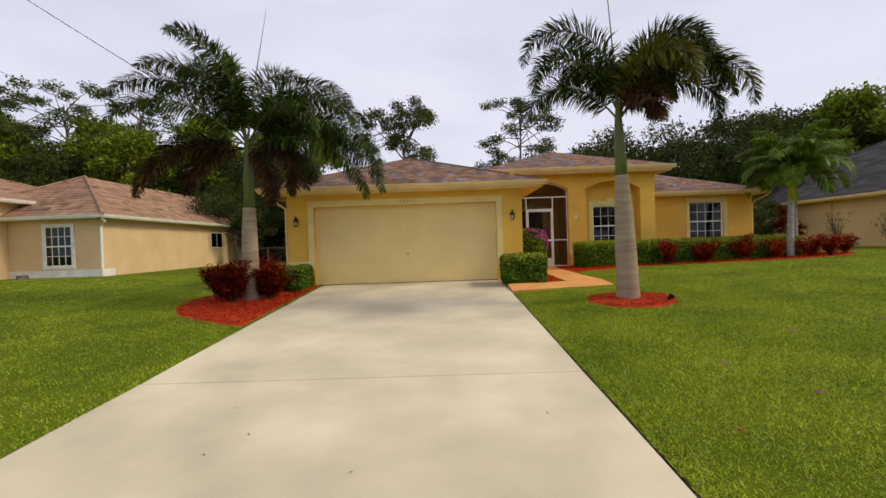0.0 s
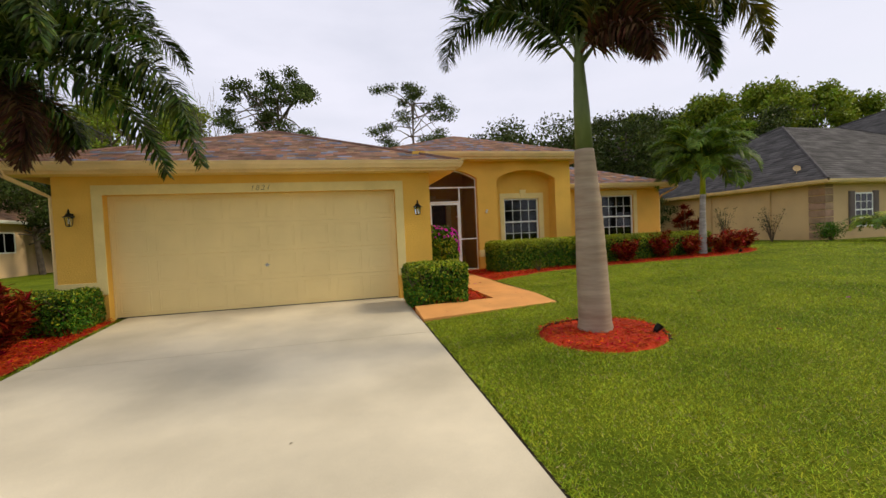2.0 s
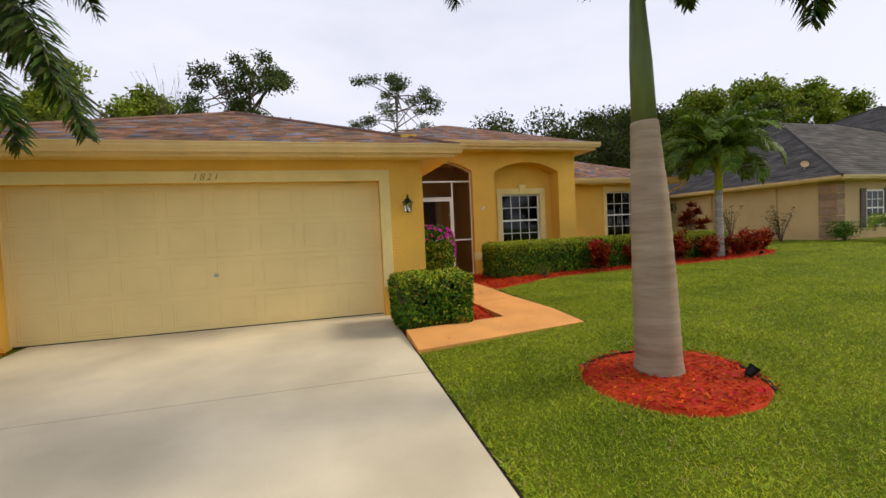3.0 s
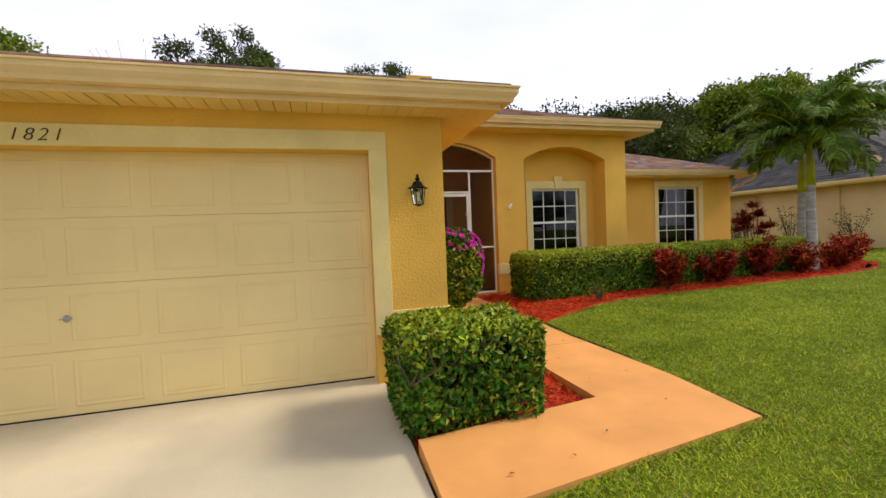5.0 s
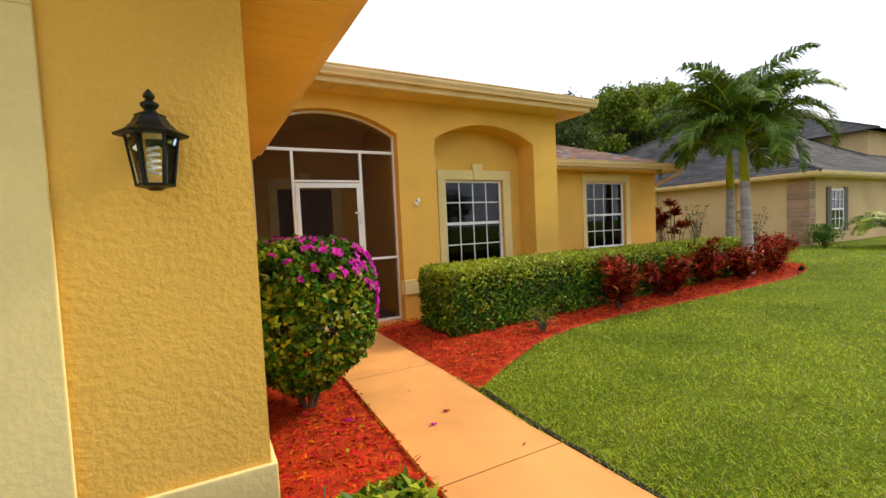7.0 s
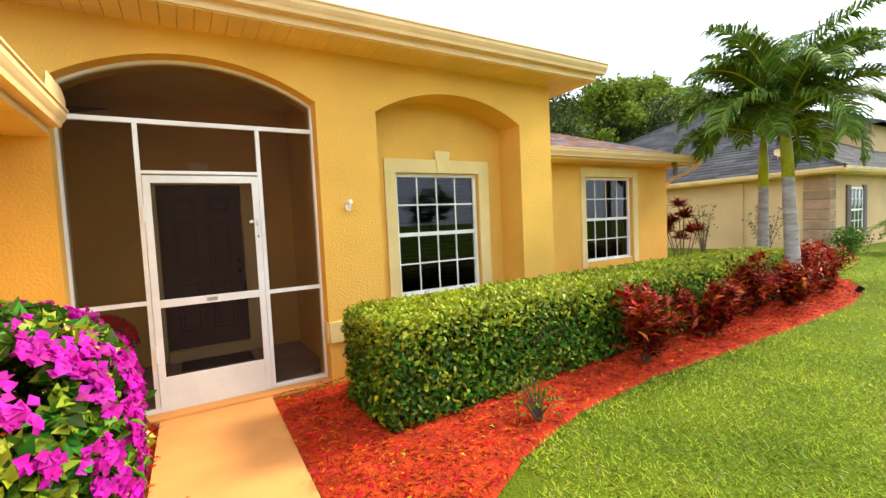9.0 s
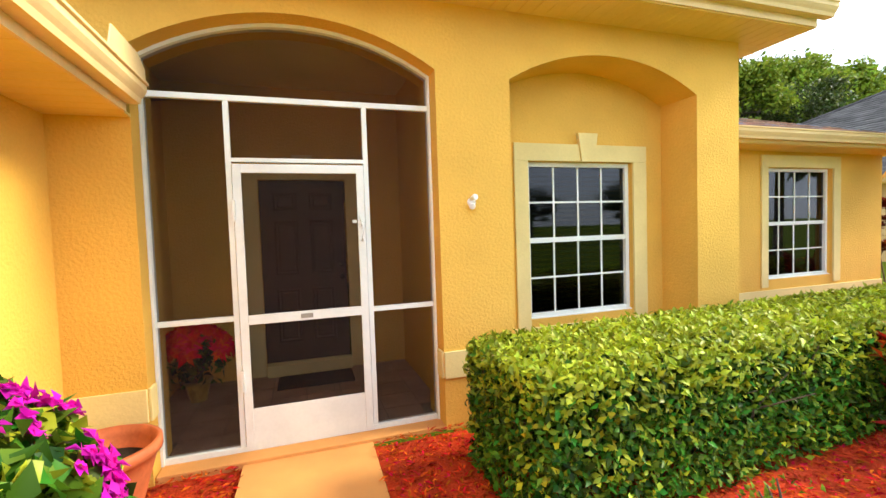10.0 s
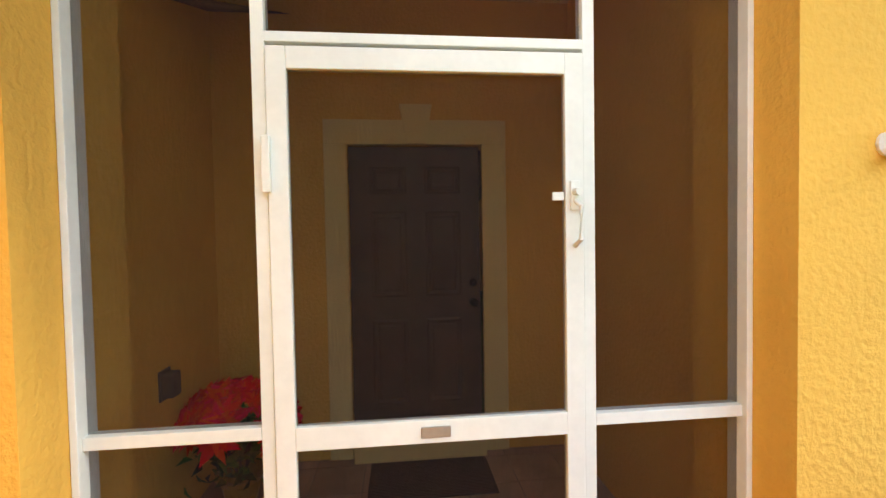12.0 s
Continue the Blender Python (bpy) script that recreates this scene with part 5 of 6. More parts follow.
def hedge(name, at, rz, sx, sy, sz, n, seed, label, size=0.05, wid=0.026, yellow=0.3, twigs=40, gap=1.0):
    rng = np.random.default_rng(seed)
    h = thing(name, at, label, "hedge", rz=rz)
    p, nn = rounded_box_points(rng, n, sx, sy, sz)
    keep = np.array([noise.noise(Vector(x) * 5.5) + 0.6 * noise.noise(Vector(x) * 14) > -0.62 * gap for x in p])
    p, nn = p[keep], nn[keep]
    k = len(p)
    top = np.clip((p[:, 2] / sz - 0.6) * 2.2, 0, 1)
    yel = rng.random(k) < yellow * (0.15 + top)
    for mask, mt, nm in ((~yel, hedge_m, "leaves"), (yel, hedge_y, "young_leaves")):
        v, f = foliage(rng, p[mask], nn[mask], 0.09, size, wid)
        raw(nm, v, f, mt, h, "glossy dark green leaves" if mt is hedge_m else "yellow-green young leaves", "stuff")
    bm = bmesh.new()
    rr = random.Random(seed)
    for _ in range(twigs):
        x, y = rr.uniform(-sx + 0.15, sx - 0.15), rr.uniform(-sy + 0.1, sy - 0.1)
        a = Vector((x, y, 0))
        b = Vector((x + rr.uniform(-.15, .15), y + rr.uniform(-.1, .1), sz * 0.5))
        tube(bm, [a, b], [0.013, 0.008], 5)
        for _ in range(3):
            tube(bm, [b, b + Vector((rr.uniform(-.25, .25), rr.uniform(-.25, .25), sz * rr.uniform(0.1, 0.42)))], [0.007, 0.003], 4)
    part("branch_frame", bm, twig_m, h)
    # dense inner leaves, with the hedge's inner shade put into their darker green
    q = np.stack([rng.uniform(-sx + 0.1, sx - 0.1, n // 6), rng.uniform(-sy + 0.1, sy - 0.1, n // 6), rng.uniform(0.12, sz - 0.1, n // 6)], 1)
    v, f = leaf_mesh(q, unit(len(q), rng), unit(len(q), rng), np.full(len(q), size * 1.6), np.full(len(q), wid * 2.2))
    raw("inner_leaves", v, f, inner_m, h, "inner leaves in a green darkened for shade", "stuff")
    return h


hedge("clipped_hedge", (3.0, 9.66, 0.0), 2, 0.53, 0.43, 0.71, 12500, 31, "waist-high clipped green hedge block beside the garage door", size=0.059, wid=0.03, yellow=0.75, twigs=90, gap=0.85)
hedge("clipped_hedge", (-2.98, 9.85, -0.04), 0, 0.53, 0.46, 0.63, 8000, 32, "low clipped green hedge block at the driveway edge", size=0.05, wid=0.026, yellow=0.35)
hedge("clipped_hedge", (9.45, 14.12, 0.05), 2.2, 3.82, 0.48, 0.87, 60000, 33, "long clipped green hedge with yellow-green top along the house front", size=0.058, wid=0.031, yellow=0.95, twigs=160, gap=1.05)


def bougainvillea():
    rng = np.random.default_rng(41)
    b = thing("bougainvillea", (3.66, 12.5, 0.0), "rounded green bougainvillea shrub covered in magenta blossoms", "shrub")
    n = 22000
    d = unit(n, rng)
    d[:, 2] = np.abs(d[:, 2]) * np.where(rng.random(n) < 0.45, -1, 1)
    ez = np.where(d[:, 2] > 0, 0.46, 0.78)
    sq = (np.abs(d) ** 3).sum(1, keepdims=True) ** (-1 / 3)
    p = d * sq * np.stack([np.full(n, 0.55), np.full(n, 0.55), ez], 1) + np.array([0, 0, 0.94])
    low = np.clip((p[:, 2] / 0.6) ** 0.6, 0.4, 1)
    p[:, 0] *= low
    p[:, 1] *= low
    nn = d.copy()
    hot = np.array([noise.noise(Vector(x) * 2.6 + Vector((3, 1, 2))) for x in p])
    keep = np.array([noise.noise(Vector(x) * 7) > -0.35 for x in p])
    side = (p[:, 0] * 0.75 + 0.1 * p[:, 1]) + (p[:, 2] - 0.95) * 0.55
    fine = np.array([noise.noise(Vector(x) * 7.5 + Vector((9, 4, 1))) for x in p])
    flower = (side + hot * 0.4 + (p[:, 2] - 1.0) * 0.5 > 0.26) & (fine + 0.35 * hot > 0.06) & (p[:, 2] > 0.45) & (p[:, 2] < 1.34) & (rng.random(n) < 0.6)
    flower |= (rng.random(n) < 0.05) & (p[:, 2] > 1.12)
    lf = keep & ~(flower & (rng.random(n) < 0.3))
    yl = lf & (rng.random(n) < 0.3)
    for m, mt, nm, s, w in ((lf & ~yl, hedge_m, "leaves", 0.066, 0.042), (yl, hedge_y, "young_leaves", 0.062, 0.038)):
        v, f = foliage(rng, p[m], nn[m], 0.1, s, w)
        raw(nm, v, f, mt, b, "", "stuff")
    idx = np.where(flower)[0]
    idx = idx[rng.random(len(idx)) < 0.36]
    base = np.repeat(p[idx] + nn[idx] * 0.025, 4, axis=0)
    nrm = np.repeat(nn[idx] + 0.3 * unit(len(idx), rng), 4, axis=0)
    dd = unit(len(base), rng)
    dd -= nrm * (dd * nrm).sum(1, keepdims=True) * 0.8
    dd /= np.linalg.norm(dd, axis=1, keepdims=True)
    v, f = leaf_mesh(base, dd, nrm, rng.uniform(0.026, 0.04, len(base)), rng.uniform(0.028, 0.04, len(base)), 0.2)
    raw("blossoms", v, f, magenta_m, b, "papery magenta bracts", "stuff")
    bm = bmesh.new()
    rr = random.Random(5)
    for _ in range(12):
        a = rr.uniform(0, 6.28)
        tube(bm, [(0.04 * math.cos(a), 0.04 * math.sin(a), -0.02), (0.15 * math.cos(a), 0.15 * math.sin(a), 0.35), (0.35 * math.cos(a), 0.35 * math.sin(a), 0.9)], [0.018, 0.012, 0.005], 5)
    part("branch_frame", bm, twig_m, b)


bougainvillea()


def croton(at, r, h, seed, label, n=1300, orange=0.25):
    rng = np.random.default_rng(seed)
    c = thing("red_croton", at, label, "shrub", "red crotons in the mulch beds")
    tips = []
    rr = random.Random(seed)
    for _ in range(11):
        a, q = rr.uniform(0, 6.28), rr.uniform(0.2, 1.0) * r
        t = Vector((q * math.cos(a), q * math.sin(a), h * rr.uniform(0.55, 0.98) * (1 - 0.25 * (q / r) ** 2)))
        m = Vector((t.x * 0.45, t.y * 0.45, t.z * 0.5))
        bm = bmesh.new()
        tube(bm, [(0.02 * math.cos(a), 0.02 * math.sin(a), -0.02), m, t], [0.01, 0.008, 0.004], 5)
        part("stem", bm, twig_m, c)
        tips += [t, t.lerp(m, 0.3), t.lerp(m, 0.6), t.lerp(m, 0.9), m * 0.8, m * 0.6]
    T = np.array(tips)
    pick = rng.integers(0, len(T), n)
    p = T[pick] + rng.normal(0, 0.055, (n, 3))
    p[:, 2] = np.clip(p[:, 2], 0.03, None)
    d = unit(n, rng)
    d[:, 2] = np.abs(d[:, 2]) * 0.7 + 0.1
    d /= np.linalg.norm(d, axis=1, keepdims=True)
    nor = np.array([0, 0, 1.0]) + 0.5 * unit(n, rng)
    o = rng.random(n) < orange
    for m, mt, nm in ((~o, croton_m, "leaves"), (o, croton_o, "young_leaves")):
        v, f = leaf_mesh(p[m], d[m], nor[m], rng.uniform(0.09, 0.17, m.sum()), rng.uniform(0.03, 0.055, m.sum()), 0.25)
        raw(nm, v, f, mt, c, "", "stuff")


for i, (x, y, r, h) in enumerate(((8.4, 13.3, 0.4, 0.75), (9.75, 13.35, 0.42, 0.62), (11.15, 13.55, 0.38, 0.8), (12.1, 13.45, 0.38, 0.6), (13.3, 13.5, 0.42, 0.75), (14.3, 13.9, 0.42, 0.7), (15.1, 14.2, 0.4, 0.65))):
    croton((x, y, ground_z(x, y) + 0.02), r, h, 50 + i, "leafy red and orange croton shrub in front of the clipped hedge" if i < 4 else "leafy red croton shrub at the foot of the palms", orange=0.55)
for i, (x, y, r, h) in enumerate(((-4.15, 8.75, 0.42, 0.85), (-3.55, 8.15, 0.45, 0.9), (-2.95, 8.55, 0.42, 0.85), (-3.2, 9.1, 0.4, 0.8))):
    croton((x, y, ground_z(x, y) + 0.01), r, h, 60 + i, "dark red croton shrub round the foxtail palm", orange=0.06, n=2400)


def cordyline(at, h, seed):
    rng = np.random.default_rng(seed)
    c = thing("red_ti_plant", at, "tall red ti plant with tufts of leaves on bare canes", "shrub")
    rr = random.Random(seed)
    P = []
    for _ in range(8):
        a = rr.uniform(0, 6.28)
        t = Vector((0.5 * rr.random() * math.cos(a), 0.5 * rr.random() * math.sin(a), h * rr.uniform(0.45, 0.95)))
        bm = bmesh.new()
        tube(bm, [(t.x * 0.2, t.y * 0.2, -0.02), t], [0.018, 0.01], 5)
        part("cane", bm, twig_m, c)
        P.append(t)
    T = np.array(P)
    n = 600
    p = T[rng.integers(0, len(T), n)] + rng.normal(0, 0.03, (n, 3))
    d = unit(n, rng)
    d[:, 2] = np.abs(d[:, 2]) * 0.6
    v, f = leaf_mesh(p, d, np.array([0, 0, 1.0]) + 0.3 * unit(n, rng), rng.uniform(0.18, 0.32, n), rng.uniform(0.04, 0.07, n))
    raw("leaves", v, f, croton_m, c, "", "stuff")


cordyline((15.2, 16.9, 0.2), 1.7, 71)
cordyline((16.0, 17.8, 0.2), 1.5, 72)


def shrub(name, at, r, h, seed, n, label, mats=(None,), size=0.08, wid=0.035, stems=9, sparse=False):
    rng = np.random.default_rng(seed)
    s = thing(name, at, label, "shrub")
    bm = bmesh.new()
    rr = random.Random(seed)
    T = []
    for _ in range(stems):
        a, q = rr.uniform(0, 6.28), rr.uniform(0.1, 0.9) * r
        t = Vector((q * math.cos(a), q * math.sin(a), h * rr.uniform(0.6, 1.0)))
        tube(bm, [(0, 0, -0.02), Vector((t.x * 0.3, t.y * 0.3, t.z * 0.4)), t], [0.02, 0.012, 0.004], 5)
        T += [t, t * 0.8, t * 0.6]
    part("branch_frame", bm, twig_m, s)
    T = np.array(T)
    p = T[rng.integers(0, len(T), n)] + rng.normal(0, (0.05 if sparse else 0.14) * r * 2, (n, 3))
    p[:, 2] = np.clip(p[:, 2], 0.03, h)
    v, f = leaf_mesh(p, unit(n, rng), unit(n, rng), rng.uniform(0.7, 1.2, n) * size, np.full(n, wid))
    raw("leaves", v, f, mats[0] or hedge_m, s, "", "stuff")


for i, (x, y, h) in enumerate(((18.2, 18.0, 1.6), (19.4, 16.8, 1.5), (17.5, 19.4, 1.4))):
    shrub("straggly_shrub", (x, y, 0.2), 0.6, h, 80 + i, 260, "straggly thin shrub against the beige house wall", (tree_leaf,), sparse=True, stems=14)
shrub("low_green_shrub", (20.4, 15.2, 0.2), 0.5, 0.75, 90, 1600, "low round green shrub at the corner of the beige house")
shrub("small_orange_flower_plant", (6.7, 13.05, 0.04), 0.2, 0.34, 91, 160, "small plant with orange flowers in the red mulch", (tree_leaf_y,), size=0.045, wid=0.025)


def date_palm_bush():
    rng = np.random.default_rng(95)
    b = thing("pygmy_date_palm", (21.2, 13.6, 0.1), "bushy fine-leaved pygmy date palm beside the beige house", "palm")
    for i in range(34):
        add_frond(b, (rng.uniform(-.25, .25), rng.uniform(-.25, .25), 0.25 + 0.02 * i), i * 2.4, rng, rng.uniform(1.3, 1.8), 1.35 - 0.03 * i, 1.7, frond_g if i % 3 else hedge_y, pairs=40, leaf_len=0.3, leaf_w=0.03, plume=0.3, hang=0.2)
    bm = bmesh.new()
    tube(bm, [(0, 0, -0.1), (0, 0, 0.9)], [0.15, 0.12], 10)
    part("trunk", bm, bark_m, b)


date_palm_bush()


# ---- background trees ----
def tree(name, kind, h, r, seed, label, leaf, clumps=26, per=260, size=0.3, at=(0, 0, 0), bare=False, trunk_r=0.25, base=0.35, flat=0.6):
    rng = np.random.default_rng(seed)
    rr = random.Random(seed)
    t = thing(name, at, label, "tree")
    bm = bmesh.new()
    bend = Vector((rr.uniform(-.6, .6), rr.uniform(-.6, .6), 0))
    spine = [Vector((0, 0, -0.3)), Vector((0, 0, h * 0.3)) + bend * 0.5, Vector((0, 0, h * 0.62)) + bend, Vector((0, 0, h * 0.9)) + bend * 1.3]
    tube(bm, spine, [trunk_r, trunk_r * 0.75, trunk_r * 0.5, trunk_r * 0.15], 8)
    C = []
    for i in range(clumps):
        a = i * 2.4 + rr.uniform(-.4, .4)
        k = rr.uniform(base, 1.0)
        prof = math.sin(min(1, (1 - k) / (1 - base) * 1.1 + 0.18) * math.pi * 0.6) if kind != "pine" else min(1.0, 0.45 + 1.3 * math.sqrt(max(0, (1 - k) / (1 - base))) * 0.62)
        q = r * prof * rr.uniform(0.45, 1.0)
        c = Vector((q * math.cos(a), q * math.sin(a), h * k)) + bend
        s = spine[2].lerp(spine[3], rr.random()) if k > 0.65 else spine[1].lerp(spine[2], max(0, (k - 0.2)))
        m = s.lerp(c, 0.5) + Vector((0, 0, -0.25 if kind != "pine" else 0.2))
        tube(bm, [s, m, c], [trunk_r * 0.3, trunk_r * 0.18, trunk_r * 0.05], 5)
        if bare:
            for _ in range(7):
                e = c + Vector((rr.uniform(-1, 1), rr.uniform(-1, 1), rr.uniform(0.2, 1.4)))
                tube(bm, [m, m.lerp(e, 0.5) + Vector((0, 0, .1)), e], [trunk_r * 0.08, trunk_r * 0.05, 0.008], 4)
        C.append(c)
    part("trunk", bm, tree_bark, t, "trunk with spreading limbs")
    if not bare:
        C = np.array([tuple(c) for c in C])
        n = clumps * per
        pick = np.repeat(np.arange(clumps), per)
        cr = rng.uniform(0.55, 1.15, clumps) * r * (0.34 if kind != "pine" else 0.2)
        d = unit(n, rng)
        rad = rng.random(n) ** 0.45
        p = C[pick] + d * (rad * cr[pick])[:, None] * np.array([1, 1, flat])
        p += rng.normal(0, 0.12, (n, 3))
        v, f = quads(p, unit(n, rng), unit(n, rng), rng.uniform(0.6, 1.3, n) * size, rng.uniform(0.5, 1.0, n) * size * 0.6)
        raw("crown", v, f, leaf, t, "", "stuff")
    return t


def far_trees():
    oak = tree("oak_tree", "oak", 9.5, 4.6, 101, "dark green broad oak behind the houses", tree_leaf, 34, 420, 0.26, (24, 33, 0.1))
    oak2 = tree("oak_tree", "oak", 8.2, 4.2, 102, "dark green oak with a ragged crown", tree_leaf, 30, 420, 0.26, (17.5, 36, 0.1), base=0.2)
    bright = tree("bright_green_tree", "oak", 13.5, 4.6, 103, "tall tree with bright yellow-green foliage", tree_leaf_y, 30, 300, 0.42, (43, 37, 0.1), flat=0.8, trunk_r=0.3)
    pine = tree("slash_pine", "pine", 15.1, 4.5, 104, "tall slash pine with an open tufted crown", pine_leaf, 38, 260, 0.22, (8.0, 41, 0), base=0.55, trunk_r=0.2, flat=0.45)
    pine2 = tree("slash_pine", "pine", 10.6, 3.0, 105, "tall slash pine with a dense flat crown", pine_leaf, 40, 330, 0.17, (-2.1, 29, 0), base=0.55, trunk_r=0.2, flat=0.45)
    tree("bare_tree", "oak", 9.4, 2.4, 106, "leafless grey tree behind the roof", tree_leaf, 14, 1, 0.1, (-6.0, 30, 0), bare=True, trunk_r=0.1)
    tree("bare_tree", "oak", 9.6, 2.2, 109, "leafless twiggy grey tree behind the roof", tree_leaf, 14, 1, 0.1, (-9.8, 29, 0), bare=True, trunk_r=0.09)
    small = tree("bright_green_tree", "oak", 9.7, 2.3, 107, "small yellow-green tree behind the garage", tree_leaf_y, 18, 300, 0.22, (-8.6, 28, 0), base=0.45)

    def put(src, x, y, s, rz, label=""):
        o = copy_thing(src, pose(x, y, 0.0, 0, 0, rz) @ Matrix.Scale(s, 4))
        if label:
            o["label"] = label
    rr = random.Random(9)
    for x, y, s in ((29, 36, 1.05), (34, 37, 1.2), (21, 31, 0.65), (14.5, 40, 0.6), (26, 38, 1.0), (38, 33, 1.1), (48, 40, 1.35), (56, 42, 1.3), (30, 42, 1.25), (19, 24.5, 0.42), (23, 27, 0.6)):
        put(oak if rr.random() < 0.5 else oak2, x, y, s, rr.uniform(0, 360))
    for x, y, s in ((28, 34, 0.76), (33, 34, 0.85), (51, 38, 1.1), (38, 39, 0.9), (60, 40, 1.05), (46, 40, 1.1)):
        put(bright, x, y, s, rr.uniform(0, 360))
    for x, y, s in ((-13, 31, 0.75), (-17, 33, 0.85), (-22, 34, 0.9), (-27, 33, 0.92), (-33, 33, 0.9), (-38, 31, 0.95), (-20, 38, 1.1), (-30, 40, 1.15), (-12.5, 27, 0.62), (-16, 40, 0.95), (-44, 34, 1.1), (-10.5, 33, 0.7), (-7.5, 35, 0.6), (-25, 28.5, 0.8), (-36, 36, 1.0)):
        put(oak if rr.random() < 0.5 else oak2, x, y, s, rr.uniform(0, 360))
    for x, y, s in ((-31, 30, 0.98), (-36.5, 32, 1.05), (-26, 31, 0.95), (-21, 30, 0.9)):
        put(pine, x, y, s * 0.93, rr.uniform(0, 360))
    for x, y, s in ((-28.5, 29.5, 0.82), (-18, 33, 0.88), (-42, 34, 1.0), (-23, 31, 0.85), (-34, 30, 0.9), (-14.5, 34, 0.8), (-31, 28, 0.75), (-20.5, 28, 0.72), (-38, 29, 0.85)):
        put(bright, x, y, s * 0.93, rr.uniform(0, 360))
    put(bright, -13, 45, 1.0, 40)
    for x, y, s in ((15.4, 36, 1.12), (19.5, 33, 1.2), (17.4, 38, 1.25)):
        put(oak2, x, y, s, rr.uniform(0, 360))
    put(small, 0.9 * 6, 60, 1.0, 30); put(small, 3.2, 58, 0.9, 100)
    # across the street, seen in the window glass
    for x, y, s in ((-14, -34, 0.8), (-4, -36, 0.7), (6, -33, 0.75), (16, -36, 0.9), (26, -34, 0.8), (36, -36, 0.85), (-24, -36, 0.9), (48, -30, 0.9), (11, -40, 0.9)):
        put(oak if rr.random() < 0.5 else oak2, x, y, s, rr.uniform(0, 360))


far_trees()


def woods():
    """The dark mass of undergrowth between the trunks."""
    rng = np.random.default_rng(77)
    spans = [(-50, -8, 30, 38, 6.0), (12, 62, 36, 44, 6.0), (-9, 13, 44, 50, 3.0), (16, 34, 29, 33, 4.0)]
    V, F_, base = [], [], 0
    for x0, x1, y0, y1, h in spans:
        n = int((x1 - x0) * 420)
        x = rng.uniform(x0, x1, n)
        top = h * (0.75 + 0.35 * np.sin(x * 0.9) * np.sin(x * 0.37 + 1))
        p = np.stack([x, rng.uniform(y0, y1, n), rng.random(n) * top], 1)
        v, f = quads(p, unit(n, rng), unit(n, rng), rng.uniform(0.4, 0.8, n), rng.uniform(0.25, 0.5, n))
        V.append(v); F_.append(f + base); base += len(v)
    raw("undergrowth", np.concatenate(V), np.concatenate(F_), tree_leaf, kind="stuff", category="woods", label="dark tangled undergrowth behind the houses")


woods()


# ---- lawn ----
def lawn():
    rng = np.random.default_rng(88)
    zones = [(2.5, 6.2, -0.6, 12.4, 7500, 1.1), (6.2, 10.5, 0.5, 13.2, 2800, 1.3), (10.5, 22, 3, 15.5, 380, 1.7), (-7, -2.2, 1.2, 13, 2000, 1.3), (-16, -7, 3, 16, 420, 1.7), (-7, -3.2, 13, 20, 300, 1.6), (13, 21, 13.2, 17, 300, 1.6)]
    polys = [WALK, BED_A, BED_B, BED_L, BED_P]
    boxes = [(min(q[0] for q in p), max(q[0] for q in p), min(q[1] for q in p), max(q[1] for q in p)) for p in polys]
    P, S = [], []
    for x0, x1, y0, y1, dens, sc in zones:
        n = int((x1 - x0) * (y1 - y0) * dens)
        x, y = rng.uniform(x0, x1, n), rng.uniform(y0, y1, n)
        bare = np.sin(x * 7 + 2 * np.sin(y * 5)) * np.sin(y * 8 + 1.7 * np.sin(x * 6)) + 0.5 * np.sin(x * 17 + 3 * np.sin(y * 13))
        ok = (x > DRIVE[1] + 0.03) | (x < DRIVE[0] + 0.005)
        ok &= ~((y > 10.3) & (x > -3.2) & (x < 3.3)) & ~((y > 14.8) & (x > 3) & (x < 8.8)) & ~((y > 15.9) & (x > 8.7) & (x < 13.2)) & ~((x < -13.0) & (y > 16.5)) & ~((x > 21) & (y > 15.8))
        ok &= (bare < 0.6) | (rng.random(n) < 0.6)
        for poly, (a, b, c, d) in zip(polys, boxes):
            near = np.where(ok & (x > a) & (x < b) & (y > c) & (y < d))[0]
            px, py = np.array([q[0] for q in poly]), np.array([q[1] for q in poly])
            qx, qy = np.roll(px, -1), np.roll(py, -1)
            X, Yy = x[near][:, None], y[near][:, None]
            with np.errstate(divide="ignore", invalid="ignore"):
                cross = ((py > Yy) != (qy > Yy)) & (X < (qx - px) * (Yy - py) / (qy - py) + px)
            ok[near[cross.sum(1) % 2 == 1]] = False
        x, y = x[ok], y[ok]
        P.append(np.stack([x, y, [ground_z(a, b) for a, b in zip(x, y)]], 1))
        S.append(np.full(len(x), sc))
    p, s = np.concatenate(P), np.concatenate(S)
    n = len(p)
    a = rng.uniform(0, 2 * math.pi, n)
    d = np.stack([np.cos(a), np.sin(a), rng.uniform(0.15, 1.0, n)], 1)
    d /= np.linalg.norm(d, axis=1, keepdims=True)
    b = a + math.pi / 2 + rng.uniform(-.5, .5, n)
    w = np.stack([np.cos(b), np.sin(b), np.zeros(n)], 1) * (s * rng.uniform(0.0028, 0.005, n))[:, None]
    L = (s * rng.uniform(0.02, 0.05, n))[:, None]
    p[:, 2] -= 0.004
    v = np.stack([p - w, p + w, p + d * L], 1)
    dry = rng.random(n) < 0.07
    for m, mt, nm, lb in ((~dry, blade_m, "lawn_grass", "dense green coarse lawn grass"), (dry, dry_blade, "dry_grass", "scattered straw-coloured grass blades")):
        raw(nm, v[m].reshape(-1, 3), np.arange(m.sum() * 3).reshape(-1, 3), mt, kind="stuff", category="grass", label=lb)


lawn()


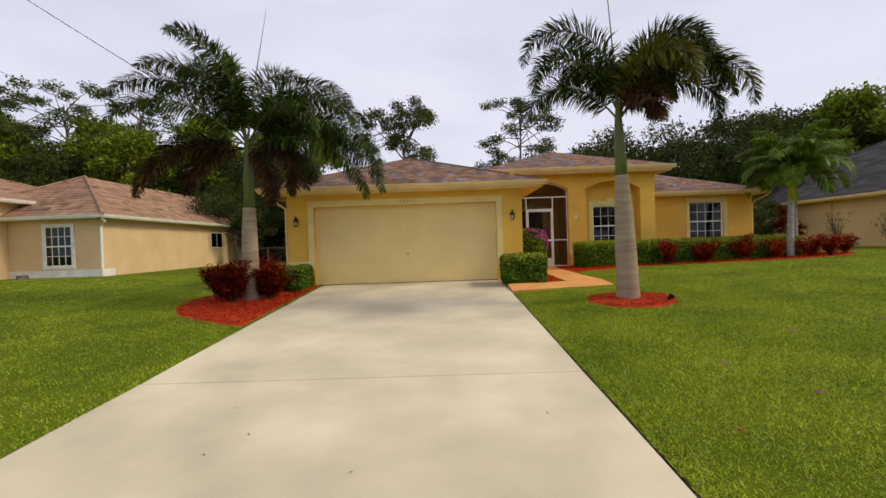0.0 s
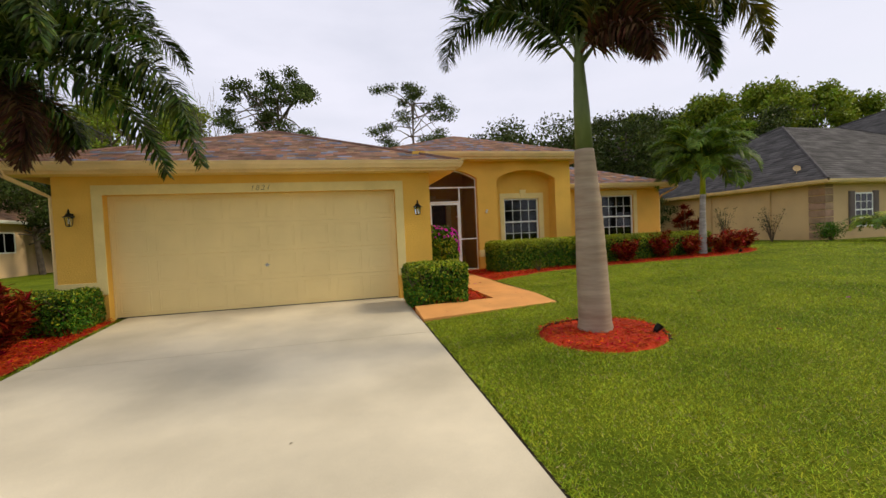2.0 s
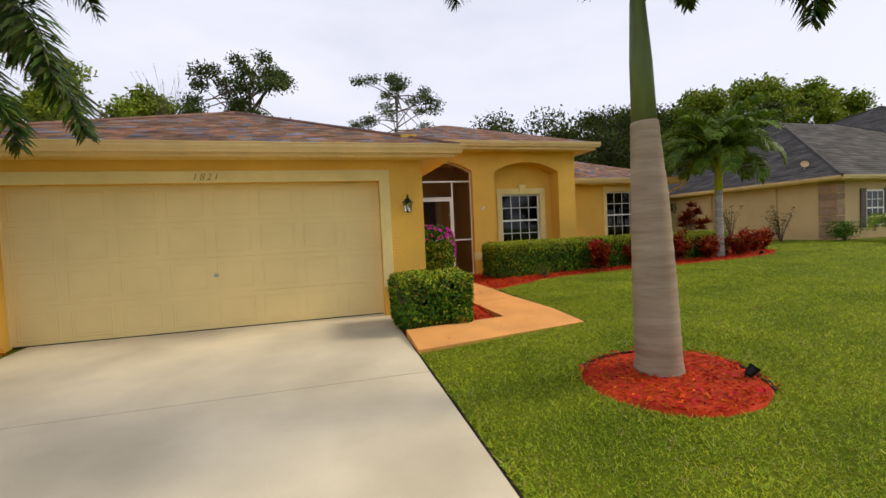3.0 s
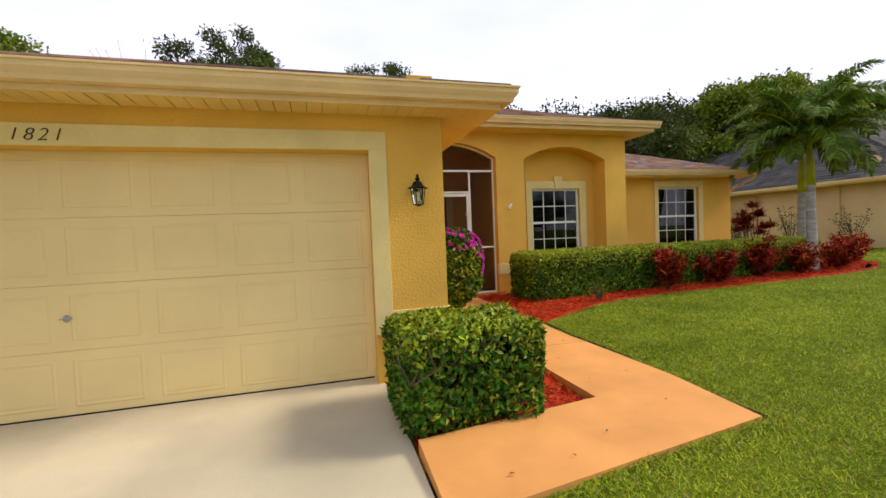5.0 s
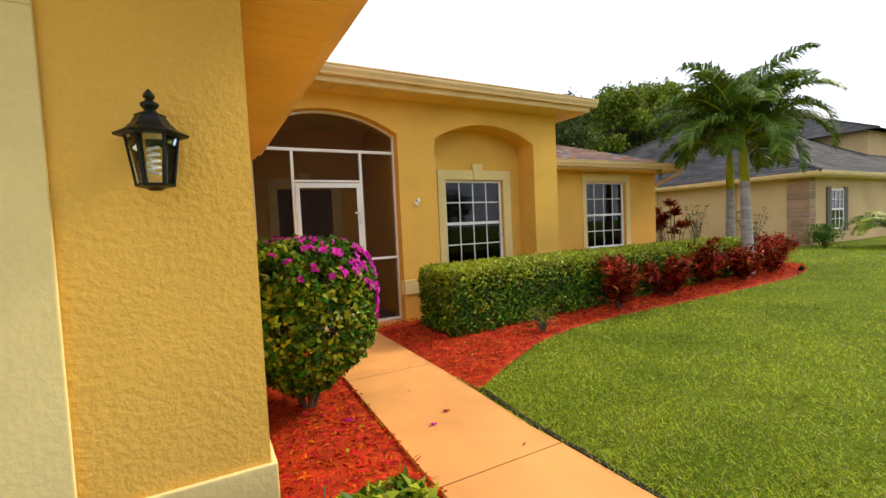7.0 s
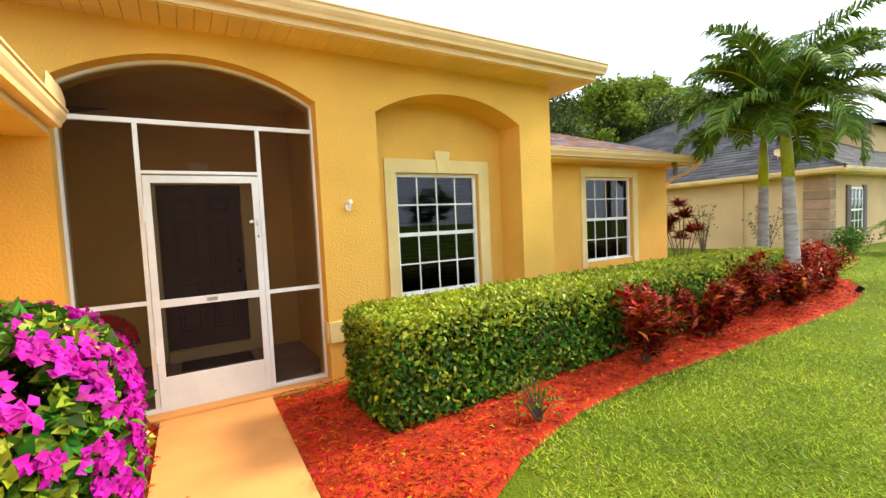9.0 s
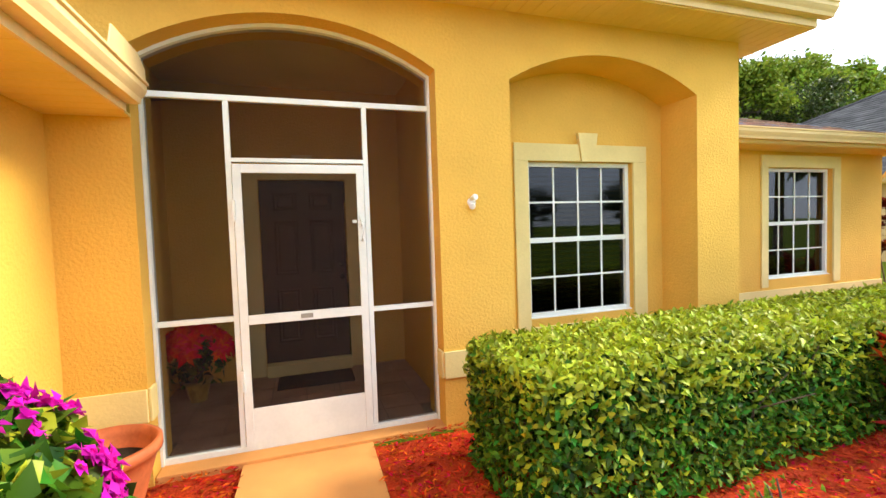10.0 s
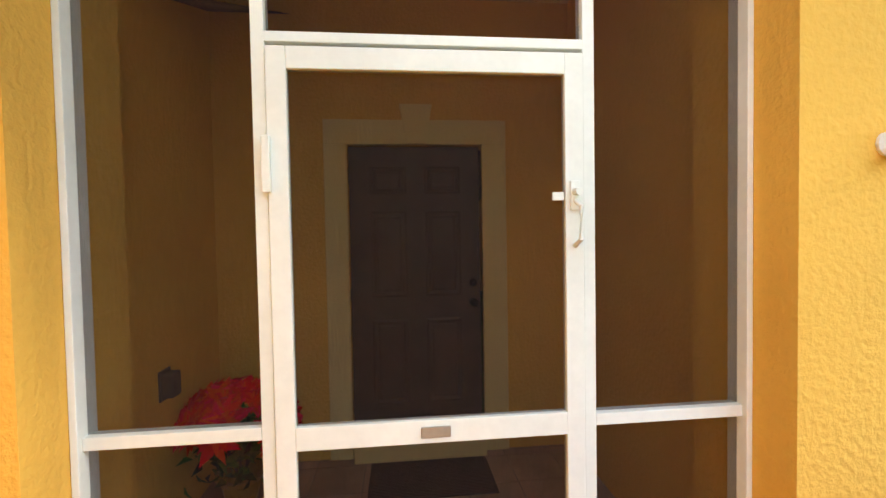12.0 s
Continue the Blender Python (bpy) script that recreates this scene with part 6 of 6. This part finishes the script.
def fallen():
    rng = np.random.default_rng(12)
    for i, (x, y) in enumerate(((3.2, 1.9), (3.9, 3.2), (5.4, 4.2), (6.3, 6.0), (4.9, 1.4), (6.9, 4.6), (7.3, 8.2), (8.6, 6.8), (4.36, 11.6), (4.55, 11.75), (3.85, 12.0), (4.2, 2.4))):
        v, f = leaf_mesh(np.array([[-0.02, 0, 0.0], [0, -0.01, 0.0], [0.01, 0.015, 0]]), np.array([[1, .2, .3], [-.6, 1, .4], [.3, -1, .3]]), np.tile([0, 0, 1.0], (3, 1)), np.full(3, 0.04), np.full(3, 0.035))
        z = 0.022 if 4 < x < 5.1 and y > 9 else ground_z(x, y) + 0.035
        o = raw("fallen_petal", v, f, magenta_m if i % 3 else croton_o, label="fallen magenta bougainvillea petals", category="petal")
        o.location = (x, y, z)
        o["group"] = "fallen petals"


fallen()


# ---- neighbouring houses ----
def house(name, label):
    return thing(name, (0, 0, 0), label, "house")


def hwall(h, x0, x1, y0, y1, z0, z1, mat, name="wall"):
    bm = bmesh.new()
    box(bm, x0, x1, y0, y1, z0, z1)
    return part(name, bm, mat, h)


def hip(h, x0, x1, y0, y1, ez, pitch, mats, seed, exposure=0.28, tab=0.6, planes="fr", weights=(0.6, 0.25, 0.15)):
    w, d = x1 - x0, y1 - y0
    k = min(w, d) / 2
    T = ((x0 + k, y0 + k, ez + k * pitch), (x1 - k, y0 + k, ez + k * pitch), (x1 - k, y1 - k, ez + k * pitch), (x0 + k, y1 - k, ez + k * pitch))
    c = ((x0, y0, ez), (x1, y0, ez), (x1, y1, ez), (x0, y1, ez))
    bm = bmesh.new()
    for i in range(4):
        j = (i + 1) % 4
        pts = [c[i], c[j], T[j], T[i]]
        u = []
        for q in pts:
            if not u or (Vector(q) - Vector(u[-1])).length > 1e-4:
                u.append(q)
        bm.faces.new([bm.verts.new(q) for q in u])
    bmesh.ops.remove_doubles(bm, verts=bm.verts, dist=0.001)
    part("roof", bm, mats[0], h)
    for s, i in (("f", 0), ("r", 1), ("l", 3)):
        if s in planes:
            j = (i + 1) % 4
            shingles(h, (c[i], c[j], T[j], T[i]), seed + i, exposure=exposure, tab=tab, weights=weights, materials=list(mats))
    for a, b in zip(c, T):
        bm = bmesh.new()
        tube(bm, [Vector(a) + Vector((0, 0, 0.02)), Vector(b) + Vector((0, 0, 0.02))], 0.07, 6)
        part("hip_cap", bm, mats[0], h)


def plain_window(h, axis, a0, a1, z0, z1, plane, sign, cols=4, rows=4, trim=0.12, trim_mat=None, depth=0.04):
    w = new("window")
    w.parent = h

    def bx(name, a, b, c, d, o0, o1, mat):
        bm = bmesh.new()
        p, q = sorted((plane + sign * o0, plane + sign * o1))
        if axis == "x":
            box(bm, a, b, p, q, c, d)
        else:
            box(bm, p, q, a, b, c, d)
        return part(name, bm, mat, w)
    bx("pane", a0, a1, z0, z1, 0.004, 0.012, glass)
    # thin black sheet on the wall, standing for the darkness of an unlit interior
    bx("unlit_room_sheet", a0, a1, z0, z1, 0.0005, 0.003, black_m)
    if trim_mat:
        for a, b, c, d in ((a0 - trim, a0, z0 - trim, z1 + trim), (a1, a1 + trim, z0 - trim, z1 + trim), (a0, a1, z1, z1 + trim), (a0, a1, z0 - trim, z0)):
            bx("surround", a, b, c, d, 0.001, depth, trim_mat)
    for i in range(cols + 1):
        u = a0 + (a1 - a0) * i / cols
        t = 0.03 if i in (0, cols) else 0.012
        bx("muntin", u - t, u + t, z0, z1, 0.013, 0.03, white_m)
    for i in range(rows + 1):
        u = z0 + (z1 - z0) * i / rows
        t = 0.03 if i in (0, rows, rows // 2) else 0.012
        bx("muntin", a0, a1, u - t, u + t, 0.0135, 0.029, white_m)
    return w


def left_house():
    h = house("neighbour_house_peach", "single-storey peach stucco house with brown shingle roof and white gutters")
    X, Y = -13.1, 16.6
    hwall(h, -20, X, Y, 38, -0.3, 2.62, nb_wall)
    bm = bmesh.new()
    box(bm, -17, X + 0.04, Y - 0.04, Y, 0.05, 0.45); box(bm, X, X + 0.04, Y, Y + 0.6, 0.05, 0.45)
    part("plinth_band", bm, white_wood, h)
    hwall(h, -30, -17.0, 14.6, 20, -0.3, 3.3, nb_wall, "front_wing_wall")
    hip(h, -20.45, X + 0.45, Y - 0.45, 38.5, 2.66, 0.57, (shingle_brown, shingle_rust, shingle_m), 200, planes="fr", weights=(0.8, 0.12, 0.08))
    hip(h, -32, -16.5, 14.1, 25.1, 3.4, 0.33, (shingle_brown, shingle_rust, shingle_m), 210, planes="fr", weights=(0.8, 0.12, 0.08))
    for a, b, o in (((-20.45, Y - 0.4, 2.67), (X + 0.45, Y - 0.4, 2.67), (0, -1, 0)), ((X + 0.4, Y - 0.5, 2.67), (X + 0.4, 38, 2.67), (1, 0, 0)), ((-32, 14.15, 3.41), (-16.45, 14.15, 3.41), (0, -1, 0)), ((-16.55, 14.1, 3.41), (-16.55, 17.3, 3.41), (1, 0, 0))):
        gutter(h, a, b, o, mat=white_m)
    bm = bmesh.new()
    box(bm, -20.4, X + 0.38, Y - 0.38, Y - 0.001, 2.52, 2.56); box(bm, X + 0.001, X + 0.38, Y - 0.38, 38, 2.52, 2.56); box(bm, -31.9, -16.6, 14.2, 14.599, 3.26, 3.3); box(bm, -17.0 + 0.001, -16.6, 14.2, 17, 3.26, 3.3)
    part("soffit", bm, nb_wall, h)
    bm = bmesh.new()
    tube(bm, [(X + 0.35, Y - 0.42, 2.5), (X + 0.3, Y - 0.2, 2.4), (X + 0.06, Y - 0.1, 2.2), (X + 0.06, Y - 0.1, 0.2)], 0.045, 8)
    part("downspout", bm, white_m, h)
    plain_window(h, "x", -15.45, -14.35, 0.62, 2.25, Y, -1, trim_mat=white_wood)
    plain_window(h, "y", 24.9, 26.2, 1.25, 2.15, X, 1, cols=2, rows=1)
    s = thing("tree_stump", (-15.4, 15.5, 0.13), "low cut tree stump in front of the peach house", "stump")
    bm = bmesh.new()
    lathe(bm, [(0.24, 0), (0.18, 0.12), (0.17, 0.2)], 10)
    part("stump", bm, tree_bark, s)


left_house()


def right_house():
    h = house("neighbour_house_beige", "single-storey beige stucco house with grey shingle roof and stone quoins")
    X, Y = 21.1, 15.9
    hwall(h, X, 42, Y, 32, -0.3, 2.7, nb_wall2)
    hip(h, X - 0.5, 42.5, Y - 0.5, 32.5, 2.72, 0.5, (shingle_grey, shingle_grey, shingle_grey), 300, planes="fl")
    hwall(h, 34.5, 50, 18.5, 34, 2.4, 5.6, nb_wall2, "upper_wall")
    hip(h, 33.9, 50.6, 17.9, 34.6, 5.55, 0.42, (shingle_grey, shingle_grey, shingle_grey), 310, planes="fl")
    gutter(h, (X - 0.5, Y - 0.44, 2.73), (42, Y - 0.44, 2.73), (0, -1, 0))
    gutter(h, (X - 0.44, Y - 0.5, 2.73), (X - 0.44, 32, 2.73), (-1, 0, 0))
    bm = bmesh.new()
    box(bm, X - 0.42, X - 0.001, Y - 0.42, 32, 2.56, 2.6); box(bm, X, 42, Y - 0.42, Y - 0.001, 2.56, 2.6)
    part("soffit", bm, soffit_m, h)
    z = 0.0
    while z < 2.55:
        for q in range(2):
            bm = bmesh.new()
            if q:
                box(bm, X - 0.04, X - 0.001, Y - 0.04, Y + 0.62, z, z + 0.265, 0.012)
            else:
                box(bm, X - 0.001, X + 0.42, Y - 0.04, Y - 0.001, z, z + 0.265, 0.012)
            part("quoin_stone", bm, stone_m, h)
        z += 0.305
    plain_window(h, "x", 22.75, 23.75, 0.75, 2.15, Y, -1, cols=3)
    for a in (22.4, 23.78):
        bm = bmesh.new()
        box(bm, a, a + 0.32, Y - 0.05, Y - 0.001, 0.65, 2.25, 0.006)
        for k in range(18):
            box(bm, a + 0.04, a + 0.28, Y - 0.062, Y - 0.051, 0.72 + k * 0.083, 0.765 + k * 0.083)
        part("shutter", bm, shutter_m, h)
    plain_window(h, "x", 28.0, 29.5, 0.75, 2.15, Y, -1, cols=3)
    for y in (18.2, 21.5):
        bm = bmesh.new()
        box(bm, X - 0.1, X - 0.001, y, y + 0.08, 0.1, 2.5)
        part("downspout", bm, nb_wall2, h)
    d = thing("satellite_dish", (21.6, 17.4, 3.15), "small pale satellite dish on the grey roof", "satellite dish")
    bm = bmesh.new()
    lathe(bm, [(0.02, 0.0), (0.16, 0.03), (0.27, 0.09), (0.275, 0.095), (0.16, 0.045), (0.01, 0.015)], 14)
    bmesh.ops.transform(bm, matrix=pose(0, 0, 0.5, 65, 0, -40), verts=bm.verts)
    tube(bm, [(0, 0, 0), (0, 0, 0.5)], 0.02, 6)
    part("dish", bm, nb_wall2, d)
    d.scale = (0.55, 0.55, 0.55)


right_house()


# ---- small things ----
def downspout(pts, label, size=0.035):
    d = thing("downspout", (0, 0, 0), label, "downspout")
    bm = bmesh.new()
    tube(bm, pts, size, 8)
    part("pipe", bm, metal_cream, d)
    bm = bmesh.new()
    p = Vector(pts[-2]).lerp(Vector(pts[-1]), 0.3)
    box(bm, p.x - size * 1.2, p.x + size * 1.2, p.y - size * 1.2, p.y + size * 1.2, p.z, p.z + 0.03)
    part("strap", bm, metal_cream, d)


downspout([(-3.6, 10.02, 2.5), (-3.58, 10.05, 2.4), (-3.35, 10.3, 2.22), (-3.22, 10.5, 2.1), (-3.22, 10.5, 0.05)], "cream downspout elbowing from the gutter to the garage wall")
downspout([(13.5, 15.5, 2.6), (13.45, 15.6, 2.5), (13.2, 15.95, 2.3), (13.19, 16.1, 2.15), (13.19, 16.1, 0.1)], "cream downspout at the corner of the side wing")


def sensor():
    s = thing("security_light", (5.93, E_, 1.86), "small white twin-headed security fixture on the stucco wall", "wall fixture")
    bm = bmesh.new()
    lathe(bm, [(0.045, 0), (0.045, 0.012), (0.03, 0.02)], 12)
    bmesh.ops.transform(bm, matrix=pose(0, -0.001, 0, 90), verts=bm.verts)
    part("base", bm, white_wood, s)
    s.scale = (0.8, 0.8, 0.8)
    for k, (x, z) in enumerate(((-0.01, 0.035), (0.012, -0.035))):
        bm = bmesh.new()
        lathe(bm, [(0.016, 0), (0.024, 0.02), (0.033, 0.06), (0.03, 0.075), (0.01, 0.078)], 10)
        bmesh.ops.transform(bm, matrix=pose(x, -0.02, z, 80 + 20 * k, 0, 20 - 50 * k), verts=bm.verts)
        part("head", bm, white_wood, s)


sensor()


def pot():
    p = thing("terracotta_pot", (3.5, 14.5, 0.02), "wide round empty terracotta pot beside the entry", "flower pot")
    bm = bmesh.new()
    lathe(bm, [(0.15, 0), (0.19, 0.15), (0.25, 0.36), (0.275, 0.44), (0.295, 0.445), (0.295, 0.5), (0.27, 0.505), (0.25, 0.45), (0.23, 0.38)], 28)
    part("bowl", bm, terra_m, p, smooth=True)
    bm = bmesh.new()
    lathe(bm, [(0.22, 0.38), (0.232, 0.385), (0.1, 0.39)], 20)
    part("soil", bm, soil_m, p)


pot()


def poinsettia():
    rng = np.random.default_rng(61)
    p = thing("poinsettia", (3.57, 16.5, 0.038), "red poinsettia in a gold foil-wrapped pot on the porch tiles", "potted plant")
    bm = bmesh.new()
    lathe(bm, [(0.07, 0), (0.085, 0.06), (0.1, 0.15), (0.13, 0.19), (0.09, 0.17), (0.05, 0.15)], 14)
    for v in bm.verts:
        v.co += Vector((noise.noise(v.co * 30), noise.noise(v.co * 31 + Vector((5, 0, 0))), 0)) * 0.008
    part("foil_pot", bm, gold_m, p)
    n = 750
    d = unit(n, rng)
    d[:, 2] = np.abs(d[:, 2])
    q = d * np.array([0.3, 0.3, 0.26]) + np.array([0, 0, 0.42])
    k = rng.integers(0, 34, n)
    heads = unit(34, rng)
    heads[:, 2] = np.abs(heads[:, 2])
    hp = heads * np.array([0.27, 0.27, 0.24]) + np.array([0, 0, 0.4])
    a = rng.uniform(0, 6.28, n)
    t = np.cross(heads[k], unit(n, rng))
    t /= np.linalg.norm(t, axis=1, keepdims=True)
    dd = t + heads[k] * 0.35
    dd /= np.linalg.norm(dd, axis=1, keepdims=True)
    v, f = leaf_mesh(hp[k], dd, heads[k], rng.uniform(0.08, 0.14, n), rng.uniform(0.04, 0.065, n), 0.15)
    raw("red_bracts", v, f, poin_m, p, "bright red bracts", "stuff")
    q = rng.normal(0, 0.1, (260, 3)) + np.array([0, 0, 0.35])
    v, f = leaf_mesh(q, unit(260, rng), unit(260, rng), np.full(260, 0.09), np.full(260, 0.045))
    raw("green_leaves", v, f, hedge_m, p, "dark green leaves", "stuff")
    bm = bmesh.new()
    for i in range(8):
        tube(bm, [(0, 0, 0.14), (0.14 * math.cos(i), 0.14 * math.sin(i), 0.5)], 0.005, 4)
    part("stem_cluster", bm, twig_m, p)
    p.scale = (1.12, 1.12, 1.12)


poinsettia()


def doormat():
    d = thing("doormat", (4.70, 16.66, 0.039), "dark ribbed rectangular doormat before the entry door", "doormat")
    bm = bmesh.new()
    box(bm, -0.4, 0.4, -0.22, 0.22, 0, 0.01, 0.003)
    part("mat", bm, mat_m, d)
    bm = bmesh.new()
    for k in range(26):
        y = -0.2 + k * 0.016
        box(bm, -0.38, 0.38, y, y + 0.008, 0.0102, 0.014)
    part("ribs", bm, mat_m, d, kind="stuff")


doormat()


def outlet():
    o = thing("outlet_cover", (3.27, 16.28, 0.86), "covered weatherproof outlet on the porch wall", "outlet")
    bm = bmesh.new()
    box(bm, 0.001, 0.012, -0.055, 0.055, -0.08, 0.08, 0.004)
    box(bm, 0.012, 0.07, -0.045, 0.045, -0.065, 0.065, 0.012)
    part("cover", bm, shutter_m, o)


outlet()


def garden_spot(x, y, rz, label):
    g = thing("garden_spotlight", (x, y, ground_z(x, y) - 0.01), label, "garden light", "black garden spotlights", rz=rz)
    bm = bmesh.new()
    tube(bm, [(0, 0, -0.08), (0, 0, 0.07)], 0.01, 6)
    part("stake", bm, black_m, g)
    bm = bmesh.new()
    lathe(bm, [(0.03, 0), (0.045, 0.02), (0.055, 0.1), (0.062, 0.13), (0.05, 0.12), (0.045, 0.03)], 14)
    bmesh.ops.transform(bm, matrix=pose(-0.02, 0, 0.06, 0, -40), verts=bm.verts)
    part("lamp_head", bm, black_m, g)
    g.scale = (0.8, 0.8, 0.8)


garden_spot(4.98, 6.48, 160, "black plastic spotlight staked in the mulch round the palm")
garden_spot(13.6, 13.15, 120, "black plastic spotlight staked at the edge of the mulch bed")


def fence():
    g = thing("chain_link_gate", (-8.2, 20, 0.1), "low dark metal fence between the two houses", "fence")
    for x in (0, 0.55, 1.6, 2.8, 4.4):
        bm = bmesh.new()
        tube(bm, [(x, 0, -0.1), (x, 0, 1.05)], 0.025, 8)
        part("post", bm, shutter_m, g)
    for z in (1.0, 0.1):
        bm = bmesh.new()
        tube(bm, [(0, 0, z), (4.4, 0, z)], 0.016, 6)
        part("rail", bm, shutter_m, g)
    bm = bmesh.new()
    for k in range(90):
        for s in (1, -1):
            x = k * 0.08 - 1.0
            a, b = max(0, x if s > 0 else x), 0
            p, q = Vector((x, 0, 0.1)), Vector((x + s * 0.9, 0, 1.0))
            if min(p.x, q.x) < 0 or max(p.x, q.x) > 4.4:
                continue
            tube(bm, [p, q], 0.0025, 3, cap=False)
    part("mesh_wire", bm, shutter_m, g, kind="stuff")


fence()


def cable(a, b, sag, label):
    c = thing("overhead_cable", (0, 0, 0), label, "cable", "overhead cables")
    bm = bmesh.new()
    a, b = Vector(a), Vector(b)
    tube(bm, [a.lerp(b, t) + Vector((0, 0, -sag * 4 * t * (1 - t))) for t in np.linspace(0, 1, 16)], 0.012, 5)
    part("wire", bm, wire_m, c)


cable((-22, 14, 16.2), (-3.9, 14.2, 3.9), 0.25, "black overhead service cable running down to the roof")
cable((-26, 14, 13.6), (-14.2, 23, 7.0), 0.2, "thin black overhead cable running to the trees")


def pole():
    p = thing("utility_pole", (12.5, -26, -1.0), "wooden utility pole with a crossarm across the street", "utility pole")
    bm = bmesh.new()
    tube(bm, [(0, 0, -0.2), (0, 0, 10)], [0.15, 0.11], 10)
    part("pole", bm, tree_bark, p)
    bm = bmesh.new()
    box(bm, -1.2, 1.2, -0.06, 0.06, 9.2, 9.34)
    part("crossarm", bm, tree_bark, p)


pole()


def walk_litter():
    """Curled leaves fallen on the painted walk and small chips strayed from the mulch."""
    rr = random.Random(77)
    for x, y in ((3.4, 8.78), (3.75, 8.92), (4.45, 9.15), (4.6, 9.8), (4.3, 10.4), (4.7, 11.0), (4.2, 9.75), (4.5, 12.3), (2.95, 8.72), (4.75, 12.9), (4.35, 13.6)):
        a = rr.uniform(0, 6.28)
        v, f = leaf_mesh(np.array([[0, 0, 0.002]]), np.array([[math.cos(a), math.sin(a), 0.12]]), np.array([[0, 0, 1.0]]), np.array([rr.uniform(0.03, 0.055)]), np.array([rr.uniform(0.012, 0.02)]))
        o = raw("fallen_leaf", v, f, tree_bark if rr.random() < 0.7 else croton_o, label="small dry brown leaf on the orange walk", category="leaf")
        o.location = (x, y, 0.024 - 0.125 * max(0, 9.2 - y))
        o["group"] = "dry leaves on the orange walk"


walk_litter()


def mulch_leaves():
    rr = random.Random(78)
    for x, y in ((5.9, 12.95), (5.6, 13.2), (7.5, 13.3), (6.3, 13.15), (3.45, 10.9), (3.7, 11.5), (3.85, 11.8), (8.9, 13.2), (7.0, 13.05), (5.4, 12.7)):
        a = rr.uniform(0, 6.28)
        v, f = leaf_mesh(np.array([[0, 0, 0.0]]), np.array([[math.cos(a), math.sin(a), 0.2]]), np.array([[0, 0.2, 1.0]]), np.array([rr.uniform(0.05, 0.08)]), np.array([rr.uniform(0.025, 0.035)]))
        o = raw("fallen_leaf", v, f, hedge_y, label="pale green clipped leaf lying on red mulch", category="leaf")
        o.location = (x, y, ground_z(x, y) + 0.055)
        o["group"] = "clipped leaves on the mulch"


mulch_leaves()


def litter():
    """Dark leaf bits on the driveway."""
    for i, (x, y) in enumerate(((-0.55, 2.2), (-0.75, 1.9), (0.1, 4.4), (-0.9, 2.7), (1.9, 2.4), (0.4, 1.6), (0.9, 5.3))):
        v, f = leaf_mesh(np.array([[0, 0, 0.003]]), np.array([[1.0, 0.4 * i - 1, 0.05]]), np.array([[0, 0, 1.0]]), np.array([0.04]), np.array([0.012]))
        o = raw("dry_leaf", v, f, tree_bark, label="small curled dry leaf on the concrete driveway", category="leaf")
        o.location = (x, y, ramp(y) + 0.006)
        o["group"] = "dry leaves on the driveway"


litter()
